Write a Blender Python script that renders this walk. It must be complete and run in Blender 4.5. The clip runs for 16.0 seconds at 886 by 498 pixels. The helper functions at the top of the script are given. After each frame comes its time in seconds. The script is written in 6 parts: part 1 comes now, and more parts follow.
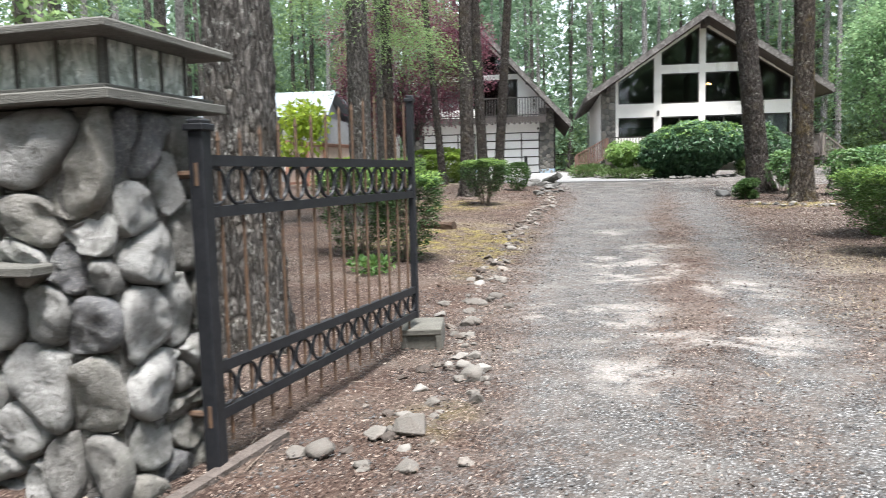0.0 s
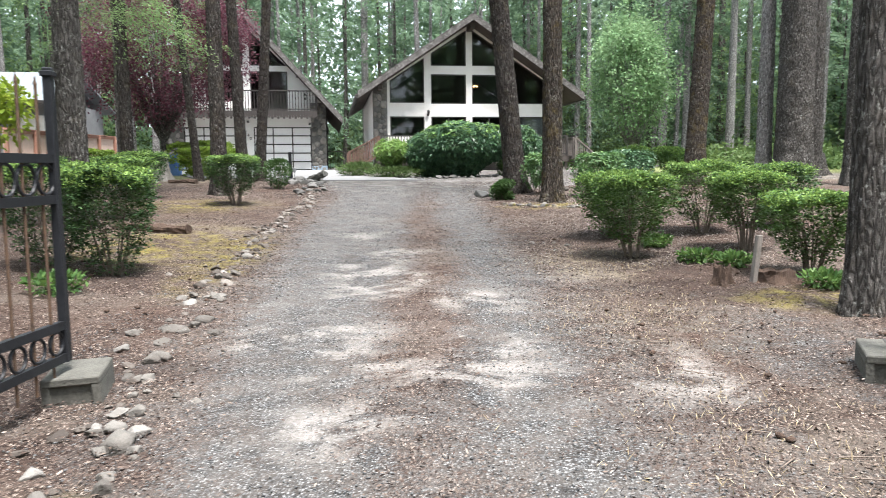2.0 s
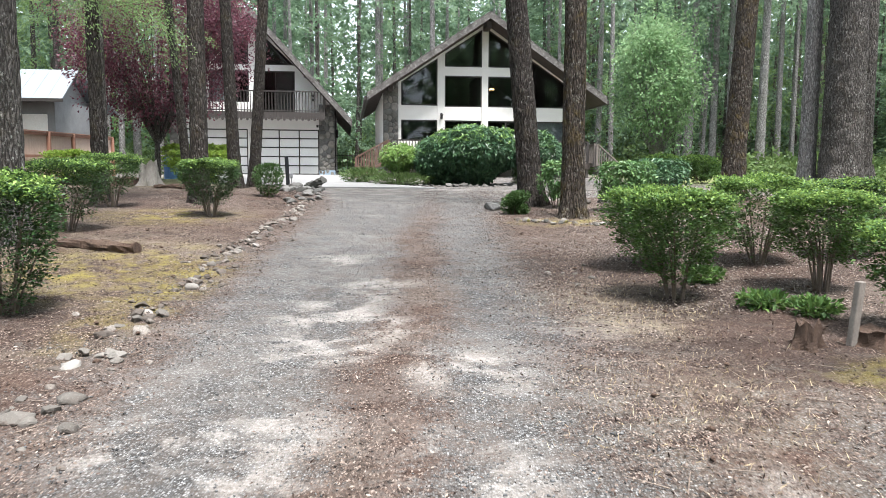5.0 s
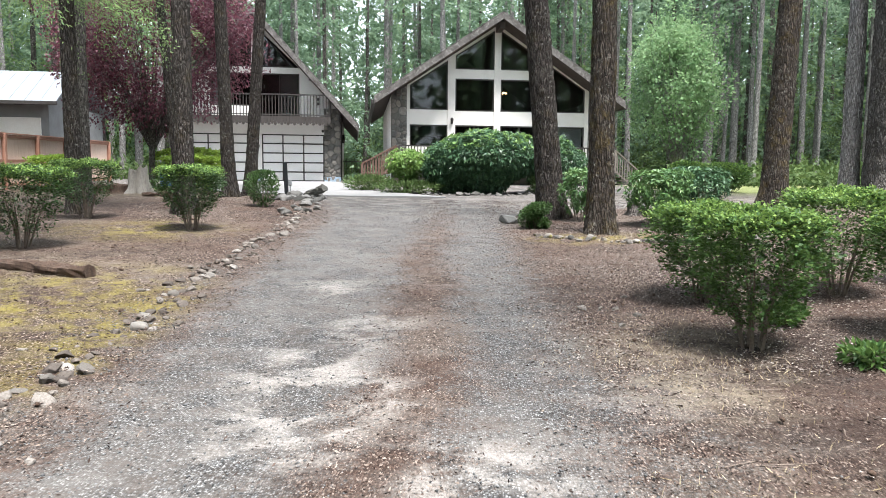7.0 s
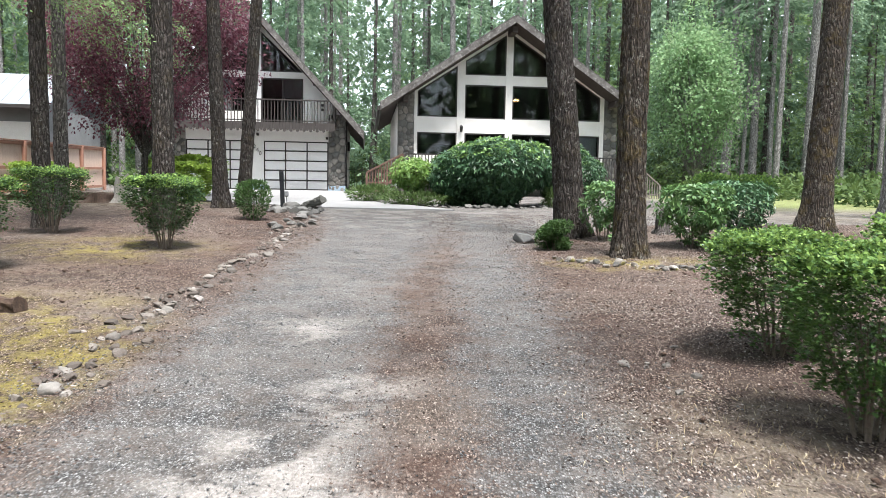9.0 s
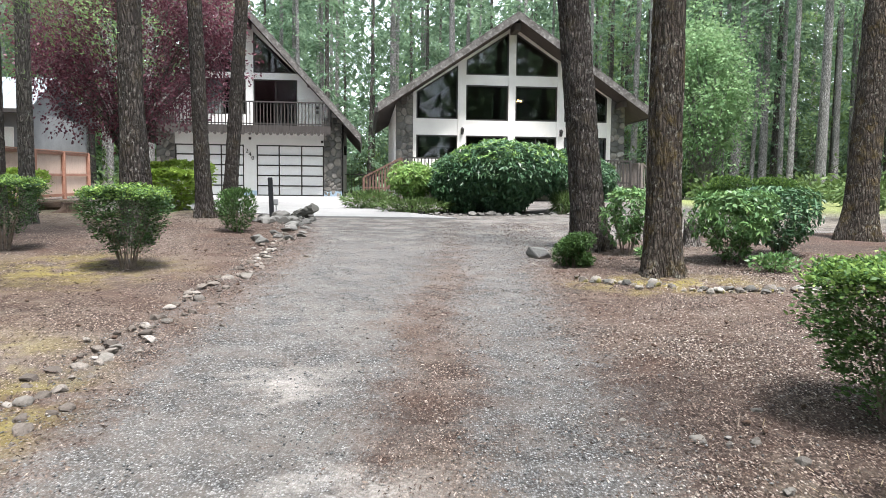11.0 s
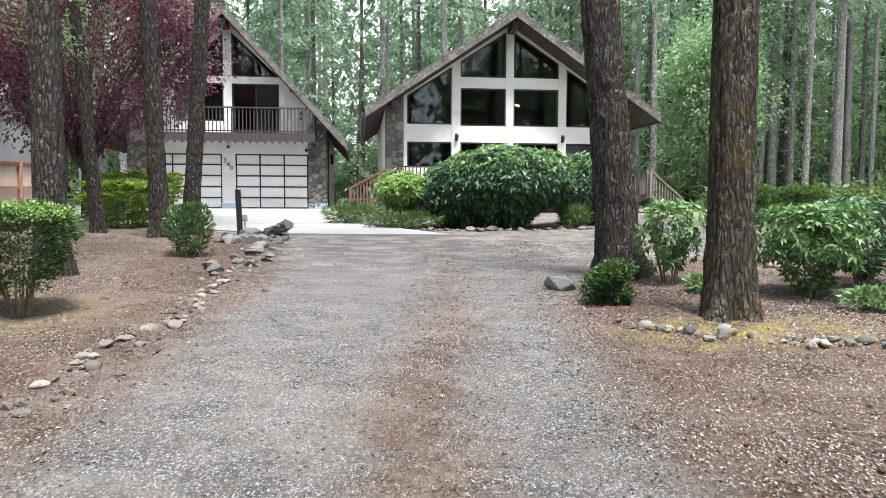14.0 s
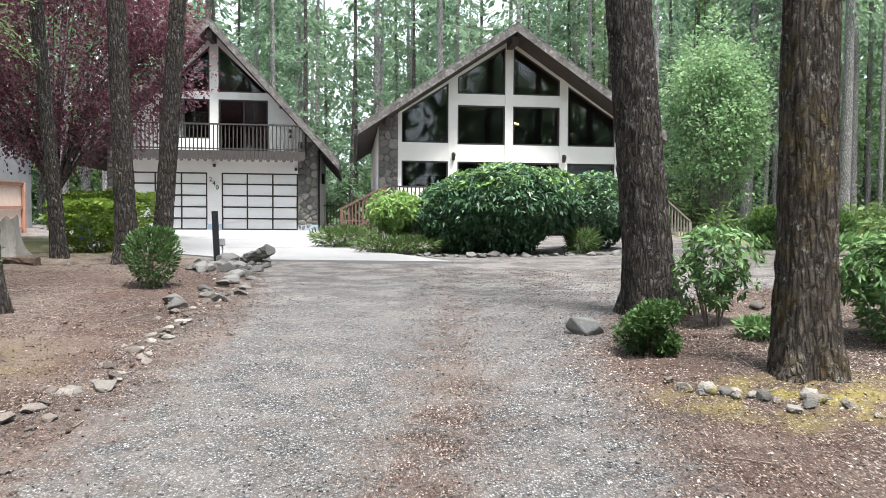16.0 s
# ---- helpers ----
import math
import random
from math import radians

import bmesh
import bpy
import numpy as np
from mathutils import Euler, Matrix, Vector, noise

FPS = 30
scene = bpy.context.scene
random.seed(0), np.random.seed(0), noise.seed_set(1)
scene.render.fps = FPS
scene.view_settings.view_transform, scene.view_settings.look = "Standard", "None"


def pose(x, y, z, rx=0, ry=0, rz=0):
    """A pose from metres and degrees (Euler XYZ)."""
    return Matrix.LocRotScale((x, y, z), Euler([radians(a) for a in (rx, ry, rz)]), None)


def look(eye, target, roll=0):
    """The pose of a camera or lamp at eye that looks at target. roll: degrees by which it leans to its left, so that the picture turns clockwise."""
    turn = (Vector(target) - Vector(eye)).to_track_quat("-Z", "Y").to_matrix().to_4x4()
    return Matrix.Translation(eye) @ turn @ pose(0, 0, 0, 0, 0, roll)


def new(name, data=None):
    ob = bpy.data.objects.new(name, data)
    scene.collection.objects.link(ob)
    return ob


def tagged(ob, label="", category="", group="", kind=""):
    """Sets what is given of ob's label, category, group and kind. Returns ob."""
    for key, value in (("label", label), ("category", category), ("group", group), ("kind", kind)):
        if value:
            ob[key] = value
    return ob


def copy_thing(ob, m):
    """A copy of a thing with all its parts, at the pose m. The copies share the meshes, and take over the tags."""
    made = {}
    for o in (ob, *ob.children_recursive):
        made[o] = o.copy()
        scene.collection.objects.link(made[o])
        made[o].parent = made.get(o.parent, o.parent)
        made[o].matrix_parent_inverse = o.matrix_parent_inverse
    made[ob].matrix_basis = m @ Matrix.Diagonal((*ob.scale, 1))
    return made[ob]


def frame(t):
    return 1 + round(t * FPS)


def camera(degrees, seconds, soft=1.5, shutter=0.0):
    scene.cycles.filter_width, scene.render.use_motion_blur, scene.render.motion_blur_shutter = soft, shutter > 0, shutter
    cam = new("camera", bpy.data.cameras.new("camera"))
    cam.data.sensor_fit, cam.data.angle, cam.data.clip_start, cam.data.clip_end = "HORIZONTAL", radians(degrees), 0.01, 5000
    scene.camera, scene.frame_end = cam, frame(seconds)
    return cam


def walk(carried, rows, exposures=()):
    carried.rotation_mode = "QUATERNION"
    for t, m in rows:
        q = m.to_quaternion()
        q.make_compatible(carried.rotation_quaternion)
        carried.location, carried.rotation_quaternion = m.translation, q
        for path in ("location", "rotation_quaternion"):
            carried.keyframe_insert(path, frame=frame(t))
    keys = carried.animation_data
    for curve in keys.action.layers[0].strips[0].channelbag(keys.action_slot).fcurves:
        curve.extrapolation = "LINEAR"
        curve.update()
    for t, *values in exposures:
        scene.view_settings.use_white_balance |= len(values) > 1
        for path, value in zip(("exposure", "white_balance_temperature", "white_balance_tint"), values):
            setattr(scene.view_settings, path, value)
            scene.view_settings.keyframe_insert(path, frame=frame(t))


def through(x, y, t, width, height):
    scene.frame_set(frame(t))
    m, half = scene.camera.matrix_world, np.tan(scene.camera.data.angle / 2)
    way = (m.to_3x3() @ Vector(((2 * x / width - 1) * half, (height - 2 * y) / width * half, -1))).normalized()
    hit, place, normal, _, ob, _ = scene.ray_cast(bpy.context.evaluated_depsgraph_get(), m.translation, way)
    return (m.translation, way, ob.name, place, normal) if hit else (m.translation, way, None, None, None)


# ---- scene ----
cam = camera(62.9, 16.0, soft=0.85, shutter=0.4)
# seconds, eye, target, roll
ROWS = [
    (0.0, (0.085, -0.010, 1.377), (-0.403, 1.734, 1.200), -1.4),
    (0.5, (0.177, 0.254, 1.400), (-0.171, 2.031, 1.221), -1.2),
    (1.0, (0.271, 0.568, 1.381), (0.064, 2.367, 1.200), -1.2),
    (1.5, (0.401, 0.855, 1.401), (0.339, 2.665, 1.215), -0.9),
    (2.0, (0.497, 1.037, 1.400), (0.540, 2.846, 1.206), -0.5),
    (2.5, (0.556, 1.294, 1.444), (0.664, 3.100, 1.248), -0.1),
    (3.0, (0.627, 1.542, 1.431), (0.739, 3.348, 1.233), 0.0),
    (3.5, (0.710, 1.877, 1.456), (0.783, 3.685, 1.264), 0.1),
    (4.0, (0.751, 2.216, 1.455), (0.790, 4.025, 1.263), 0.2),
    (6.5, (0.794, 4.023, 1.535), (0.771, 5.836, 1.370), 0.4),
    (7.0, (0.775, 4.410, 1.536), (0.751, 6.223, 1.369), 0.5),
    (7.5, (0.779, 4.767, 1.562), (0.752, 6.579, 1.394), 0.6),
    (8.0, (0.827, 5.101, 1.593), (0.794, 6.914, 1.430), 0.8),
    (8.5, (0.808, 5.439, 1.592), (0.769, 7.253, 1.435), 1.0),
    (9.0, (0.776, 5.802, 1.625), (0.731, 7.616, 1.478), 1.0),
    (11.5, (0.649, 7.501, 1.710), (0.612, 9.316, 1.573), 0.4),
    (12.0, (0.632, 7.903, 1.716), (0.608, 9.719, 1.582), 0.3),
    (12.5, (0.648, 8.266, 1.733), (0.625, 10.080, 1.599), 0.2),
    (13.0, (0.612, 8.591, 1.734), (0.591, 10.406, 1.599), 0.1),
    (13.5, (0.579, 8.934, 1.746), (0.555, 10.749, 1.613), 0.1),
    (14.0, (0.585, 9.277, 1.779), (0.559, 11.093, 1.663), 0.2),
    (14.5, (0.549, 9.598, 1.788), (0.524, 11.414, 1.688), 0.3),
    (15.0, (0.520, 9.952, 1.807), (0.501, 11.769, 1.723), 0.5),
    (15.5, (0.520, 10.274, 1.828), (0.506, 12.093, 1.756), 0.4),
    (16.0, (0.482, 10.601, 1.835), (0.472, 12.420, 1.770), 0.4),
]
walk(cam, [(t, look(e, a, r)) for t, e, a, r in ROWS], [(0.0, 1.53), (4.0, 1.48), (16.0, 1.56)])

# ---- light: a bright overcast sky and a wide soft sun
world = bpy.data.worlds.new("sky")
scene.world = world
world.use_nodes = True
wn = world.node_tree.nodes
sky = wn.new("ShaderNodeTexSky")
sky.sky_type, sky.sun_disc = "NISHITA", False
sky.sun_elevation, sky.sun_rotation = radians(70), radians(150)
sky.dust_density, sky.ozone_density, sky.air_density = 4.0, 0.6, 1.4
soften = wn.new("ShaderNodeMixRGB")
soften.inputs[0].default_value = 0.75
soften.inputs[2].default_value = (8.6, 9.6, 10.9, 1)
world.node_tree.links.new(sky.outputs[0], soften.inputs[1])
world.node_tree.links.new(soften.outputs[0], wn["Background"].inputs[0])
wn["Background"].inputs[1].default_value = 0.090
sun = new("sun", bpy.data.lights.new("sun", "SUN"))
sun.data.energy, sun.data.angle, sun.data.color = 5.0, radians(18), (1.0, 0.975, 0.965)
sun.matrix_world = look((0, 0, 60), (-0.5 * 21.8, 0.866 * 21.8, 0))


# ---- materials
class Nodes:
    """A short way to write node materials."""

    def __init__(self, name):
        self.m = bpy.data.materials.new(name)
        self.m.use_nodes = True
        self.t = self.m.node_tree
        self.bsdf = self.t.nodes["Principled BSDF"]
        self.geo = self.t.nodes.new("ShaderNodeTexCoord").outputs["Object"]

    def put(self, socket, value):
        if isinstance(value, bpy.types.NodeSocket):
            self.t.links.new(value, socket)
        else:
            socket.default_value = value

    def node(self, kind, **ins):
        n = self.t.nodes.new(kind)
        for k, v in ins.items():
            self.put(n.inputs[k.replace("_", " ")], v)
        return n

    def scaled(self, s):
        n = self.t.nodes.new("ShaderNodeMapping")
        self.put(n.inputs["Vector"], self.geo)
        n.inputs["Scale"].default_value = s if isinstance(s, tuple) else (s, s, s)
        return n.outputs[0]

    def noise(self, scale, detail=4, rough=0.6, distort=0.0):
        return self.node("ShaderNodeTexNoise", Vector=self.scaled(scale), Scale=1.0, Detail=detail, Roughness=rough, Distortion=distort).outputs["Fac"]

    def cells(self, scale, out="Distance", feature="F1"):
        n = self.t.nodes.new("ShaderNodeTexVoronoi")
        n.feature = feature
        self.put(n.inputs["Vector"], self.scaled(scale))
        n.inputs["Scale"].default_value = 1.0
        return n.outputs[out]

    def ramp(self, fac, stops):
        n = self.t.nodes.new("ShaderNodeValToRGB")
        while len(n.color_ramp.elements) < len(stops):
            n.color_ramp.elements.new(0.5)
        for e, (p, c) in zip(n.color_ramp.elements, stops):
            e.position = p
            e.color = (*c, 1) if isinstance(c, tuple) else (c, c, c, 1)
        self.put(n.inputs[0], fac)
        return n.outputs[0]

    def mix(self, fac, a, b, mode="MIX"):
        n = self.t.nodes.new("ShaderNodeMixRGB")
        n.blend_type = mode
        for s, v in zip(n.inputs, (fac, a, b)):
            self.put(s, (*v, 1) if isinstance(v, tuple) and len(v) == 3 else v)
        return n.outputs[0]

    def calc(self, op, a, b=0.0):
        n = self.t.nodes.new("ShaderNodeMath")
        n.operation = op
        self.put(n.inputs[0], a)
        self.put(n.inputs[1], b)
        return n.outputs[0]

    def attr(self, name):
        n = self.t.nodes.new("ShaderNodeAttribute")
        n.attribute_name = name
        return n.outputs["Fac"]

    def island(self):
        return self.t.nodes.new("ShaderNodeNewGeometry").outputs["Random Per Island"]

    def rand(self):
        return self.t.nodes.new("ShaderNodeObjectInfo").outputs["Random"]

    def done(self, colour, rough=0.8, bump=None, strength=0.4, dist=0.02, metal=0.0, spec=0.4):
        b = self.bsdf
        self.put(b.inputs["Base Color"], (*colour, 1) if isinstance(colour, tuple) else colour)
        self.put(b.inputs["Roughness"], rough)
        b.inputs["Metallic"].default_value = metal
        b.inputs["Specular IOR Level"].default_value = spec
        if bump is not None:
            n = self.node("ShaderNodeBump", Strength=strength, Distance=dist, Height=bump)
            self.put(b.inputs["Normal"], n.outputs[0])
        return self.m


def plain(name, a, b, scale=6.0, rough=0.7, bump=0.3, dist=0.01, metal=0.0, spec=0.4, fine=60.0, stretch=(1, 1, 1)):
    """Two tones mixed by coarse and fine noise, with a fine relief."""
    n = Nodes(name)
    st = lambda s: tuple(s * k for k in stretch)
    coarse, grain = n.noise(st(scale)), n.noise(st(fine), 3)
    c = n.mix(n.ramp(coarse, [(0.3, 0.0), (0.7, 1.0)]), a, b)
    c = n.mix(0.35, c, n.ramp(grain, [(0.25, tuple(v * 0.55 for v in a)), (0.75, tuple(min(1, v * 1.35) for v in b))]))
    return n.done(c, rough, n.calc("ADD", grain, coarse), bump, dist, metal, spec)


def foliage(name, dark, light, tip, gloss=0.45, through=0.3, spec=0.22):
    """Leaves, each its own shade, partly letting light through."""
    n = Nodes(name)
    c = n.ramp(n.island(), [(0.0, dark), (0.6, light), (1.0, tip)])
    c = n.mix(0.5, c, n.ramp(n.noise(2.2), [(0.3, dark), (0.7, light)]))
    n.done(c, gloss, None, spec=spec)
    tr = n.node("ShaderNodeBsdfTranslucent", Color=n.mix(0.5, c, tip))
    mx = n.node("ShaderNodeMixShader", Fac=through)
    n.put(mx.inputs[1], n.bsdf.outputs[0])
    n.put(mx.inputs[2], tr.outputs[0])
    n.put(n.t.nodes["Material Output"].inputs[0], mx.outputs[0])
    return n.m


def ground_material():
    n = Nodes("drive_and_litter")
    big, mid, fine = n.noise(0.9, 5), n.noise(4.5, 6, 0.65), n.noise(45.0, 4, 0.7)
    sep = n.t.nodes.new("ShaderNodeSeparateColor")
    peb = n.cells(86.0)
    n.put(sep.inputs[0], n.cells(86.0, "Color"))
    gravel = n.ramp(sep.outputs[0], [(0.0, (0.020, 0.021, 0.022)), (0.3, (0.060, 0.062, 0.064)), (0.6, (0.136, 0.138, 0.140)), (0.86, (0.245, 0.247, 0.247)), (1.0, (0.43, 0.428, 0.42))])
    gravel = n.mix(n.ramp(peb, [(0.32, 0.0), (0.68, 0.92)]), gravel, (0.030, 0.027, 0.025))
    gravel = n.mix(n.ramp(mid, [(0.38, 0.5), (0.62, 0.0)]), gravel, (0.101, 0.086, 0.075))
    gravel = n.mix(n.ramp(big, [(0.5, 0.0), (0.68, 0.35)]), gravel, (0.167, 0.154, 0.141))
    sep2 = n.t.nodes.new("ShaderNodeSeparateColor")
    n.put(sep2.inputs[0], n.cells((120.0, 75.0, 90.0), "Color"))
    litter = n.ramp(sep2.outputs[1], [(0.0, (0.007, 0.004, 0.003)), (0.42, (0.030, 0.019, 0.015)), (0.70, (0.078, 0.051, 0.041)), (0.89, (0.185, 0.138, 0.112)), (1.0, (0.44, 0.37, 0.32))])
    litter = n.mix(n.ramp(mid, [(0.4, 0.0), (0.7, 0.5)]), litter, (0.058, 0.040, 0.032))
    litter = n.mix(n.ramp(n.noise(9.0, 6, 0.7), [(0.52, 0.0), (0.68, 0.6)]), litter, (0.109, 0.086, 0.070))
    litter = n.mix(n.ramp(fine, [(0.52, 0.0), (0.66, 0.65)]), litter, (0.020, 0.014, 0.012))
    litter = n.mix(n.ramp(big, [(0.45, 0.0), (0.62, 0.6)]), litter, (0.071, 0.043, 0.032))
    patch = n.noise((0.55, 0.8, 0.6), 5, 0.6, 0.4)
    litter = n.mix(n.ramp(patch, [(0.36, 0.55), (0.5, 0.0)]), litter, (0.033, 0.023, 0.019))
    litter = n.mix(n.ramp(patch, [(0.52, 0.0), (0.68, 0.5)]), litter, n.mix(fine, (0.086, 0.069, 0.056), (0.206, 0.175, 0.145)))
    edge = n.calc("ADD", n.attr("drive"), n.calc("MULTIPLY", n.calc("SUBTRACT", mid, 0.5), 1.6))
    edge = n.calc("ADD", edge, n.calc("MULTIPLY", n.calc("SUBTRACT", fine, 0.5), 1.6))
    c = n.mix(n.ramp(edge, [(0.15, 0.0), (0.85, 1.0)]), litter, gravel)
    # paler patches on the drive, broken up by noise
    paleness = n.calc("MULTIPLY", n.attr("paleness"), n.ramp(n.noise((1.9, 2.6, 2.0), 6, 0.62, 0.5), [(0.44, 0.0), (0.58, 1.0)]))
    paleness = n.calc("MULTIPLY", paleness, n.ramp(fine, [(0.3, 0.35), (0.6, 0.85)]))
    c = n.mix(paleness, c, n.mix(fine, (0.22, 0.198, 0.180), (0.385, 0.362, 0.335)))
    moss = n.calc("MULTIPLY", n.attr("moss"), n.ramp(n.noise(3.0, 6, 0.7), [(0.42, 0.0), (0.62, 0.9)]))
    c = n.mix(moss, c, n.mix(fine, (0.075, 0.064, 0.016), (0.31, 0.255, 0.06)))
    c = n.mix(n.calc("MULTIPLY", n.attr("grass"), n.ramp(mid, [(0.3, 0.5), (0.6, 1.0)])), c, n.mix(mid, (0.106, 0.132, 0.044), (0.211, 0.238, 0.079)))
    # dry straw; its pale tones also paint the sunlit clearing on the right
    straw_and_sun = n.calc("MULTIPLY", n.attr("straw_and_sun"), n.ramp(mid, [(0.4, 0.0), (0.62, 0.55)]))
    c = n.mix(straw_and_sun, c, n.mix(fine, (0.20, 0.160, 0.112), (0.42, 0.36, 0.265)))
    relief = n.calc("ADD", n.calc("MULTIPLY", n.calc("SUBTRACT", 1.0, peb), 0.6), n.calc("ADD", fine, mid))
    return n.done(c, 0.92, relief, 0.9, 0.02, spec=0.2)


def bark_material(name, dark, light, lichen, moss=0.0):
    n = Nodes(name)
    warp = n.node("ShaderNodeTexNoise", Vector=n.scaled((9.0, 9.0, 3.0)), Scale=1.0, Detail=4.0, Roughness=0.6)
    vm = n.t.nodes.new("ShaderNodeVectorMath")
    vm.operation = "MULTIPLY_ADD"
    n.put(vm.inputs[0], warp.outputs["Color"])
    vm.inputs[1].default_value = (1.5, 1.5, 1.1)
    n.put(vm.inputs[2], n.scaled((25.0, 25.0, 5.0)))
    vo = n.t.nodes.new("ShaderNodeTexVoronoi")
    vo.feature = "DISTANCE_TO_EDGE"
    n.put(vo.inputs["Vector"], vm.outputs[0])
    vo.inputs["Scale"].default_value = 1.0
    ridge = vo.outputs["Distance"]
    plate = n.noise((30.0, 30.0, 8.0), 6, 0.72, 0.6)
    broad = n.noise((3.0, 3.0, 1.2), 4)
    fine = n.noise(95.0, 4, 0.75)
    c = n.ramp(plate, [(0.28, dark), (0.55, light), (0.8, tuple(v * 1.35 for v in light))])
    c = n.mix(n.ramp(broad, [(0.35, 0.4), (0.6, 0.0)]), c, dark)
    c = n.mix(n.ramp(ridge, [(0.0, 0.8), (0.24, 0.0)]), c, tuple(v * 0.28 for v in dark))
    c = n.mix(n.ramp(fine, [(0.32, 0.55), (0.6, 0.0)]), c, tuple(v * 0.45 for v in dark))
    spots = n.calc("MULTIPLY", n.ramp(n.noise((24.0, 24.0, 15.0), 5, 0.8), [(0.55, 0.0), (0.64, 0.85)]), n.ramp(n.noise(2.2, 4), [(0.4, 0.25), (0.6, 1.0)]))
    c = n.mix(spots, c, lichen)
    if moss:
        c = n.mix(n.calc("MULTIPLY", moss, n.ramp(n.noise(3.5, 6, 0.75), [(0.5, 0.0), (0.68, 0.8)])), c, (0.105, 0.075, 0.022))
    return n.done(c, 0.95, n.calc("ADD", n.ramp(ridge, [(0.0, 0.0), (0.3, 1.9)]), n.calc("ADD", plate, fine)), 0.9, 0.022, spec=0.15)


def stone_material(name, tones, scale=7.0):
    n = Nodes(name)
    c = n.ramp(n.rand(), tones)
    c = n.mix(n.ramp(n.noise(scale, 6, 0.7), [(0.35, 0.55), (0.65, 0.0)]), c, (0.10, 0.10, 0.09))
    c = n.mix(n.ramp(n.noise(scale * 6, 5, 0.7), [(0.54, 0.0), (0.74, 0.4)]), c, (0.28, 0.27, 0.25))
    c = n.mix(n.ramp(n.noise(scale * 14, 3, 0.7), [(0.25, 0.4), (0.42, 0.0)]), c, (0.07, 0.07, 0.065))
    return n.done(c, 0.88, n.calc("ADD", n.noise(scale * 1.5, 6, 0.7), n.noise(scale * 5, 4)), 0.4, 0.02, spec=0.25)


M = {}
M["ground"] = ground_material()
M["bark"] = bark_material("fir_bark", (0.034, 0.028, 0.025), (0.098, 0.084, 0.076), (0.24, 0.236, 0.218), 0.25)
M["bark_moss"] = bark_material("mossy_fir_bark", (0.038, 0.031, 0.026), (0.108, 0.089, 0.073), (0.272, 0.268, 0.232), 0.8)
M["bark_grey"] = bark_material("big_grey_bark", (0.062, 0.056, 0.051), (0.165, 0.153, 0.142), (0.42, 0.425, 0.395), 0.15)
M["bark_pale"] = bark_material("pale_bark", (0.20, 0.19, 0.185), (0.44, 0.425, 0.41), (0.60, 0.59, 0.57))
M["bark_mid"] = bark_material("shaded_bark", (0.075, 0.066, 0.060), (0.20, 0.18, 0.165), (0.36, 0.36, 0.33))
# greens drawn towards blue to carry the wood's bluish haze
M["fir"] = foliage("fir_needles", (0.043, 0.085, 0.058), (0.135, 0.22, 0.138), (0.29, 0.40, 0.245), 0.55, 0.48)
M["fir_light"] = foliage("young_fir_needles", (0.070, 0.125, 0.058), (0.165, 0.26, 0.10), (0.30, 0.41, 0.17), 0.5, 0.45)
M["bright"] = foliage("bright_leaf", (0.085, 0.175, 0.08), (0.20, 0.335, 0.155), (0.37, 0.49, 0.275), 0.5, 0.4)
M["maple"] = foliage("red_maple_leaf", (0.034, 0.013, 0.022), (0.105, 0.032, 0.052), (0.34, 0.14, 0.17), 0.38, 0.3)
M["rhodo"] = foliage("rhododendron_leaf", (0.016, 0.046, 0.025), (0.052, 0.118, 0.055), (0.15, 0.26, 0.11), 0.42, 0.12, 0.32)
# lighter copy for the tops: young leaves plus the light on them
M["rhodo_top"] = foliage("lit_new_rhododendron_leaf", (0.055, 0.12, 0.035), (0.15, 0.27, 0.07), (0.30, 0.43, 0.13), 0.42, 0.25, 0.3)
M["rhodo_light"] = foliage("light_rhododendron_leaf", (0.07, 0.14, 0.04), (0.16, 0.28, 0.07), (0.32, 0.44, 0.13), 0.35, 0.3)
M["hedge"] = foliage("hedge_leaf", (0.017, 0.045, 0.015), (0.070, 0.146, 0.040), (0.20, 0.31, 0.085), 0.45, 0.25)
M["hedge_dark"] = foliage("dark_hedge_leaf", (0.012, 0.031, 0.014), (0.044, 0.097, 0.034), (0.13, 0.22, 0.065), 0.45, 0.18)
# lighter hedge tone for the tops, young shoots and lit upper side together
M["tips"] = foliage("lit_new_hedge_leaf", (0.070, 0.142, 0.034), (0.175, 0.295, 0.070), (0.37, 0.49, 0.14), 0.45, 0.3)
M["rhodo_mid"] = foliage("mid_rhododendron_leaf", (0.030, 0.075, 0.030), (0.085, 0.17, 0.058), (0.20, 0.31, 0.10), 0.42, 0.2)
M["dark_rock"] = stone_material("dark_rock", [(0.0, (0.035, 0.033, 0.032)), (0.6, (0.078, 0.074, 0.07)), (1.0, (0.16, 0.152, 0.145))], 12)
M["stake"] = plain("grey_stake", (0.15, 0.13, 0.115), (0.25, 0.225, 0.20), 9, 0.95, 0.5, stretch=(3, 3, 1))
M["yellow_hedge"] = foliage("yellowish_hedge_leaf", (0.075, 0.145, 0.024), (0.21, 0.33, 0.055), (0.46, 0.57, 0.11), 0.45, 0.35)
M["yellow"] = foliage("yellow_green_leaf", (0.14, 0.22, 0.03), (0.30, 0.42, 0.05), (0.55, 0.62, 0.10), 0.5, 0.4)
M["conifer_bush"] = foliage("bush_needles", (0.018, 0.045, 0.014), (0.055, 0.11, 0.032), (0.12, 0.2, 0.06), 0.5, 0.2)
M["fern"] = foliage("undergrowth_leaf", (0.031, 0.062, 0.019), (0.074, 0.124, 0.037), (0.149, 0.205, 0.074), 0.6, 0.3)
M["twig"] = plain("twig_bark", (0.09, 0.065, 0.05), (0.19, 0.15, 0.12), 14)
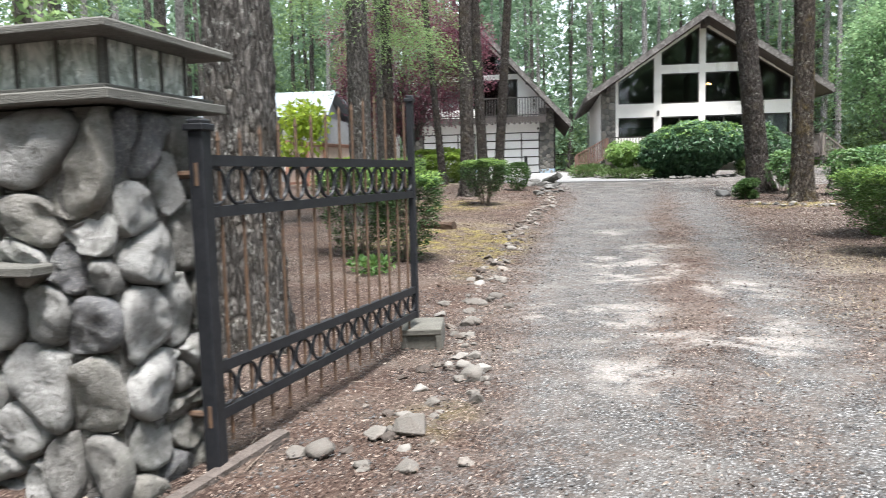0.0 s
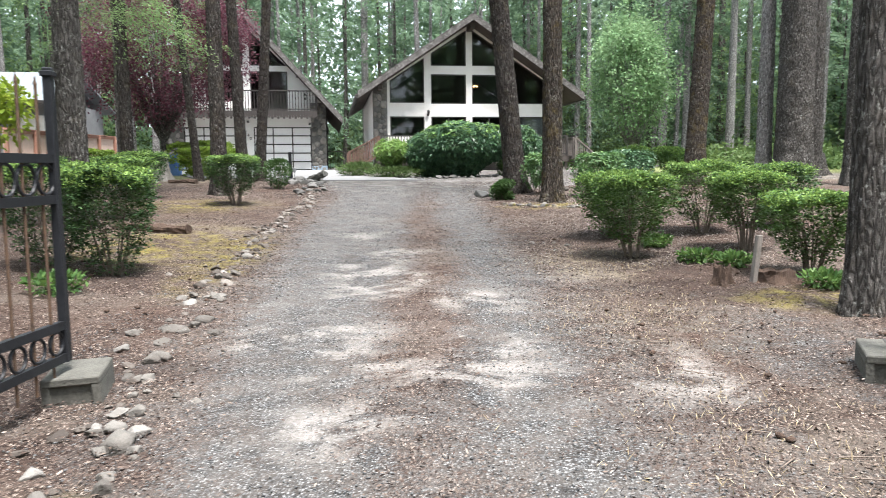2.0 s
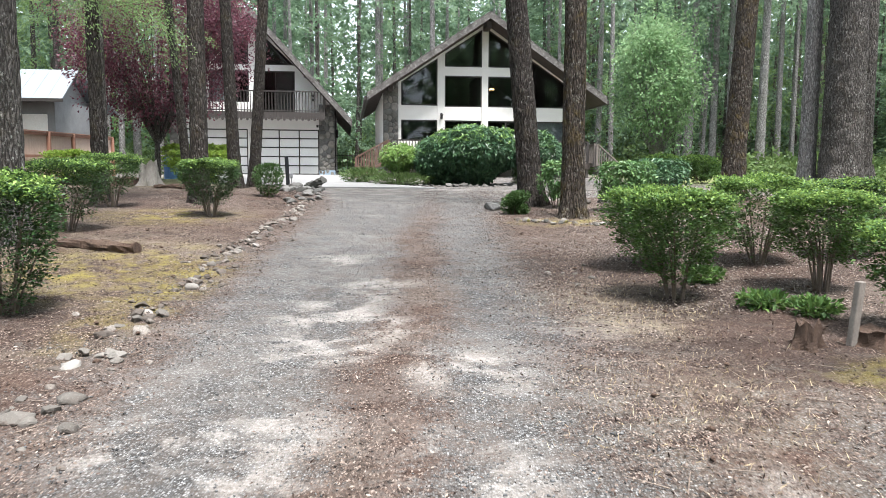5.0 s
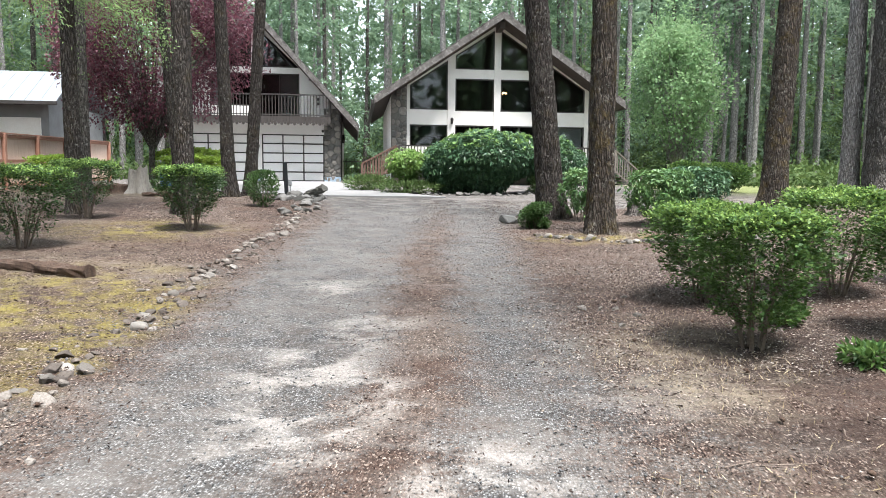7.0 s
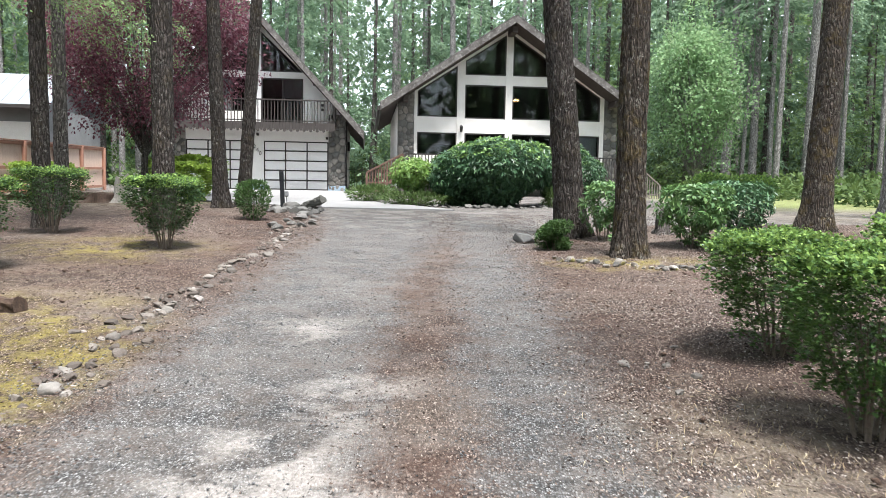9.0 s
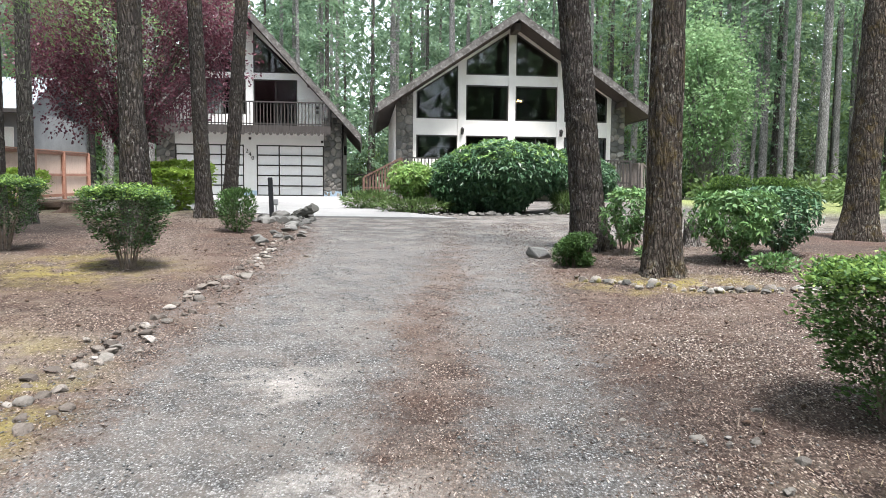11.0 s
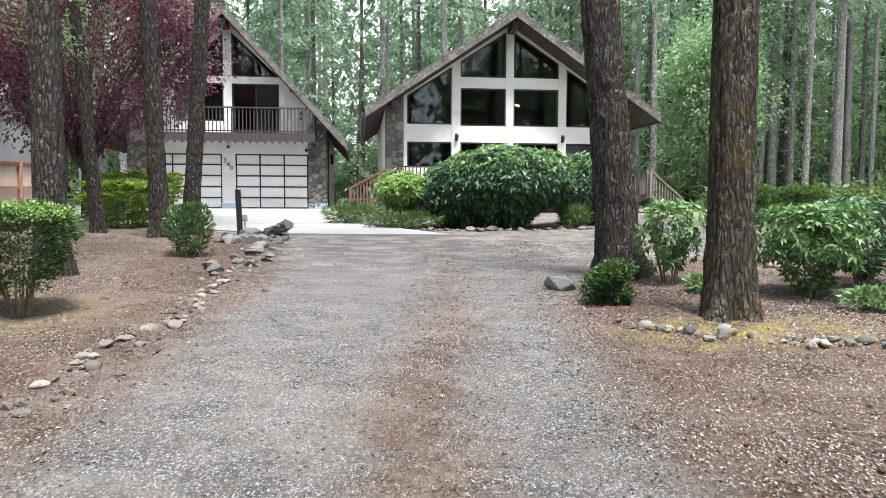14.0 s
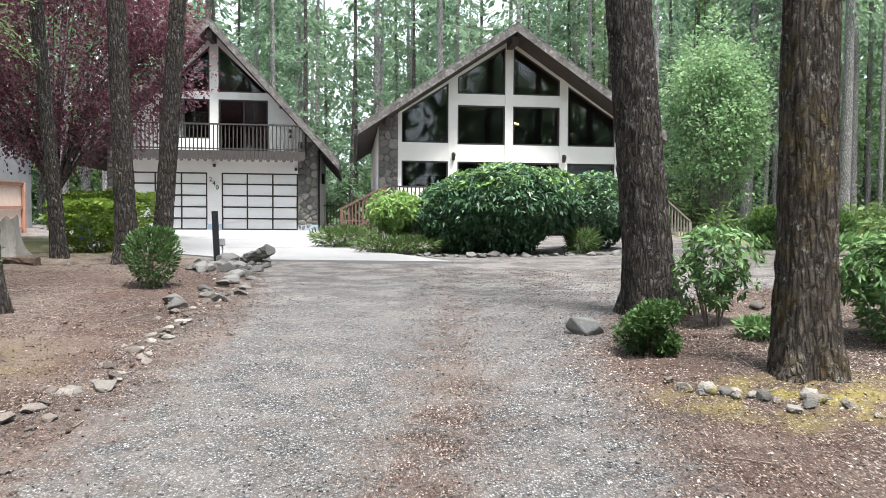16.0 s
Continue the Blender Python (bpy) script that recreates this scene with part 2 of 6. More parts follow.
M["river_stone"] = stone_material("river_stone", [(0.0, (0.06, 0.062, 0.066)), (0.35, (0.11, 0.111, 0.113)), (0.7, (0.175, 0.172, 0.166)), (1.0, (0.29, 0.287, 0.278))])
def pillar_stone(name, tones):
    """Rough field stone: grey, brownish and pale stones, pitted and mottled."""
    n = Nodes(name)
    c = n.ramp(n.rand(), tones)
    c = n.mix(n.ramp(n.noise(9, 6, 0.75, 0.6), [(0.36, 0.5), (0.55, 0.0)]), c, (0.11, 0.104, 0.095))
    c = n.mix(n.ramp(n.noise(5, 5, 0.7), [(0.52, 0.0), (0.75, 0.45)]), c, (0.15, 0.165, 0.12))
    c = n.mix(n.ramp(n.noise(46, 6, 0.8), [(0.5, 0.0), (0.68, 0.6)]), c, (0.42, 0.41, 0.39))
    c = n.mix(n.ramp(n.noise(80, 4, 0.8), [(0.3, 0.65), (0.43, 0.0)]), c, (0.05, 0.048, 0.045))
    relief = n.calc("ADD", n.noise(11, 8, 0.75, 0.5), n.calc("MULTIPLY", n.noise(48, 6, 0.8), 0.5))
    return n.done(c, 0.92, relief, 1.0, 0.045, spec=0.2)


M["pillar_stone"] = pillar_stone("pillar_stone", [(0.0, (0.11, 0.11, 0.118)), (0.3, (0.20, 0.20, 0.206)), (0.55, (0.26, 0.245, 0.215)), (0.8, (0.29, 0.288, 0.28)), (1.0, (0.42, 0.415, 0.40))])
M["pillar_pale"] = pillar_stone("pale_pillar_stone", [(0.0, (0.44, 0.435, 0.42)), (1.0, (0.56, 0.55, 0.53))])
def mossy(name):
    n = Nodes(name)
    c = n.ramp(n.rand(), [(0.0, (0.09, 0.08, 0.07)), (0.5, (0.15, 0.135, 0.118)), (1.0, (0.26, 0.245, 0.22))])
    c = n.mix(n.ramp(n.noise(40, 5, 0.75), [(0.45, 0.0), (0.7, 0.5)]), c, (0.06, 0.055, 0.05))
    c = n.mix(n.ramp(n.noise(5, 5, 0.7), [(0.5, 0.0), (0.6, 0.85)]), c, n.mix(n.noise(60, 3), (0.07, 0.065, 0.015), (0.24, 0.21, 0.05)))
    return n.done(c, 0.93, n.calc("ADD", n.noise(14, 6, 0.7), n.noise(60, 4)), 0.7, 0.02, spec=0.2)


M["mossy_rock"] = mossy("mossy_rock")
M["pillar_mortar"] = plain("pillar_mortar", (0.07, 0.067, 0.062), (0.14, 0.133, 0.122), 9, 0.95, 0.9, 0.03)
M["pale_stone"] = stone_material("pale_stone", [(0.0, (0.42, 0.415, 0.40)), (1.0, (0.52, 0.51, 0.49))])
M["rock"] = stone_material("drive_rock", [(0.0, (0.065, 0.054, 0.047)), (0.5, (0.135, 0.12, 0.107)), (0.85, (0.20, 0.185, 0.168)), (1.0, (0.29, 0.272, 0.25))], 16)
M["mortar"] = plain("mortar", (0.045, 0.043, 0.04), (0.085, 0.08, 0.075), 9, 0.95, 0.8, 0.02)
M["pier_mortar"] = plain("pale_mortar", (0.115, 0.11, 0.105), (0.17, 0.165, 0.155), 9, 0.95, 0.6, 0.02)
M["stucco"] = plain("white_stucco", (0.76, 0.745, 0.715), (0.82, 0.805, 0.775), 2.5, 0.9, 0.35, 0.01, fine=45)
M["white_trim"] = plain("cream_trim", (0.76, 0.725, 0.675), (0.82, 0.785, 0.74), 3, 0.7, 0.12)
M["shingle"] = plain("grey_shingle", (0.085, 0.080, 0.077), (0.20, 0.194, 0.188), 4, 0.95, 0.6, 0.02, fine=22)
def weathered_rake(name):
    """Old grey rake boards, blotched with lichen and dark stains."""
    n = Nodes(name)
    c = n.mix(n.ramp(n.noise((3.0, 3.0, 3.0), 5, 0.65), [(0.35, 0.0), (0.65, 1.0)]), (0.060, 0.054, 0.051), (0.135, 0.126, 0.120))
    c = n.mix(n.ramp(n.noise(9.0, 6, 0.75), [(0.52, 0.0), (0.66, 0.8)]), c, (0.27, 0.265, 0.25))
    c = n.mix(n.ramp(n.noise(14.0, 5, 0.7), [(0.30, 0.8), (0.44, 0.0)]), c, (0.028, 0.025, 0.023))
    return n.done(c, 0.9, n.noise(22.0, 5, 0.7), 0.5, 0.02, spec=0.2)


M["fascia"] = weathered_rake("weathered_fascia")
M["soffit"] = plain("dark_soffit", (0.045, 0.036, 0.032), (0.075, 0.062, 0.055), 3, 0.85)
M["brown"] = plain("brown_black_paint", (0.022, 0.019, 0.018), (0.042, 0.037, 0.034), 5, 0.55, 0.15)
M["brown_wood"] = plain("dark_weathered_boards", (0.024, 0.020, 0.018), (0.050, 0.043, 0.040), 4, 0.85, 0.4, stretch=(6, 6, 1))
M["deck_wood"] = plain("weathered_deck_wood", (0.11, 0.092, 0.08), (0.19, 0.165, 0.15), 4, 0.85, 0.4, stretch=(1, 1, 6))
M["red_wood"] = plain("red_stained_wood", (0.075, 0.042, 0.033), (0.135, 0.078, 0.058), 4, 0.8, 0.3)
M["cedar"] = plain("cedar_boards", (0.50, 0.37, 0.30), (0.62, 0.49, 0.41), 2.5, 0.85, 0.3, stretch=(4, 4, 1))
M["cedar_frame"] = plain("red_cedar_frame", (0.26, 0.125, 0.085), (0.36, 0.195, 0.14), 4, 0.8, 0.3)
M["iron"] = plain("black_iron", (0.008, 0.009, 0.011), (0.018, 0.019, 0.022), 12, 0.5, 0.25, 0.004, spec=0.25)
M["rust_iron"] = plain("rusty_iron_bar", (0.030, 0.022, 0.017), (0.11, 0.062, 0.035), 16, 0.8, 0.4, 0.004)
M["weathered_plank"] = plain("weathered_plank", (0.058, 0.057, 0.051), (0.115, 0.112, 0.10), 7, 0.9, 0.5, stretch=(1, 1, 4))
M["concrete"] = plain("drive_concrete", (0.165, 0.163, 0.16), (0.215, 0.212, 0.208), 1.2, 0.9, 0.2, 0.005)
M["block"] = plain("old_concrete_block", (0.062, 0.060, 0.052), (0.112, 0.108, 0.093), 12, 0.95, 0.6, 0.01)
M["dirty_kerb"] = plain("litter_stained_kerb", (0.045, 0.036, 0.031), (0.12, 0.10, 0.088), 14, 0.95, 0.8, 0.02)
M["door_panel"] = plain("frosted_door_panel", (0.80, 0.795, 0.785), (0.85, 0.845, 0.835), 1.5, 0.35, 0.02)
M["blue_paint"] = plain("pale_blue_plinth_paint", (0.32, 0.44, 0.56), (0.42, 0.53, 0.63), 5, 0.8)
# near-black in place of the rooms' shade; their true finish is unseen
M["interior"] = plain("unlit_room", (0.032, 0.029, 0.026), (0.050, 0.045, 0.040), 2, 0.9)
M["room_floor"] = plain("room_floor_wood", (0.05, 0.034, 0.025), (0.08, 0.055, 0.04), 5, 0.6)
M["blind"] = plain("window_blind", (0.76, 0.78, 0.80), (0.82, 0.84, 0.86), 3, 0.7)
M["metal_roof"] = plain("pale_metal_roof", (0.15, 0.175, 0.195), (0.20, 0.225, 0.245), 1.0, 0.6, 0.05)
M["shed_wall"] = plain("grey_shed_wall", (0.16, 0.165, 0.17), (0.23, 0.235, 0.24), 2, 0.85)
M["dead_wood"] = plain("dead_wood", (0.042, 0.027, 0.02), (0.12, 0.076, 0.054), 8, 0.95, 0.8, 0.03, stretch=(3, 3, 1))
M["pale_wood"] = plain("bleached_wood", (0.19, 0.17, 0.15), (0.31, 0.285, 0.255), 8, 0.95, 0.6, 0.02, stretch=(3, 3, 1))
M["brass"] = plain("dull_brass", (0.35, 0.25, 0.10), (0.45, 0.33, 0.15), 9, 0.35, 0.05, metal=1.0)
M["blue_plastic"] = plain("blue_barrel_plastic", (0.08, 0.17, 0.36), (0.11, 0.22, 0.42), 5, 0.5)

gm = bpy.data.materials.new("window_glass")
gm.use_nodes = True
gb = gm.node_tree.nodes["Principled BSDF"]
gb.inputs["Base Color"].default_value = (0.42, 0.45, 0.45, 1)
gb.inputs["Roughness"].default_value = 0.02
gb.inputs["Transmission Weight"].default_value = 1.0
gb.inputs["IOR"].default_value = 1.5
M["glass"] = gm
# pale streaks in the colour stand in for highlights on the panes
ng = Nodes("lantern_glass")
ng.done(ng.mix(ng.ramp(ng.noise((12.0, 12.0, 5.0), 3, 0.5, 2.2), [(0.42, 0.0), (0.62, 1.0)]), (0.33, 0.36, 0.32), (0.70, 0.72, 0.67)), ng.ramp(ng.noise(14.0), [(0.3, 0.08), (0.7, 0.35)]), ng.noise(16.0, 3, 0.5, 1.5), 0.7, 0.03)
ng.bsdf.inputs["Transmission Weight"].default_value = 0.25
M["lantern_glass"] = ng.m
bulb = bpy.data.materials.new("warm_bulb")
bulb.use_nodes = True
bulb.node_tree.nodes["Principled BSDF"].inputs["Emission Color"].default_value = (1.0, 0.55, 0.22, 1)
bulb.node_tree.nodes["Principled BSDF"].inputs["Emission Strength"].default_value = 6.0
M["bulb"] = bulb


# ---- mesh helpers
def part(name, bm, material, parent=None, label=""):
    """Links a bmesh as one mesh object, under a thing or a part if one is given."""
    me = bpy.data.meshes.new(name)
    bm.normal_update()
    bm.to_mesh(me)
    bm.free()
    me.materials.append(material)
    ob = new(name, me)
    ob.parent = parent
    if label:
        tagged(ob, label)
    return ob


def arrays(name, verts, faces, material, parent=None, smooth=False):
    """Links a mesh made of numpy vertices and equal-sided faces."""
    me = bpy.data.meshes.new(name)
    k = faces.shape[1]
    me.vertices.add(len(verts))
    me.vertices.foreach_set("co", np.ascontiguousarray(verts, dtype=np.float32).ravel())
    me.loops.add(faces.size)
    me.loops.foreach_set("vertex_index", np.ascontiguousarray(faces, dtype=np.int32).ravel())
    me.polygons.add(len(faces))
    me.polygons.foreach_set("loop_start", np.arange(0, faces.size, k, dtype=np.int32))
    me.update(calc_edges=True)
    if smooth:
        me.polygons.foreach_set("use_smooth", np.ones(len(faces), dtype=bool))
    me.materials.append(material)
    ob = new(name, me)
    ob.parent = parent
    return ob


def thing(name, label, category, m, group="", kind=""):
    ob = new(name)
    ob.empty_display_size = 0.2
    ob.matrix_basis = m
    return tagged(ob, label, category, group, kind)


def box(bm, x0, x1, y0, y1, z0, z1, bevel=0.0):
    made = bmesh.ops.create_cube(bm, size=1.0, matrix=Matrix.Translation(((x0 + x1) / 2, (y0 + y1) / 2, (z0 + z1) / 2)) @ Matrix.Diagonal((x1 - x0, y1 - y0, z1 - z0, 1)))
    if bevel:
        es = list({e for v in made["verts"] for e in v.link_edges})
        bmesh.ops.bevel(bm, geom=es, offset=bevel, segments=1, affect="EDGES")
    return bm


def prism(bm, outline, y0, y1):
    """An outline of (x, z) points, drawn out from y0 to y1."""
    a = [bm.verts.new((x, y0, z)) for x, z in outline]
    b = [bm.verts.new((x, y1, z)) for x, z in outline]
    bm.faces.new(a)
    bm.faces.new(b[::-1])
    for i in range(len(a)):
        j = (i + 1) % len(a)
        bm.faces.new((a[j], a[i], b[i], b[j]))
    bmesh.ops.recalc_face_normals(bm, faces=bm.faces)
    return bm


def rod(bm, a, b, r0, r1=None, sides=8):
    """A tapered rod from a to b."""
    a, b = Vector(a), Vector(b)
    r1 = r0 if r1 is None else r1
    turn = (b - a).to_track_quat("Z", "Y").to_matrix().to_4x4()
    bmesh.ops.create_cone(bm, cap_ends=True, segments=sides, radius1=r0, radius2=r1, depth=(b - a).length, matrix=Matrix.Translation((a + b) / 2) @ turn)
    return bm


def beam(bm, a, b, w, h):
    """A rectangular bar from a to b, w across and h high."""
    a, b = Vector(a), Vector(b)
    d = (b - a).normalized()
    side = d.cross(Vector((0, 0, 1)))
    side = side.normalized() if side.length > 1e-4 else Vector((1, 0, 0))
    up = side.cross(d).normalized()
    vs = [bm.verts.new(p + side * sx * w / 2 + up * sz * h / 2) for p in (a, b) for sx, sz in ((-1, -1), (1, -1), (1, 1), (-1, 1))]
    for f in ((0, 1, 2, 3), (7, 6, 5, 4), (0, 4, 5, 1), (1, 5, 6, 2), (2, 6, 7, 3), (3, 7, 4, 0)):
        bm.faces.new([vs[i] for i in f])
    return bm


def pebble(bm, c, r, rng, squash=0.7, sub=2, rough=0.18):
    """An uneven rounded stone; r is a radius or three of them."""
    r = r if isinstance(r, tuple) else (r, r, r * squash)
    off = Vector((rng.uniform(-50, 50), rng.uniform(-50, 50), rng.uniform(-50, 50)))
    made = bmesh.ops.create_icosphere(bm, subdivisions=sub, radius=1.0)
    turn = Euler((rng.uniform(-0.2, 0.2), rng.uniform(-0.2, 0.2), rng.uniform(0, 6.28))).to_matrix()
    for v in made["verts"]:
        d = 1 + rough * 1.6 * noise.noise(v.co * 1.3 + off) + rough * 0.6 * noise.noise(v.co * 3.1 + off)
        p = Vector((v.co.x * r[0], v.co.y * r[1], v.co.z * r[2])) * d
        v.co = turn @ p + Vector(c)
    for f in bm.faces:
        f.smooth = True
    return bm


def height(x, y):
    """The ground's height: it climbs gently from the gate to the houses."""
    x, y = np.asarray(x, float), np.asarray(y, float)
    z = np.interp(y, GY, GZ)
    side = np.clip((np.abs(x - 0.3) - 2.0) / 3.0, 0, 1) * np.clip(1 - (np.abs(y - 10) - 10) / 6, 0, 1)
    z = z - 0.07 * np.clip((-0.5 - x) / 0.9, 0, 1) * np.exp(-((y - 5.0) / 1.7) ** 2)
    crown = 0.03 * np.exp(-((x - 0.5) / 0.45) ** 2) * np.clip(1 - (y - 16) / 6, 0, 1)
    return z + 0.07 * side + crown


gy = np.linspace(-60, 120, 721)
raw = np.interp(gy, (-60, -9, 0, 4.6, 6.4, 9.8, 11.8, 15.9, 20, 23.4, 28, 38.2, 55, 120), (-0.5, -0.25, 0, 0.137, 0.2, 0.32, 0.46, 0.74, 0.955, 1.13, 1.26, 1.50, 1.7, 1.9))
kernel = np.exp(-np.linspace(-2, 2, 13) ** 2)
GY, GZ = gy[6:-6], np.convolve(raw, kernel / kernel.sum(), "valid")


def on(x, y, dz=0.0):
    return (x, y, float(height(x, y)) + dz)


def leaves(rng, centres, normals, length, width, droop=0.2, jitter=0.7, fold=0.25):
    """Folded diamond leaves at centres, growing along the normals with some scatter. Returns vertices and faces."""
    n = len(centres)
    d = normals + rng.normal(0, jitter, (n, 3))
    d[:, 2] -= droop
    d /= np.linalg.norm(d, axis=1)[:, None] + 1e-9
    s = np.cross(d, rng.normal(0, 1, (n, 3)) * 0.6 + np.array([0, 0, 1.0]))
    s /= np.linalg.norm(s, axis=1)[:, None] + 1e-9
    u = np.cross(s, d)
    k = rng.uniform(0.65, 1.3, (n, 1))
    L, W = length * k, width * k
    v = np.empty((n, 4, 3))
    v[:, 0] = centres
    v[:, 1] = centres + d * L * 0.45 + s * W * 0.5 + u * W * fold
    v[:, 2] = centres + d * L
    v[:, 3] = centres + d * L * 0.45 - s * W * 0.5 + u * W * fold
    f = np.arange(n * 4, dtype=np.int32).reshape(n, 4)
    return v.reshape(-1, 3), f


def lumps(rng, count, rx, ry, rz, thick=0.35, flat_top=0.0, bump=0.22):
    """Points in the outer shell of an uneven, lumpy body about the origin, and their outward normals."""
    d = rng.normal(0, 1, (count, 3))
    d /= np.linalg.norm(d, axis=1)[:, None]
    seeds = rng.normal(0, 1, (14, 3))
    seeds /= np.linalg.norm(seeds, axis=1)[:, None]
    near = np.max(d @ seeds.T, axis=1)
    r = 1 - bump + bump * np.clip((near - 0.6) / 0.4, 0, 1) * 1.4
    r = r * (1 - thick * rng.random(count) ** 2.0)
    p = d * r[:, None]
    if flat_top:
        p[:, 2] = np.where(p[:, 2] > flat_top, flat_top + (p[:, 2] - flat_top) * 0.25, p[:, 2])
    return p * np.array([rx, ry, rz]), d


def packed(rng, w, h, count, gap, relax=2):
    """Splits a w by h rectangle into close-fitting cells, each a rounded outline about its middle."""
    pts = [Vector((rng.uniform(0, w), rng.uniform(0, h))) for _ in range(count)]
    for turn in range(relax + 1):
        cells = []
        for i, p in enumerate(pts):
            poly = [Vector(q) for q in ((0, 0), (w, 0), (w, h), (0, h))]
            for j, q in enumerate(pts):
                if i == j or not poly:
                    continue
                mid, nrm = (p + q) / 2, q - p
                out = []
                for k in range(len(poly)):
                    a, b = poly[k], poly[(k + 1) % len(poly)]
                    da, db = (a - mid).dot(nrm), (b - mid).dot(nrm)
                    if da <= 0:
                        out.append(a)
                    if da * db < 0:
                        out.append(a + (b - a) * (da / (da - db)))
                poly = out
            if len(poly) > 2:
                cells.append(poly)
        mids = [sum(c, Vector((0, 0))) / len(c) for c in cells]
        if turn < relax:
            pts = mids
    made = []
    for c, m in zip(cells, mids):
        r = max((v - m).length for v in c)
        c = [m + (v - m) * max(0.5, 1 - gap / max(0.02, (v - m).length)) for v in c]
        for _ in range(2):
            c = [q for k in range(len(c)) for q in (c[k] * 0.76 + c[(k + 1) % len(c)] * 0.24, c[k] * 0.24 + c[(k + 1) % len(c)] * 0.76)]
        made.append((m, c, r))
    return made


def cell_stone(name, m, outline, depth, to_world, material, parent, rng, rings=((1.0, -0.4), (1.02, 0.25), (0.94, 0.68), (0.74, 0.92), (0.42, 1.0)), rough=0.012):
    """A stone with that outline, rounded towards its face."""
    off = Vector((rng.uniform(0, 90), rng.uniform(0, 90), rng.uniform(0, 90)))
    tilt = Vector((rng.uniform(-0.25, 0.25), rng.uniform(-0.25, 0.25)))
    bm = bmesh.new()
    rows = []
    for s, d in rings:
        row = []
        for v in outline:
            e = (v - m) * s
            k = Vector((e.x * 7, e.y * 7, d)) + off
            e = e * (1 + 0.10 * noise.noise(k))
            z = depth * d + (tilt.dot(e) if d > 0.5 else 0) + rough * noise.noise(k * 1.3) + rough * 0.7 * noise.noise(k * 3.5)
            row.append(bm.verts.new(to_world(m.x + e.x, m.y + e.y, z)))
        rows.append(row)
    n = len(outline)
    for a, b in zip(rows, rows[1:]):
        for i in range(n):
            bm.faces.new((a[i], a[(i + 1) % n], b[(i + 1) % n], b[i]))
    c = bm.verts.new(to_world(m.x, m.y, depth * 1.02))
    for i in range(n):
        bm.faces.new((rows[-1][i], rows[-1][(i + 1) % n], c))
    bmesh.ops.recalc_face_normals(bm, faces=bm.faces)
    for f in bm.faces:
        f.smooth = True
    return part(name, bm, material, parent)


def whorls(rng, centres, normals, length, width, per=7, droop=0.35):
    """Rosettes of long leaves, spread round each shoot's tip and hanging a little."""
    n = len(centres)
    a = np.cross(normals, rng.normal(0, 1, (n, 3)))
    a /= np.linalg.norm(a, axis=1)[:, None] + 1e-9
    c = np.cross(normals, a)
    P, D = [], []
    for k in range(per):
        t = 6.283 * k / per + rng.normal(0, 0.2, n)
        d = a * np.cos(t)[:, None] + c * np.sin(t)[:, None] + normals * rng.uniform(0.05, 0.6, (n, 1))
        P.append(centres + d * 0.01)
        D.append(d)
    return leaves(rng, np.concatenate(P), np.concatenate(D), length, width, droop, 0.12, 0.2)


def clumped(rng, count, rx, ry, rz, clumps, size=0.5, top=0.6):
    """Points on the outsides of several lumps that together fill a flat-topped body; for loose, uneven bushes."""
    P, N = [], []
    for i in range(clumps):
        a, k = 6.283 * (i + rng.random() * 0.7) / clumps, rng.uniform(0.3, 0.62)
        z = rng.uniform(-0.5, top)
        c = np.array([k * np.cos(a), k * np.sin(a), z])
        if i % 4 == 3:
            c = np.array([0.2 * np.cos(a), 0.2 * np.sin(a), rng.uniform(0.1, top + 0.1)])
        s = size * rng.uniform(0.7, 1.05)
        p, d = lumps(rng, count // clumps, s, s, s * 0.8, 0.5, 0, 0.35)
        P.append(p + c)
        N.append(d)
    P = np.concatenate(P)
    P[:, 2] = np.where(P[:, 2] > 0.7, 0.7 + (P[:, 2] - 0.7) * 0.45, P[:, 2])
    return P * np.array([rx, ry, rz * 1.1]), np.concatenate(N)


def clipped(rng, count, rx, ry, rz):
    """Points on small sprays round a sheared, vase-shaped bush: flat-topped, its sides drawn in towards the foot."""
    m = count // 7
    a = rng.uniform(0, 6.283, m)
    wave = 1 + 0.09 * np.sin(3 * a + rng.uniform(0, 6)) + 0.06 * np.sin(5 * a + rng.uniform(0, 6)) + 0.04 * np.sin(9 * a + rng.uniform(0, 6))
    on_top = rng.random(m) < 0.4
    h = np.where(on_top, 1.0, rng.random(m) ** 0.62)
    side = np.interp(h, [0, 0.15, 0.45, 0.72, 0.93, 1.0], [0.34, 0.5, 0.82, 1.0, 0.98, 0.88])
    depth = 1 - 0.6 * rng.random(m) ** 1.7
    r = np.where(on_top, np.sqrt(rng.random(m)) * 0.93, side * depth) * wave
    bob = 0.05 * np.sin(7 * r * np.cos(a) + 1.0) + 0.05 * np.sin(6 * r * np.sin(a))
    z = np.where(on_top, 0.97 - 0.16 * r ** 4 + bob - 0.16 * rng.random(m) ** 3, h * 1.86 - 1 + 0.4 * bob)
    p = np.stack([r * np.cos(a) * rx, r * np.sin(a) * ry, z * rz], -1)
    b = np.where(on_top, rng.uniform(0, 6.283, m), a)
    d = np.stack([np.cos(b), np.sin(b), np.where(on_top, 0.3, 0.12)], -1)
    p, d = np.repeat(p, 7, 0), np.repeat(d, 7, 0)
    p = p + rng.normal(0, 1, p.shape) * np.array([0.036, 0.036, 0.016])
    return p, d + rng.normal(0, 0.4, d.shape) * np.array([1, 1, 0.5])


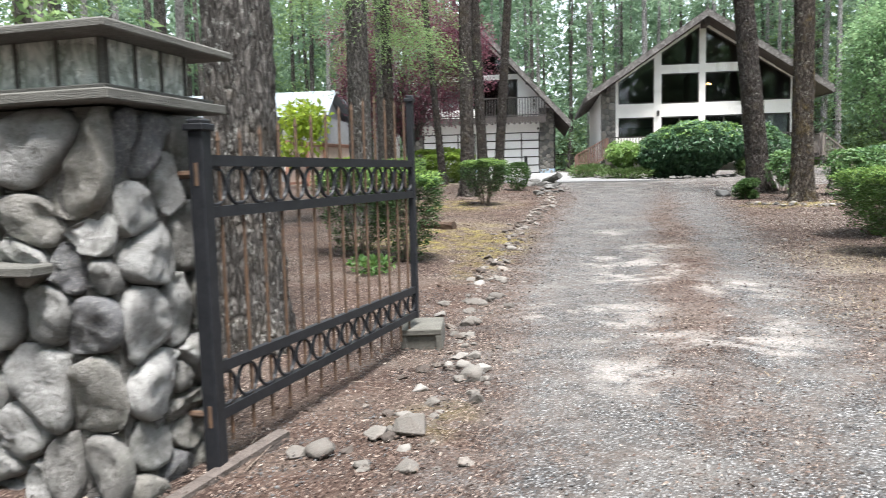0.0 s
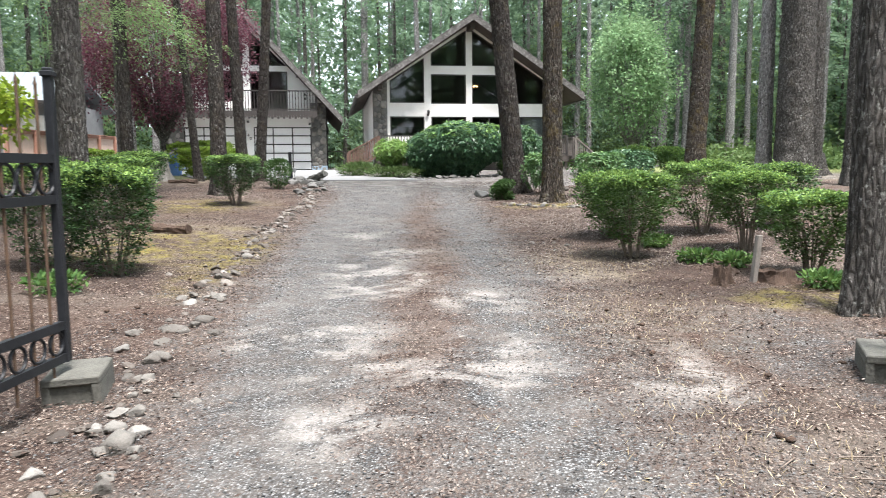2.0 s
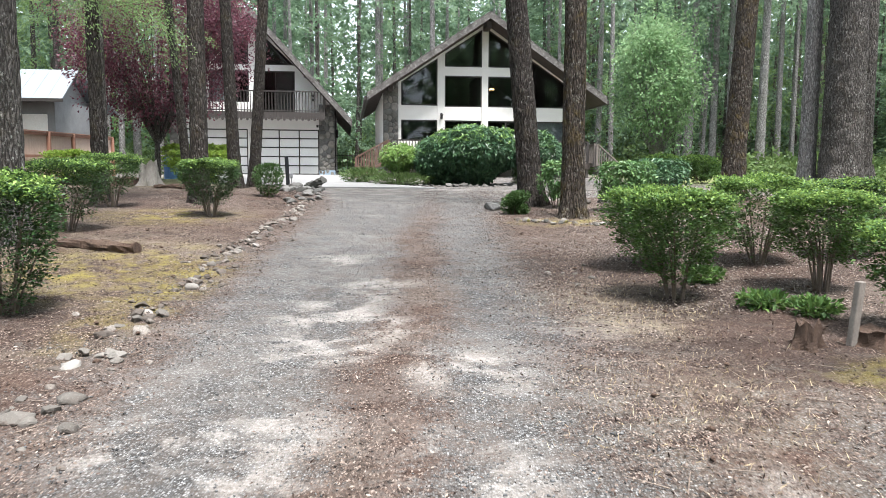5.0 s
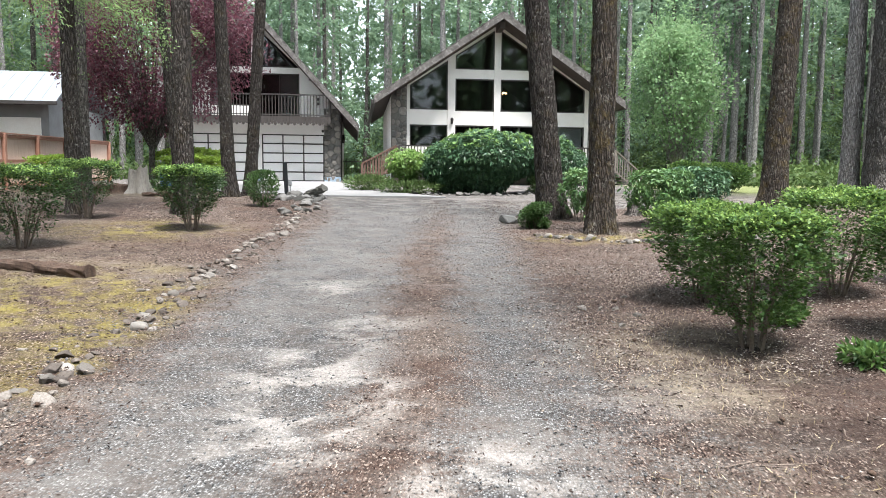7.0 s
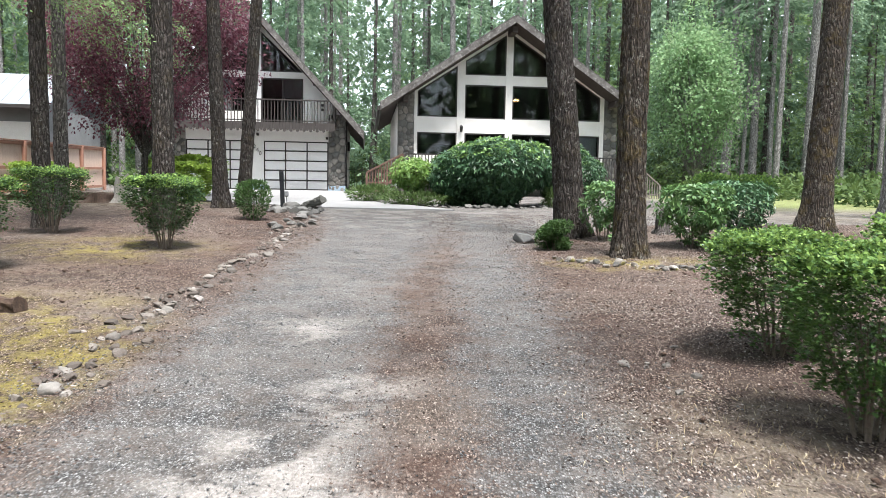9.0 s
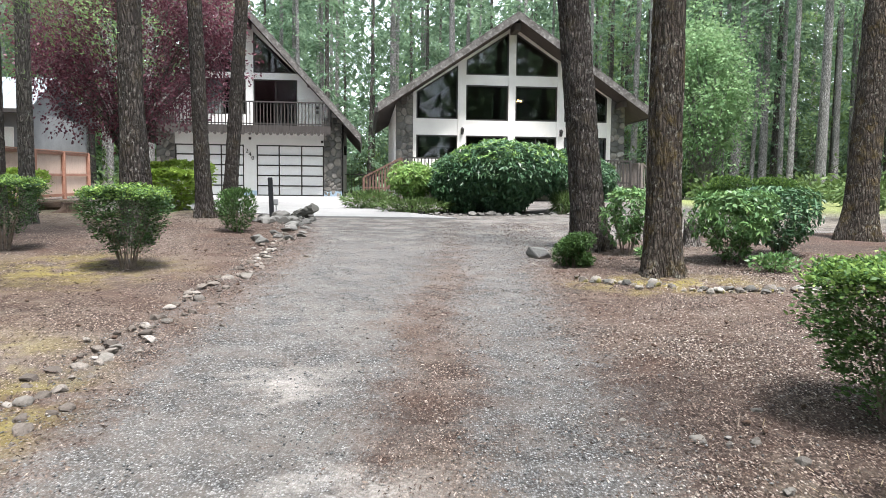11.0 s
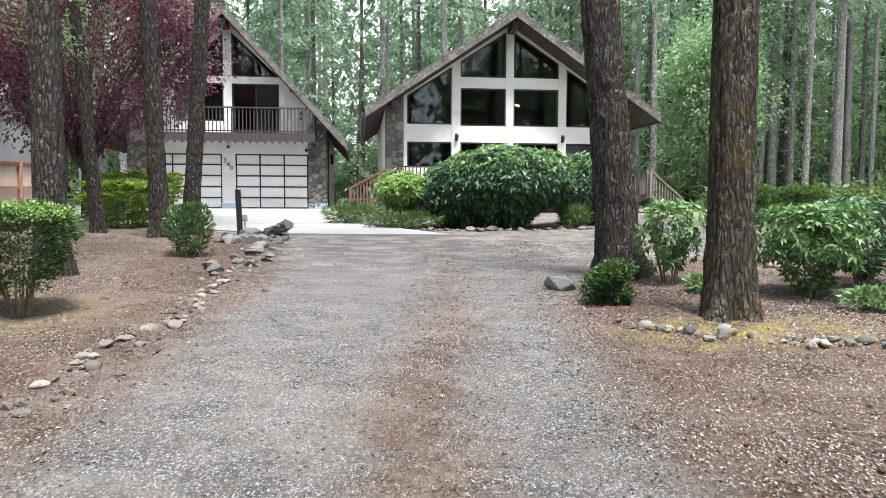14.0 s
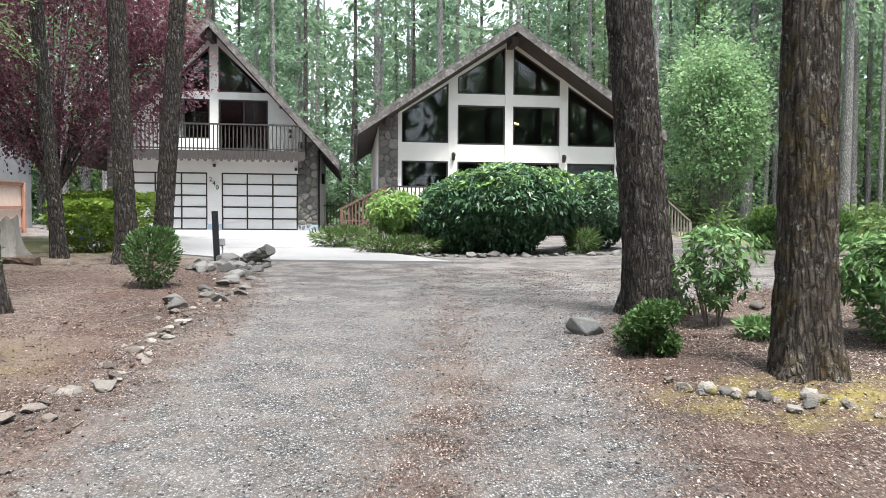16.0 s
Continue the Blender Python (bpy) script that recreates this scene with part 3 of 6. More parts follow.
def hull_rock(bm, r, rng):
    """An angular stone: the hull of scattered points, its edges worn."""
    for i in range(18):
        d = Vector((rng.gauss(0, 1), rng.gauss(0, 1), rng.gauss(0, 1))).normalized() * rng.uniform(0.8, 1.08)
        bm.verts.new((d.x * r[0], d.y * r[1], d.z * r[2]))
    out = bmesh.ops.convex_hull(bm, input=list(bm.verts))
    loose = [v for v in bm.verts if not v.link_faces]
    bmesh.ops.delete(bm, geom=loose, context="VERTS")
    bmesh.ops.bevel(bm, geom=list(bm.edges), offset=min(r) * 0.14, segments=1, affect="EDGES", clamp_overlap=True)
    return bm


# ---- ground
def axis(lo, hi, step, far):
    core = list(np.arange(lo, hi + step / 2, step))
    left, right, s = [], [], step
    while (left[-1] if left else lo) > -far:
        s *= 1.22
        left.append((left[-1] if left else lo) - s)
    s = step
    while (right[-1] if right else hi) < far:
        s *= 1.22
        right.append((right[-1] if right else hi) + s)
    return np.array(left[::-1] + core + right)


def blob(x, y, cx, cy, rx, ry):
    return np.clip(1.25 - np.hypot((x - cx) / rx, (y - cy) / ry), 0, 1)


def build_ground():
    xs, ys = axis(-6.0, 6.5, 0.075, 600), axis(0.5, 25.0, 0.09, 900)
    X, Y = np.meshgrid(xs, ys)
    Z = height(X, Y)
    nx, ny = len(xs), len(ys)
    left = np.interp(Y, (-20, 0, 3.15, 6.5, 9.6, 12, 17, 19, 21, 22.6, 60), (-1.0, -0.75, -0.85, -1.4, -1.7, -1.85, -1.9, -2.1, -2.6, -3.3, -40))
    right = np.interp(Y, (-20, 0, 5.5, 8.6, 10.6, 15.4, 16.5, 18.2, 20.0, 22, 60), (2.6, 2.4, 2.1, 2.0, 1.75, 1.6, 1.6, 2.2, 4.2, 14, 24))
    inside = np.clip(0.5 + np.minimum(X - left, right - X) * 1.6, 0, 1)
    wob = 0.10 * np.sin(Y * 0.8) + 0.07 * np.sin(Y * 2.1 + 1)
    centre = np.exp(-((X - 0.50 - wob) / 0.38) ** 2) * np.clip((22 - Y) / 10, 0, 1) * np.clip((Y - 2) / 4, 0.25, 1)
    side = np.exp(-((X - 1.85 - wob) / 0.45) ** 2) * np.clip((14 - Y) / 5, 0, 1)
    lside = np.exp(-((X - left - 0.2) / 0.35) ** 2) * 0.7
    turn = np.clip((Y - 18) / 4, 0, 1) * 0.3
    pebbly = 0.5 * blob(X, Y, 3.0, 5.9, 0.9, 1.6)
    drive = np.maximum(inside, pebbly) * (1 - 0.97 * centre) * (1 - 0.6 * side) * (1 - lside) * (1 - turn)
    paleness = inside * (0.16 + 0.35 * np.clip((Y - 18) / 3, 0, 1)) + 0.25 * blob(X, Y, 2.0, 8.6, 0.9, 1.2) + 0.8 * blob(X, Y, 2.2, 5.6, 0.16, 0.7)
    # middles of the paler patches
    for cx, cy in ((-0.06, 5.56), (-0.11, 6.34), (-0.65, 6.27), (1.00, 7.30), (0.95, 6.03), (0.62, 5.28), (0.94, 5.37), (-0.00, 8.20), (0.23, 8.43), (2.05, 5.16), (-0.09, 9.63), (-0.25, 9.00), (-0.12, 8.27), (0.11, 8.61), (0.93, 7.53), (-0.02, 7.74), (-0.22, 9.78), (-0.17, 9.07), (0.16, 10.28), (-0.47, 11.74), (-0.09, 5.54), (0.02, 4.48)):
        paleness = paleness + 0.9 * blob(X, Y, cx, cy, 0.40, 0.40)
    moss = blob(X, Y, -3.0, 11.0, 1.3, 1.7) + blob(X, Y, -4.0, 15.6, 1.4, 1.2) * 0.8 + blob(X, Y, 3.0, 15.3, 1.1, 0.6) + blob(X, Y, 3.9, 7.2, 0.8, 0.5) + 0.35 * blob(X, Y, -1.0, 3.6, 0.25, 0.35) + 0.7 * blob(X, Y, -1.9, 9.6, 0.4, 1.8)
    grass = np.clip((X - 7.5) / 2, 0, 1) * np.clip((Y - 25) / 4, 0, 1) * np.clip(1 - (Y - 40) / 5, 0, 1) + blob(X, Y, -8.5, 29, 4, 5) * 0.6
    # the last blob puts the sunlit clearing's brightness into the ground
    straw_and_sun = 0.3 * blob(X, Y, 2.3, 6.7, 0.9, 1.2) + 0.8 * blob(X, Y, 2.35, 8.6, 0.5, 0.5) + blob(X, Y, 2.4, 9.6, 0.8, 1.0) * 0.6 + blob(X, Y, -7.5, 23.5, 3.5, 3.0) * 0.7 + blob(X, Y, -4, 12.5, 1.6, 2.0) * 0.4 + 1.4 * blob(X, Y, 10.5, 24.5, 5.5, 3.6)
    co = np.stack([X, Y, Z], -1).reshape(-1, 3)
    near = (np.abs(co[:, 0] - 0.3) < 7) & (co[:, 1] > -1) & (co[:, 1] < 26)
    rough = (1 - 0.65 * inside.reshape(-1))
    for i in np.nonzero(near)[0]:
        p = Vector((co[i, 0], co[i, 1], 0))
        co[i, 2] += rough[i] * (0.028 * noise.noise(p * 1.7) + 0.016 * noise.noise(p * 5.3) + 0.012 * noise.noise(p * 11.0))
    idx = np.arange(nx * ny).reshape(ny, nx)
    faces = np.stack([idx[:-1, :-1], idx[:-1, 1:], idx[1:, 1:], idx[1:, :-1]], -1).reshape(-1, 4)
    ob = arrays("ground", co, faces, M["ground"], smooth=True)
    for key, val in (("drive", drive), ("paleness", paleness), ("moss", moss), ("grass", grass), ("straw_and_sun", straw_and_sun)):
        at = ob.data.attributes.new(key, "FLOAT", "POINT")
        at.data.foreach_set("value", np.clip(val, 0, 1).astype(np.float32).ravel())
    tagged(ob, "gravel drive with brown needle litter and moss along its sides", "ground", kind="structure")


build_ground()

HOUSE = pose(1.64, 36.80, 1.36, 0, 0, 7.5)
GARAGE = pose(-5.28, 38.46, 1.50, 0, 0, 7.5)

# concrete apron before the garage


def flat_slab(name, outline, top, thick, material, label, category, m=None):
    b = bmesh.new()
    up = [b.verts.new((x, y, z + top)) for x, y, z in outline]
    dn = [b.verts.new((x, y, z + top - thick)) for x, y, z in outline]
    b.faces.new(up)
    b.faces.new(dn[::-1])
    for i in range(len(up)):
        j = (i + 1) % len(up)
        b.faces.new((up[i], dn[i], dn[j], up[j]))
    bmesh.ops.recalc_face_normals(b, faces=b.faces)
    ob = part(name, b, material)
    return tagged(ob, label, category, kind="structure")


def slab_point(x, y):
    return (x, y, float(height(x, y)))


for i, (a, b_) in enumerate((((23.4, 26.8)), ((26.83, 30.4)), ((30.43, 34.0)), ((34.03, 37.9)))):
    lw = lambda y: np.interp(y, (23.4, 26, 38), (-3.0, -7.4, -12.4))
    rw = lambda y: np.interp(y, (23.4, 25.5, 28.3, 31, 38), (0.6, -0.9, -2.3, -3.2, -3.6))
    flat_slab("concrete_apron", [slab_point(lw(a), a), slab_point(rw(a), a), slab_point((rw(b_)), b_), slab_point(lw(b_), b_)], 0.035, 0.16, M["concrete"], "pale grey concrete apron before the garage doors", "pavement")


# ---- the houses
def stone_pier(parent, u0, u1, y0, y1, z0, z1, seed, cut=None):
    """A pier of laid stones on a mortar core, under a house."""
    rng = random.Random(seed)
    bm = bmesh.new()
    pts = [(u0, z0), (u1, z0), (u1, cut(u1) if cut else z1), (u0, cut(u0) if cut else z1)]
    prism(bm, pts, y0, y1)
    pier = part("stone_pier", bm, M["pier_mortar"], parent, "pier of grey and tan fieldstones in mortar")
    top = max(cut(u0), cut(u1)) if cut else z1
    for m, c, r in packed(rng, u1 - u0, top - z0, int((u1 - u0) * (top - z0) * 21), 0.012):
        if not cut or m.y + z0 < cut(u0 + m.x) - 0.06:
            cell_stone("stone", m, c, 0.035, lambda a, b, d: (u0 + a, y0 - d, z0 + b), M["pier_stone"], pier, rng, ((1.0, -0.4), (0.97, 0.7), (0.6, 1.0)))


M["pier_stone"] = stone_material("pier_stone", [(0.0, (0.094, 0.094, 0.094)), (0.4, (0.173, 0.169, 0.158)), (0.7, (0.259, 0.238, 0.209)), (1.0, (0.360, 0.338, 0.310))], 5)


def window(parent, outline, y, name="window", blind=False, mullions=(), frame_w=0.055):
    """A dark framed window of any outline in the plane of a front wall."""
    cx, cz = sum(p[0] for p in outline) / len(outline), sum(p[1] for p in outline) / len(outline)
    bm = bmesh.new()
    ins = []
    n = len(outline)
    vs = [Vector((p[0], p[1])) for p in outline]
    area = sum(vs[i].x * vs[(i + 1) % n].y - vs[(i + 1) % n].x * vs[i].y for i in range(n))
    sgn = 1 if area > 0 else -1
    for i in range(n):
        a, b, c = vs[i - 1], vs[i], vs[(i + 1) % n]
        d1, d2 = (b - a).normalized(), (c - b).normalized()
        n1, n2 = Vector((-d1.y, d1.x)) * sgn, Vector((-d2.y, d2.x)) * sgn
        k = (n1 + n2) / max(0.25, 1 + n1.dot(n2))
        ins.append(b + k * frame_w)
    for i in range(n):
        j = (i + 1) % n
        prism(bm, [(vs[i].x, vs[i].y), (vs[j].x, vs[j].y), (ins[j].x, ins[j].y), (ins[i].x, ins[i].y)], y - 0.03, y + 0.06)
    for m0, m1 in mullions:
        beam(bm, (m0[0], y + 0.015, m0[1]), (m1[0], y + 0.015, m1[1]), 0.05, 0.06)
    bm2 = bmesh.new()
    prism(bm2, [(p.x, p.y) for p in ins], y + 0.012, y + 0.024)
    pane = part(name, bm2, M["glass"], parent)
    pane.visible_shadow = False
    part("frame", bm, M["brown"], pane, "dark brown window frame")
    if blind:
        b = bmesh.new()
        x0, x1 = min(p.x for p in ins), max(p.x for p in ins)
        z0, z1 = min(p.y for p in ins), max(p.y for p in ins)
        z = z0 + 0.02
        while z < z1 - 0.02:
            beam(b, (x0 + 0.02, y + 0.12, z), (x1 - 0.02, y + 0.12, z), 0.012, 0.046)
            z += 0.05
        part("blind", b, M["blind"], pane, "lowered pale slatted blind")
    return pane


def roof(parent, axis_u, apex, slope, half, y0, y1, thick, shingles=True):
    """A gable roof: two slabs, a fascia along the rake, shingle courses and a soffit."""
    for s in (-1, 1):
        bm = bmesh.new()
        pts = [(axis_u, apex), (axis_u + s * half, apex - slope * half), (axis_u + s * half, apex - slope * half - thick), (axis_u, apex - thick)]
        prism(bm, pts, y0, y1)
        slab = part("roof", bm, M["soffit"], parent, "roof slope of weathered grey shingles with dark soffit")
        bm = bmesh.new()
        pts = [(axis_u, apex + 0.012), (axis_u + s * (half + 0.04), apex - slope * (half + 0.04) + 0.012), (axis_u + s * (half + 0.04), apex - slope * (half + 0.04) - thick * 1.02), (axis_u, apex - thick * 1.02)]
        prism(bm, pts, y0 - 0.05, y0 - 0.002)
        part("fascia", bm, M["fascia"], slab, "weathered grey-brown fascia board")
        bm = bmesh.new()
        L = half * math.hypot(1, slope)
        c, si = 1 / math.hypot(1, slope), slope / math.hypot(1, slope)
        rng = random.Random(7)
        d = 0.0
        while d < L:
            y = y0 + rng.uniform(-0.25, 0)
            while y < y1:
                w = rng.uniform(0.5, 0.9)
                a0, a1 = max(y, y0 - 0.06), min(y + w - 0.008, y1)
                if a1 > a0:
                    lift = rng.uniform(0.018, 0.035)
                    q = []
                    for dd, hh in ((d, 0.006), (min(d + 0.3, L + 0.05), lift)):
                        q.append((axis_u + s * (dd * c + hh * si), apex - dd * si + hh * c))
                    lo = (axis_u + s * min(d + 0.3, L + 0.05) * c, apex - min(d + 0.3, L + 0.05) * si)
                    v = [bm.verts.new(p) for p in ((q[0][0], a0, q[0][1]), (q[1][0], a0, q[1][1]), (q[1][0], a1, q[1][1]), (q[0][0], a1, q[0][1]), (lo[0], a0, lo[1]), (lo[0], a1, lo[1]))]
                    bm.faces.new(v[:4])
                    bm.faces.new((v[1], v[4], v[5], v[2]))
                    bm.faces.new((v[0], v[4], v[1]))
                y += w
            d += 0.26
        tagged(part("shingles", bm, M["shingle"], slab), kind="stuff")


def lantern_sconce(parent, u, y, z):
    bm = bmesh.new()
    box(bm, u - 0.05, u + 0.05, y - 0.03, y, z - 0.14, z + 0.14, 0.008)
    rod(bm, (u, y - 0.03, z + 0.08), (u, y - 0.12, z + 0.1), 0.012)
    bmesh.ops.create_cone(bm, cap_ends=True, segments=8, radius1=0.085, radius2=0.02, depth=0.08, matrix=Matrix.Translation((u, y - 0.12, z + 0.1)))
    bmesh.ops.create_cone(bm, cap_ends=True, segments=8, radius1=0.045, radius2=0.07, depth=0.17, matrix=Matrix.Translation((u, y - 0.12, z - 0.03)))
    part("sconce", bm, M["brown"], parent, "small dark outdoor wall lantern")


def house():
    T = thing("house", "cream post-and-beam gabled house with large dark windows and stone piers", "house", HOUSE)
    B = 1.36
    C = 1.06
    zt = lambda u: 8.27 - B - 0.65 * abs(u - C)
    under = lambda u: 8.72 - 0.30 - B - 0.67 * abs(u - C)
    F = M["white_trim"]
    ux0, ux1 = C - 4.0, C + 4.15

    def member(pts, y0=-0.02, y1=0.2, name="wall"):
        bm = bmesh.new()
        prism(bm, pts, y0, y1)
        part(name, bm, F, T)

    for a, b in ((-2.95, -2.82), (-1.15, -0.82), (0.91, 1.20), (2.94, 3.24), (5.04, 5.21)):
        mid = [(C, under(C))] if a < C < b else []
        member([(a, 0), (b, 0), (b, under(b)), *mid, (a, under(a))], -0.03, 0.2, "post")
    bands = [(-2.82, -1.15, 4.05, 4.70), (-0.82, 0.91, 4.05, 4.66), (1.20, 2.94, 4.05, 4.67), (3.24, 5.04, 4.05, 4.67), (-0.82, 0.91, 6.07, 6.47), (1.20, 2.94, 6.07, 6.48), (-2.82, -1.15, 1.36, 3.09), (-0.82, 0.91, 1.36, 1.9), (1.2, 2.94, 1.36, 1.9), (3.24, 5.04, 1.36, 2.95)]
    for a, b, z0, z1 in bands:
        member([(a, z0 - B), (b, z0 - B), (b, z1 - B), (a, z1 - B)], 0, 0.18)
    for a, b in ((-2.82, -1.15), (-0.82, 0.91), (1.20, 2.94), (3.24, 5.04)):
        member([(a, zt(a)), (b, zt(b)), (b, under(b)), (a, under(a))], 0.003, 0.18, "rake_band")
    w = lambda *p, **k: window(T, [(u, z - B) for u, z in p], 0.05, **k)
    w((-2.82, 4.70), (-1.15, 4.70), (-1.15, zt(-1.15) + B), (-2.82, zt(-2.82) + B))
    w((-0.82, 6.47), (0.91, 6.47), (0.91, zt(0.91) + B), (-0.82, zt(-0.82) + B))
    w((1.20, 6.48), (2.94, 6.48), (2.94, zt(2.94) + B), (1.20, zt(1.20) + B))
    w((3.24, 4.67), (5.04, 4.67), (5.04, zt(5.04) + B), (3.24, zt(3.24) + B))
    w((-0.82, 4.66), (0.91, 4.66), (0.91, 6.07), (-0.82, 6.07))
    w((1.20, 4.67), (2.94, 4.67), (2.94, 6.07), (1.20, 6.07))
    w((-2.82, 3.09), (-1.15, 3.09), (-1.15, 4.05), (-2.82, 4.05))
    w((-0.82, 1.9), (0.91, 1.9), (0.91, 4.05), (-0.82, 4.05), mullions=(((0.04, 0.54), (0.04, 2.69)),))
    w((1.20, 1.9), (2.94, 1.9), (2.94, 4.05), (1.20, 4.05), mullions=(((2.07, 0.54), (2.07, 2.69)),))
    w((3.24, 2.95), (5.04, 2.95), (5.04, 4.05), (3.24, 4.05), blind=True)
    stone_pier(T, -3.63, -2.95, -0.02, 0.25, 0, 4.9, 3, lambda u: under(u))
    stone_pier(T, 5.21, 5.80, -0.02, 0.25, 0, 4.9, 4, lambda u: under(u))
    # side and back walls, floors and inner partition
    for a, b in ((-3.63, -3.45), (5.62, 5.80)):
        bm = bmesh.new()
        box(bm, a, b, 0.26, 9.6, 0, min(under(a), under(b)))
        part("side_wall", bm, M["stucco"], T)
    # unseen lining, added to keep the white walls from brightening the rooms
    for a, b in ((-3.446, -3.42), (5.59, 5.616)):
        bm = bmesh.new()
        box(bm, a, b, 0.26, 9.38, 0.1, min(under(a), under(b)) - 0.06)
        part("dark_lining", bm, M["interior"], T)
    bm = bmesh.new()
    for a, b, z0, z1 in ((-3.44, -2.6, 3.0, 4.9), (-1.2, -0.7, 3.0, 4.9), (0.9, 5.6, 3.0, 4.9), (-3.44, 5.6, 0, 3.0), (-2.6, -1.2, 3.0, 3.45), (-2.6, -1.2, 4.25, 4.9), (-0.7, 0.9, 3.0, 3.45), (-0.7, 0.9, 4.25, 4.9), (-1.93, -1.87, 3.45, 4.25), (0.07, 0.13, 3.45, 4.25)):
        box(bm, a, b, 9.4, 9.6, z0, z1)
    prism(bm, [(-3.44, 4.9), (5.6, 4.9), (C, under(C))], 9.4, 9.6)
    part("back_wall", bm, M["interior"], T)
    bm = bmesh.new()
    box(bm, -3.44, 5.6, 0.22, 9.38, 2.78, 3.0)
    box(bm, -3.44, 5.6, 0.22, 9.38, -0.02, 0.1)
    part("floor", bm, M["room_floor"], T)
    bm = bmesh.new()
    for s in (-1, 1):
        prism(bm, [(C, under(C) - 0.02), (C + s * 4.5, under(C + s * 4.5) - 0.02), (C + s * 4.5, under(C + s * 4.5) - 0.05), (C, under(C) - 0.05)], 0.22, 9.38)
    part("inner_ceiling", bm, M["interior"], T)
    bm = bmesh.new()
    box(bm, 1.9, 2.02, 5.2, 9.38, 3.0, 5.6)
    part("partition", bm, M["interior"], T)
    roof(T, C, 8.74 - B, 0.67, 5.4, -1.15, 10.3, 0.30)
    bm = bmesh.new()
    box(bm, C - 0.12, C + 0.12, -0.95, 0.3, 6.72, 7.0, 0.01)
    part("ridge_beam", bm, M["soffit"], T, "dark beam end under the gable peak")
    for u in (C - 4.4, C + 4.4):
        bm = bmesh.new()
        box(bm, u - 0.09, u + 0.09, -0.95, -0.06, under(u) - 0.24, under(u) - 0.02, 0.01)
        part("eave_beam", bm, M["soffit"], T)
    for s in (-1, 1):
        bm = bmesh.new()
        e = C + s * 5.45
        z = 8.74 - B - 0.67 * 5.45
        box(bm, min(e, e + s * 0.12), max(e, e + s * 0.12), -1.1, 10.2, z - 0.3, z - 0.12, 0.01)
        part("gutter", bm, M["brown"], T)
    lantern_sconce(T, -0.97, -0.03, 4.22 - B)
    lantern_sconce(T, 3.10, -0.03, 4.21 - B)
    # chandelier inside the upper room
    ch = thing("chandelier", "small lit brass chandelier in the upper room", "lamp", HOUSE @ Matrix.Translation((1.75, 2.6, 4.25)))
    bm = bmesh.new()
    rod(bm, (0, 0, 0.1), (0, 0, 2.2), 0.012)
    bmesh.ops.create_uvsphere(bm, u_segments=10, v_segments=8, radius=0.06, matrix=Matrix.Translation((0, 0, 0.1)))
    for i in range(5):
        a = i * 1.2566
        p = (0.22 * math.cos(a), 0.22 * math.sin(a), 0.12)
        rod(bm, (0, 0, 0.08), p, 0.01)
    part("arms", bm, M["brass"], ch)
    for i in range(5):
        a = i * 1.2566
        bm = bmesh.new()
        bmesh.ops.create_uvsphere(bm, u_segments=8, v_segments=6, radius=0.045, matrix=Matrix.Translation((0.22 * math.cos(a), 0.22 * math.sin(a), 0.19)))
        part("bulb", bm, M["bulb"], ch)
    return T


def railing(T, a, b, h, name="railing", step=0.13, wood="brown", post=0.09):
    """A rail between two feet, with posts, top and bottom rail and square balusters."""
    a, b = Vector(a), Vector(b)
    n = max(2, int((b - a).length / step))
    R = new(name)
    R.parent = T
    up = Vector((0, 0, h))
    bm = bmesh.new()
    beam(bm, a + up, b + up, 0.10, 0.05)
    top = part("top_rail", bm, M[wood], R)
    bm = bmesh.new()
    beam(bm, a + Vector((0, 0, 0.1)), b + Vector((0, 0, 0.1)), 0.045, 0.05)
    part("bottom_rail", bm, M[wood], R)
    for i in range(n + 1):
        p = a.lerp(b, i / n)
        bm = bmesh.new()
        k = post if i in (0, n) else 0.038
        box(bm, p.x - k / 2, p.x + k / 2, p.y - k / 2, p.y + k / 2, p.z, p.z + h - 0.02)
        part("post" if i in (0, n) else "baluster", bm, M[wood], R)
    return R


def stairs(T, x0, x1, y0, z0, z1, run, towards, steps, wood):
    """Open-tread steps; they climb along y or along x."""
    for i in range(steps):
        bm = bmesh.new()
        z = z0 + (z1 - z0) * (i + 1) / (steps + 1)
        d = run * (steps - i - 1) / steps
        if towards == "x":
            box(bm, x0 + d if x0 < x1 else x0 - d - run / steps - 0.03, (x0 + d + run / steps + 0.03) if x0 < x1 else x0 - d, y0, y0 + 1.0, z - 0.05, z, 0.006)
        else:
            box(bm, x0, x1, y0 - d - run / steps - 0.03, y0 - d, z - 0.05, z, 0.006)
        part("tread", bm, M[wood], T)


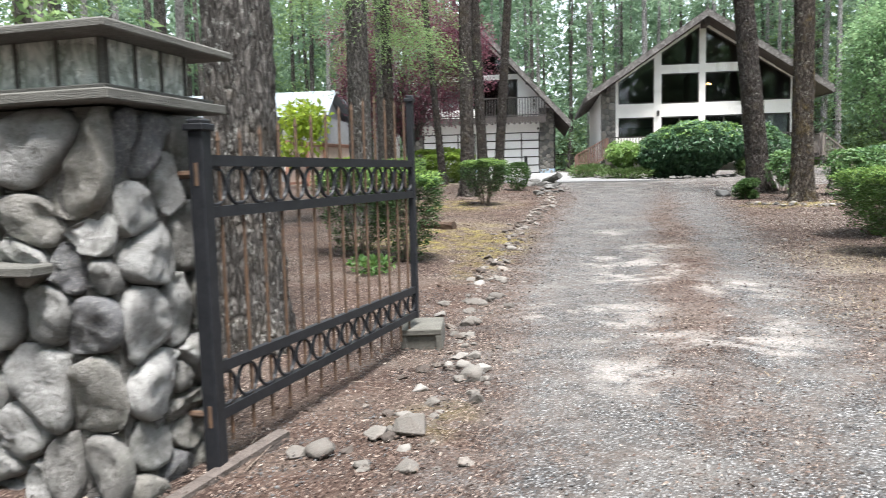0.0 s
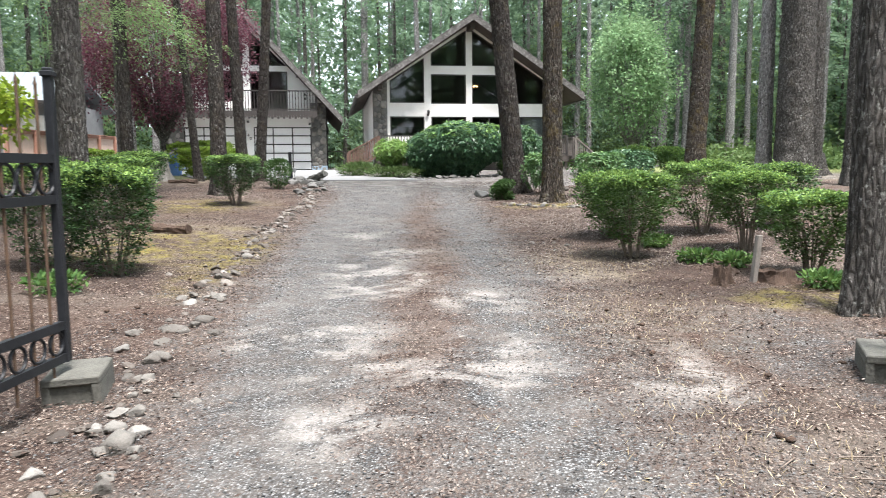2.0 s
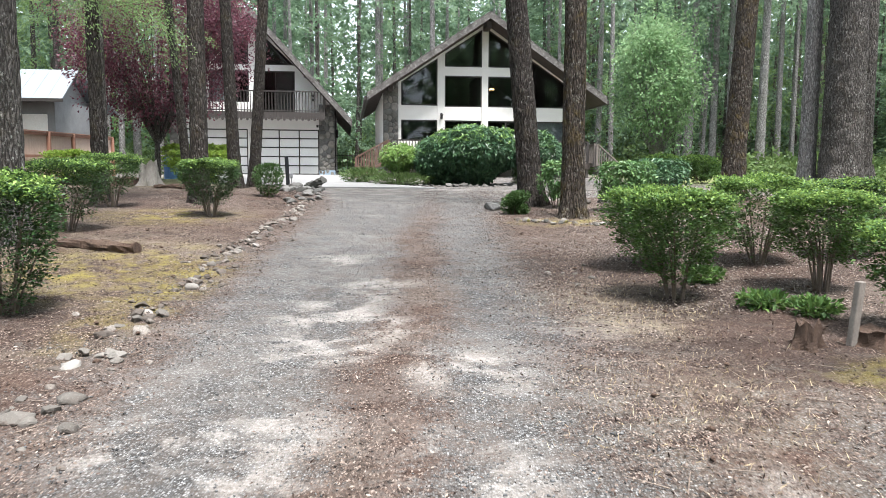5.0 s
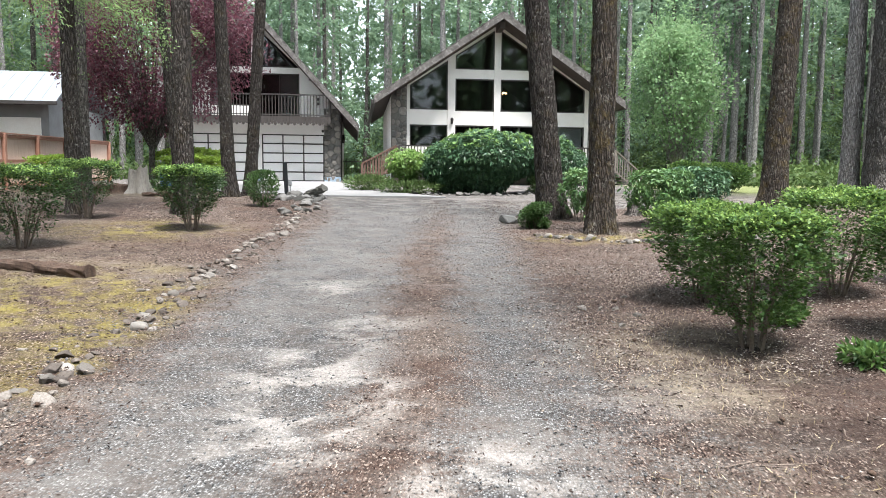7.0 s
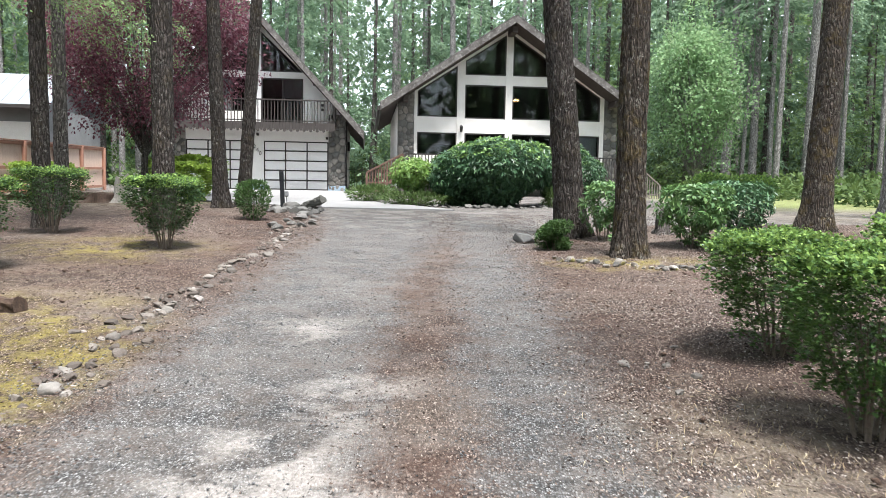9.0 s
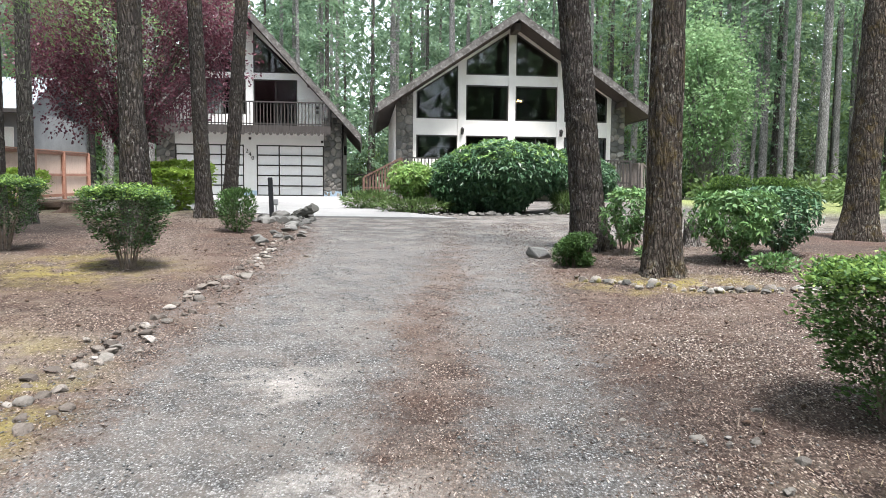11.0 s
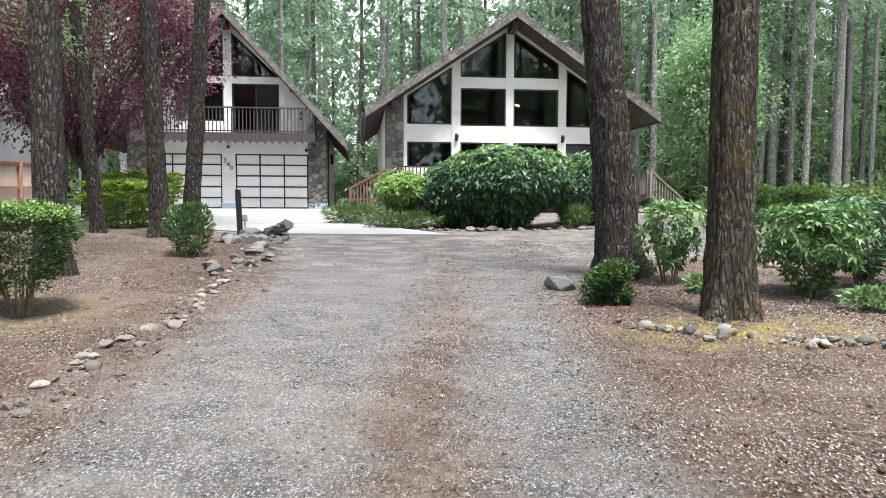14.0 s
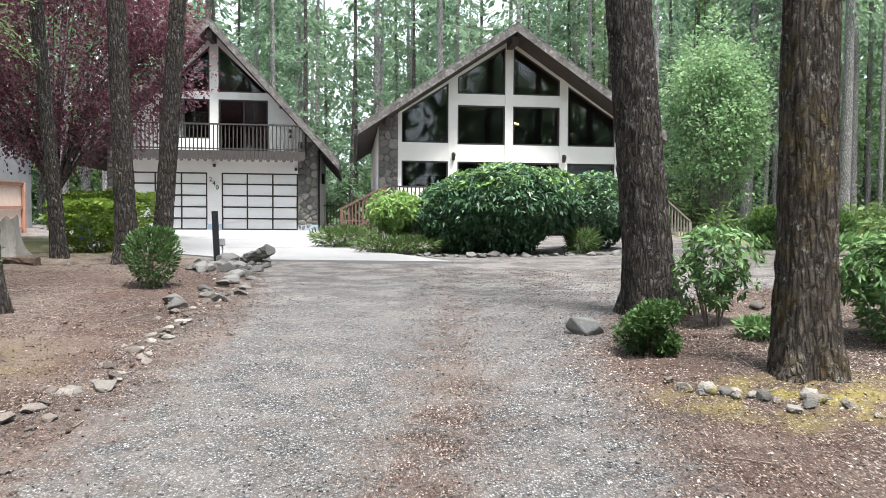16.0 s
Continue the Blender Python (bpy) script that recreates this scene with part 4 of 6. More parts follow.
def decks():
    B = 1.36
    # deck before the house with a flight at either end
    D = thing("front_deck", "weathered wooden deck before the house with railings and steps", "deck", HOUSE)
    z = 0.72
    for i in range(13):
        bm = bmesh.new()
        box(bm, -3.6, 5.5, -1.95 + i * 0.145, -1.95 + i * 0.145 + 0.138, z - 0.04, z, 0.004)
        part("deck_board", bm, M["deck_wood"], D)
    bm = bmesh.new()
    box(bm, -3.6, 5.5, -2.0, -1.955, z - 0.26, z + 0.002)
    part("rim_joist", bm, M["soffit"], D)
    for u in (-3.5, -1.5, 0.8, 3.2, 5.4):
        bm = bmesh.new()
        box(bm, u - 0.06, u + 0.06, -1.9, -1.78, -0.4, z - 0.06)
        part("post", bm, M["deck_wood"], D)
    railing(D, (-3.4, -1.9, z), (5.4, -1.9, z), 0.95, wood="brown")
    stairs(D, -4.95, -3.75, -1.0, -0.12, z, 1.5, "y", 4, "red_wood")
    railing(D, (-3.5, -1.9, z), (-4.9, -1.95, -0.02), 0.95, wood="red_wood")
    railing(D, (-3.5, -0.6, z), (-4.9, -0.6, -0.02), 0.95, wood="red_wood")
    railing(D, (5.60, -0.6, z - 0.1), (5.60, -2.3, z - 0.1), 0.95, wood="deck_wood")
    railing(D, (5.66, -2.42, z - 0.1), (6.80, -2.5, -0.35), 0.95, wood="deck_wood")
    for i in range(6):
        bm = bmesh.new()
        zz = z - 0.24 - i * 0.15
        box(bm, 5.67 + i * 0.2, 5.91 + i * 0.2, -2.35, -1.2, zz - 0.05, zz, 0.006)
        part("tread", bm, M["deck_wood"], D)
    bm = bmesh.new()
    box(bm, 5.52, 5.70, -2.3, -0.05, z - 0.16, z - 0.1)
    part("landing", bm, M["deck_wood"], D)


def garage_door(T, x0, x1, z0, z1, y):
    D = new("garage_door")
    D.parent = T
    tagged(D, "white panelled garage door in a black grid frame")
    bm = bmesh.new()
    cols, rows, k = 3, 5, 0.055
    for i in range(cols + 1):
        x = x0 + (x1 - x0) * i / cols
        x = min(max(x, x0 + k / 2), x1 - k / 2)
        box(bm, x - k / 2, x + k / 2, y, y + 0.05, z0, z1)
    for j in range(rows + 1):
        z = z0 + (z1 - z0) * j / rows
        z = min(max(z, z0 + k / 2), z1 - k / 2)
        box(bm, x0, x1, y - 0.003, y + 0.047, z - k / 2, z + k / 2)
    part("door_frame", bm, M["brown"], D)
    for i in range(cols):
        for j in range(rows):
            bm = bmesh.new()
            w, h = (x1 - x0) / cols, (z1 - z0) / rows
            box(bm, x0 + i * w + 0.02, x0 + (i + 1) * w - 0.02, y + 0.02, y + 0.04, z0 + j * h + 0.02, z0 + (j + 1) * h - 0.02)
            part("panel", bm, M["door_panel"], D)


def garage():
    B = 1.50
    T = thing("garage", "white stucco garage with a steep gable, balcony and two panelled doors", "garage", GARAGE)
    C = -3.09
    under = lambda u: 9.23 - 0.34 - B - 1.09 * abs(u - C)
    W = M["stucco"]

    def wall(pts, y0=0.0, y1=0.2):
        bm = bmesh.new()
        prism(bm, [(u, z - B) for u, z in pts], y0, y1)
        part("front_wall", bm, W, T)

    ub = lambda u: under(u) + B
    # lower storey
    wall([(-6.2, 3.69), (0.02, 3.69), (0.02, 4.44), (-6.2, 4.44)])
    wall([(-3.35, 1.5), (-2.83, 1.5), (-2.83, 3.69), (-3.35, 3.69)])
    # upper storey
    wall([(-5.09, 4.44), (-3.26, 4.44), (-3.26, 4.96), (-5.09, 4.96)])
    wall([(-6.95, 4.44), (-5.09, 4.44), (-5.09, 6.45), (-6.95, ub(-6.95))], 0.003)
    wall([(-1.10, 4.44), (0.77, 4.44), (0.77, ub(0.77)), (-1.10, 6.45)], 0.003)
    wall([(-5.09, 6.45), (-1.10, 6.45), (-1.10, 6.72), (-5.09, 6.72)], -0.01)
    wall([(-5.09, 6.45), (-5.09, 6.72), (-5.09, ub(-5.09) + 0.0), (-6.95, ub(-6.95)), (-6.95, ub(-6.95) - 0.02)], 0.006)
    wall([(-1.10, 6.45), (-1.10, ub(-1.10)), (0.77, ub(0.77)), (0.77, ub(0.77) - 0.02)], 0.006)
    wall([(-3.25, 4.44), (-2.93, 4.44), (-2.93, ub(-2.93)), (-3.09, ub(-3.09)), (-3.25, ub(-3.25))], -0.02)
    tl = lambda u: 8.62 - 1.06 * abs(u - C)
    for s in (-1, 1):
        a, b = C + s * 0.16, C + s * 1.99
        wall([(a, tl(a)), (b, 6.72), (b, ub(b)), (a, ub(a))], 0.009)
        window(T, [(a, 6.72 - B), (C + s * 1.78, 6.72 - B), (a, tl(a) - B)], 0.06)
    window(T, [(-5.09, 4.96 - B), (-3.25, 4.96 - B), (-3.25, 6.45 - B), (-5.09, 6.45 - B)], 0.06, mullions=(((-4.2, 3.46), (-4.2, 4.95)),))
    window(T, [(-2.93, 4.44 - B), (-1.10, 4.44 - B), (-1.10, 6.45 - B), (-2.93, 6.45 - B)], 0.06, name="sliding_door", mullions=(((-2.0, 2.94), (-2.0, 4.95)),))
    bm = bmesh.new()
    box(bm, -1.96, -1.15, 0.14, 0.16, 2.96, 4.9)
    part("curtain", bm, M["shed_wall"], T, "grey curtain behind the sliding door")
    bm = bmesh.new()
    box(bm, -5.0, -4.24, 0.14, 0.16, 3.5, 4.9)
    part("curtain", bm, M["blind"], T, "pale curtain behind the upper window")
    garage_door(T, -2.83, 0.02, 0.02, 2.19, 0.03)
    garage_door(T, -6.2, -3.35, 0.02, 2.19, 0.03)
    stone_pier(T, 0.02, 0.77, -0.02, 0.25, 0, 3.5, 5, lambda u: 3.4)
    stone_pier(T, -6.95, -6.2, -0.02, 0.25, 0, 3.5, 6, lambda u: 3.4)
    for a, b in ((0.02, 0.79), (-3.36, -2.82), (-6.97, -6.2)):
        bm = bmesh.new()
        box(bm, a, b, -0.05, 0.02, 0, 0.24)
        part("plinth", bm, M["blue_paint"], T, "pale blue painted plinth")
    for a, b in ((-6.95, -6.77), (0.59, 0.77)):
        bm = bmesh.new()
        box(bm, a, b, 0.26, 8.4, 0, min(under(a), under(b)))
        part("side_wall", bm, W, T)
    # unseen dark lining added here too, so that the rooms stay dim
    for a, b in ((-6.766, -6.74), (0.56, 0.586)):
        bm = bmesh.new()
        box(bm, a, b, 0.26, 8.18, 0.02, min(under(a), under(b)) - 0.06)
        part("dark_lining", bm, M["interior"], T)
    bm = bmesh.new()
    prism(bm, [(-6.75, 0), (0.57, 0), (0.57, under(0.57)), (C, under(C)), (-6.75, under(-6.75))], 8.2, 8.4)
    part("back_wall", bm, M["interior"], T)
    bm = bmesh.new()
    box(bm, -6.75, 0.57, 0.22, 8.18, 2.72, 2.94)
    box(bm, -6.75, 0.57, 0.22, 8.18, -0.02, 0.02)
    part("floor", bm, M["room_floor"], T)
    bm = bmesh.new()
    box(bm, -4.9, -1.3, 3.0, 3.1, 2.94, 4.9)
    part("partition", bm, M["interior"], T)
    roof(T, C, 9.23 - B, 1.09, 4.66, -1.0, 9.0, 0.32)
    bm = bmesh.new()
    box(bm, C - 0.11, C + 0.11, -0.9, 0.3, 9.23 - B - 0.72, 9.23 - B - 0.42, 0.01)
    part("ridge_beam", bm, M["soffit"], T, "dark beam end under the gable peak")
    # balcony
    bm = bmesh.new()
    box(bm, -6.5, 0.35, -1.05, -0.03, 2.80, 2.90)
    K = part("balcony", bm, M["deck_wood"], T, "dark wooden balcony with railing and toothed skirt boards")
    u, i = -6.5, 0
    while u < 0.33:
        bm = bmesh.new()
        drop = 0.40 if i % 2 else 0.34
        prism(bm, [(u, 2.93), (u + 0.135, 2.93), (u + 0.135, 2.93 - drop + 0.05), (u + 0.09, 2.93 - drop), (u + 0.04, 2.93 - drop), (u, 2.93 - drop + 0.05)], -1.10, -1.06)
        part("skirt_board", bm, M["brown_wood"], K)
        u += 0.14
        i += 1
    railing(T, (-6.45, -1.0, 2.9), (0.3, -1.0, 2.9), 0.99, wood="brown", step=0.14)
    railing(T, (0.3, -1.0, 2.9), (0.3, -0.05, 2.9), 0.99, wood="brown", step=0.14)
    # downpipe, wall lamps, number
    bm = bmesh.new()
    rod(bm, (0.80, 0.35, 0.1), (0.80, 0.35, 3.2), 0.04)
    rod(bm, (0.80, 0.35, 3.2), (1.40, 0.3, 3.0), 0.04)
    part("downpipe", bm, M["brown"], T)
    for u, z in ((-0.62, 6.2), (-0.25, 5.3), (-0.25, 5.1), (-3.09, 3.95), (-0.05, 3.85)):
        bm = bmesh.new()
        box(bm, u - 0.05, u + 0.05, -0.1, 0.02, z - B - 0.05, z - B + 0.06, 0.01)
        part("wall_lamp", bm, M["brown"], T)
    for ch, u, z in (("2", -3.22, 3.42), ("4", -3.10, 3.27), ("0", -2.98, 3.12)):
        cu = bpy.data.curves.new("number", "FONT")
        cu.body, cu.size, cu.extrude, cu.align_x, cu.align_y = ch, 0.24, 0.01, "CENTER", "CENTER"
        tmp = new("number", cu)
        dg = bpy.context.evaluated_depsgraph_get()
        me = bpy.data.meshes.new_from_object(tmp.evaluated_get(dg))
        bpy.data.objects.remove(tmp)
        me.materials.append(M["brown"])
        ob = new("house_number", me)
        ob.parent = T
        ob.matrix_basis = pose(u, -0.035, z - B, 90, 0, 0)
    # meter on the side wall
    bm = bmesh.new()
    box(bm, 0.772, 0.90, 3.6, 3.9, 2.0, 2.45, 0.02)
    part("meter_box", bm, M["brown"], T)


house()
decks()
garage()


# ---- trees
def trunk_mesh(name, d, h, lean, bend, parent, material, seed, around=40, flare=0.55, top=0.35, step=0.09, rough=0.06, dense=8.0):
    """A tapering trunk with root flare, uneven plates of bark and a slight bend."""
    rng = random.Random(seed)
    zs = [-0.25]
    while zs[-1] < dense:
        zs.append(zs[-1] + step)
    while zs[-1] < h:
        zs.append(zs[-1] + 0.7)
    off = Vector((rng.uniform(0, 99), rng.uniform(0, 99), rng.uniform(0, 99)))
    ph = [rng.uniform(0, 6.28) for _ in range(3)]
    V = []
    for z in zs:
        q = max(z, 0) / h
        r = d / 2 * (1 - (1 - top) * q)
        fl = flare * math.exp(-max(z, 0) / 0.35)
        cx = lean[0] * max(z, 0) + bend[0] * q * (1 - q) * h
        cy = lean[1] * max(z, 0) + bend[1] * q * (1 - q) * h
        for i in range(around):
            a = 6.28318 * i / around
            root = 1 + fl * (0.75 + 0.5 * math.cos(3 * a + ph[0]) + 0.35 * math.cos(5 * a + ph[1]))
            p = Vector((math.cos(a) * 5.0, math.sin(a) * 5.0, z * 2.3)) + off
            k = 0.0
            if z < dense:
                k = rough * (1 - 2.2 * abs(noise.noise(p))) + rough * 0.7 * noise.noise(p * 2.6)
            rr = r * root * (1 + k)
            V.append((cx + rr * math.cos(a), cy + rr * math.sin(a), z))
    n = len(zs)
    idx = np.arange(n * around).reshape(n, around)
    nxt = np.roll(idx, -1, axis=1)
    F = np.stack([idx[:-1], nxt[:-1], nxt[1:], idx[1:]], -1).reshape(-1, 4)
    return arrays(name, np.array(V), F, material, parent, smooth=True)


def fir_crown(rng, h, base, reach, branches, clumps, size, droop=0.35):
    """Drooping branches set with small sprays of needles."""
    C, N = [], []
    for _ in range(branches):
        z = base + (h - base) * rng.random() ** 1.5
        q = (z - base) / (h - base)
        L = reach * (1 - q * 0.85) * rng.uniform(0.55, 1.1)
        a = rng.uniform(0, 6.283)
        t = rng.random(clumps) ** 0.75
        x = np.cos(a) * L * t
        y = np.sin(a) * L * t
        zz = z + 0.15 * L * t - droop * L * t ** 2
        w = 0.16 * L * (1 - t * 0.6)
        p = np.stack([x - np.sin(a) * rng.normal(0, 1, clumps) * w, y + np.cos(a) * rng.normal(0, 1, clumps) * w, zz + rng.normal(0, 0.06, clumps)], -1)
        C.append(p)
        N.append(np.tile([np.cos(a), np.sin(a), -0.25], (clumps, 1)))
    return leaves(rng, np.concatenate(C), np.concatenate(N), size * 1.2, size * 0.36, 0.2, 0.45, 0.1)


def branch_sticks(parent, rng, h, base, reach, count):
    bm = bmesh.new()
    for _ in range(count):
        z = base + (h - base) * rng.random()
        q = (z - base) / (h - base)
        a, L = rng.uniform(0, 6.283), reach * (1 - 0.8 * q) * rng.uniform(0.4, 0.9)
        p = (0, 0, z)
        rod(bm, p, (math.cos(a) * L, math.sin(a) * L, z + 0.1 * L - 0.25 * L), 0.025 + 0.01 * L, 0.006, 5)
    part("branch", bm, M["bark_mid"], parent)


NEAR = [
    # x, y, diameter, height, lean, bark
    (-2.90, 5.00, 0.52, 24, -0.004, "bark_grey"),
    (-5.95, 9.9, 0.42, 24, -0.004, "bark_grey"),
    (-4.90, 12.40, 0.40, 24, -0.006, "bark_grey"),
    (-4.20, 17.80, 0.34, 24, 0.006, "bark"),
    (-6.40, 23.45, 0.24, 20, -0.080, "bark"),
    (-4.86, 22.65, 0.32, 22, -0.035, "bark"),
    (-4.50, 23.20, 0.30, 22, 0.066, "bark"),
    (-6.22, 17.75, 0.27, 22, -0.004, "bark"),
    (-7.48, 20.60, 0.27, 22, 0.004, "bark_mid"),
    (2.66, 18.25, 0.46, 26, -0.094, "bark"),
    (3.10, 15.88, 0.38, 26, -0.006, "bark_moss"),
    (7.36, 19.50, 0.47, 26, 0.045, "bark_moss"),
    (11.35, 22.3, 0.98, 28, 0.0, "bark_grey"),
    (10.75, 22.9, 0.42, 27, 0.004, "bark_pale"),
    (12.55, 23.4, 0.46, 27, 0.0, "bark_grey"),
    (11.15, 18.9, 0.46, 27, -0.004, "bark_grey"),
    (4.00, 6.68, 0.27, 24, 0.004, "bark_grey"),
]


def near_trees():
    for i, (x, y, d, h, lx, bark) in enumerate(NEAR):
        rng = np.random.default_rng(100 + i)
        T = thing("fir_tree", {"bark_grey": "tall fir with a thick furrowed grey trunk", "bark_moss": "tall fir with mossy rough bark beside the drive", "bark_mid": "slim shaded fir trunk"}.get(bark, "tall fir with rough grey-brown bark") , "tree", pose(*on(x, y)))
        near = i in (0, 9, 10, 16)
        trunk_mesh("trunk", d, h, (lx, 0), (random.Random(i).uniform(-0.01, 0.01), 0), T, M[bark], i, 72 if near else 44, 0.5 if d > 0.3 else 0.35, step=0.05 if near else 0.09, rough=0.11 if near else 0.09)
        v, f = fir_crown(rng, h, h * 0.55, 2.0, 42, 24, 0.34)
        v[:, 0] += lx * v[:, 2]
        arrays("crown", v, f, M["fir"], T)
        if i in (2, 7):
            v, f = fir_crown(rng, 9.0, 3.9, 2.8, 56, 330, 0.055, 0.6)
            arrays("low_branch", v, f, M["fir_light"], T)


near_trees()


def far_forest():
    kinds = []
    for k in range(6):
        rng = np.random.default_rng(500 + k)
        h = (24, 27, 22, 26, 18, 14)[k]
        low = (0.40, 0.24, 0.16, 0.36, 0.10, 0.06)[k]
        T = thing("conifer", ("tall conifer with a bare pale trunk and high dark crown", "tall conifer with a slim grey trunk", "conifer with drooping dark green branches", "tall conifer with a slim grey trunk", "dense dark green conifer", "young conifer with light green drooping branches")[k], "tree", pose(0, -300, 0), "conifers of the wood")
        trunk_mesh("trunk", (0.42, 0.34, 0.36, 0.3, 0.3, 0.22)[k], h, (0, 0), (0.01 * (k - 2), 0), T, M[("bark_pale", "bark_mid", "bark_mid", "bark_pale", "bark_mid", "bark_mid")[k]], 40 + k, 14, 0.3, 0.25, 0.6, 0.03, 4)
        v, f = fir_crown(rng, h, h * low, (3.0, 2.6, 3.0, 2.6, 2.9, 2.3)[k], (48, 54, 68, 48, 84, 84)[k], 32, (0.28, 0.27, 0.27, 0.27, 0.26, 0.20)[k], 0.5)
        arrays("crown", v, f, M["fir_light" if k in (5, 2) else "fir"], T)
        kinds.append(T)
    rng = random.Random(11)
    spots = []

    def scatter(n, x0, x1, y0, y1, gap, keep=lambda x, y: True):
        tries = 0
        got = 0
        while got < n and tries < 6000:
            tries += 1
            x, y = rng.uniform(x0, x1), rng.uniform(y0, y1)
            if keep(x, y) and all((x - a) ** 2 + (y - b) ** 2 > gap ** 2 for a, b in spots):
                spots.append((x, y))
                got += 1
        return

    hx = lambda x, y: not (-14.5 < x < 10.5 and y < 50.5)
    scatter(26, -13, 12, 50.5, 58, 2.0)
    scatter(66, -34, 40, 46, 68, 2.3, hx)
    scatter(16, 25, 42, 33, 48, 3.0)
    dense = len(spots)
    scatter(34, 9, 46, 49, 64, 2.0)
    dense_end = len(spots)
    scatter(22, -36, -17, 22, 50, 2.4, lambda x, y: not (x > -26 and 30 < y < 43))
    scatter(12, -30, -14, 43, 50, 2.2)
    scatter(10, -26, -12, 8, 22, 3.0)
    scatter(7, 16, 30, 10, 26, 4.0)
    # unseen trees behind and beside the gate, there for the window reflections
    scatter(16, -26, 26, -30, -12, 4.0)
    scatter(9, -30, -10, -9, 8, 4.0)
    scatter(9, 12, 30, -9, 8, 4.0)
    for i, (x, y) in enumerate(spots):
        deep = y > 52 or abs(x) > 26
        k = rng.choice((0, 0, 1, 2, 3, 3, 5) if not deep else (0, 1, 2, 4, 3, 4))
        if dense <= i < dense_end:
            k = (4, 2, 4)[i % 3]
        s = rng.uniform(0.85, 1.2)
        o = copy_thing(kinds[k], pose(x, y, float(height(x, y)) - 0.05, rng.uniform(-1.2, 1.2), rng.uniform(-1.2, 1.2), rng.uniform(0, 360)) @ Matrix.Diagonal((s, s, s, 1)))
    # bare pale trunks standing forward of the wood
    for x, y, s, k in ((15.6, 47.5, 1.3, 0), (16.0, 48.0, 0.9, 1), (15.35, 40.1, 0.95, 3), (18.2, 43.2, 1.25, 0), (17.9, 47.0, 1.0, 3), (21.6, 48.5, 0.95, 0), (23.0, 49.6, 1.0, 3), (20.6, 44.5, 0.8, 3), (19.6, 52.0, 1.0, 1), (24.6, 47.0, 0.9, 0), (10.9, 50.8, 1.0, 0), (8.3, 51.3, 1.0, 3)):
        copy_thing(kinds[k], pose(x, y, float(height(x, y)) - 0.05, rng.uniform(-0.8, 0.8), rng.uniform(-0.8, 0.8), rng.uniform(0, 360)) @ Matrix.Diagonal((s, s, 1, 1)))
    # a slim leaning birch-like trunk and a dead snag before the dark of the wood
    copy_thing(kinds[3], pose(16.5, 47.4, float(height(16.5, 47.4)) - 0.05, 0, 3.2, 40) @ Matrix.Diagonal((0.85, 0.85, 0.8, 1)))
    for T in kinds:
        for o in list(T.children_recursive):
            bpy.data.objects.remove(o)
        bpy.data.objects.remove(T)
    # the wood beyond, too far off to tell tree from tree, and an unseen rear ring
    rng2 = np.random.default_rng(77)
    C, N = [], []
    for i in range(390):
        a = (rng2.uniform(0.8, 2.35) if i < 165 else rng2.uniform(-0.15, math.pi + 0.15)) if i < 270 else rng2.uniform(math.pi, 2 * math.pi)
        r = rng2.uniform(66, 90) if i < 270 else rng2.uniform(42, 60)
        x, y = r * math.cos(a) * 1.0, 5 + r * math.sin(a)
        h = rng2.uniform(17, 27)
        n = 860 if i < 270 else 240
        q = rng2.random(n) ** 1.3
        ang = rng2.uniform(0, 6.283, n)
        rad = (1 - q * 0.85) * 3.4 * np.sqrt(rng2.random(n))
        low = rng2.random(n) < 0.36
        q = np.where(low, q * 0.25 - 0.05, q)
        rad = np.where(low, rad * 1.5, rad)
        C.append(np.stack([x + rad * np.cos(ang), y + rad * np.sin(ang), 1.5 + q * h], -1))
        N.append(np.stack([np.cos(ang), np.sin(ang), -0.4 * np.ones(n)], -1))
    C, N = np.concatenate(C), np.concatenate(N)
    low = C[:, 2] < 9.0
    rear = C[:, 1] < -20
    # rear ring in oversized leaves, added out of view to darken window reflections
    vc, fc = leaves(rng2, C[rear], N[rear], 2.2, 1.3, 0.3, 0.5, 0.1)
    C, N, low = C[~rear], N[~rear], low[~rear]
    va, fa = leaves(rng2, C[~low], N[~low], 0.95, 0.42, 0.3, 0.5, 0.1)
    vb, fb = leaves(rng2, C[low], N[low], 1.1, 0.6, 0.3, 0.6, 0.1)
    v, f = np.concatenate([va, vb, vc]), np.concatenate([fa, fb + len(va), fc + len(va) + len(vb)])
    tagged(arrays("far_wood", v, f, M["fir"]), "dense dark green wood beyond the houses, and an unseen ring behind", "forest", kind="stuff")
    # undergrowth along the wood's edge
    C, N = [], []
    for i in range(420):
        x, y = rng2.uniform(-34, 36), rng2.uniform(38, 60)
        if -14 < x < 9.5 and y < 50:
            continue
        if rng2.random() < 0.4:
            x, y = rng2.uniform(14, 34), rng2.uniform(30, 44)
        n = 120
        r = rng2.uniform(0.4, 0.85) if y < 46 else rng2.uniform(1.0, 2.4)
        p, d = lumps(rng2, n, r, r, r * rng2.uniform(0.7, 1.3), 0.5)
        C.append(p + np.array([x, y, float(height(x, y)) + r * 0.5]))
        N.append(d)
    v, f = leaves(rng2, np.concatenate(C), np.concatenate(N), 0.27, 0.12, 0.2, 0.6, 0.1)
    tagged(arrays("undergrowth", v, f, M["fern"]), "ferns and low brush along the edge of the wood", "undergrowth", kind="stuff")


far_forest()


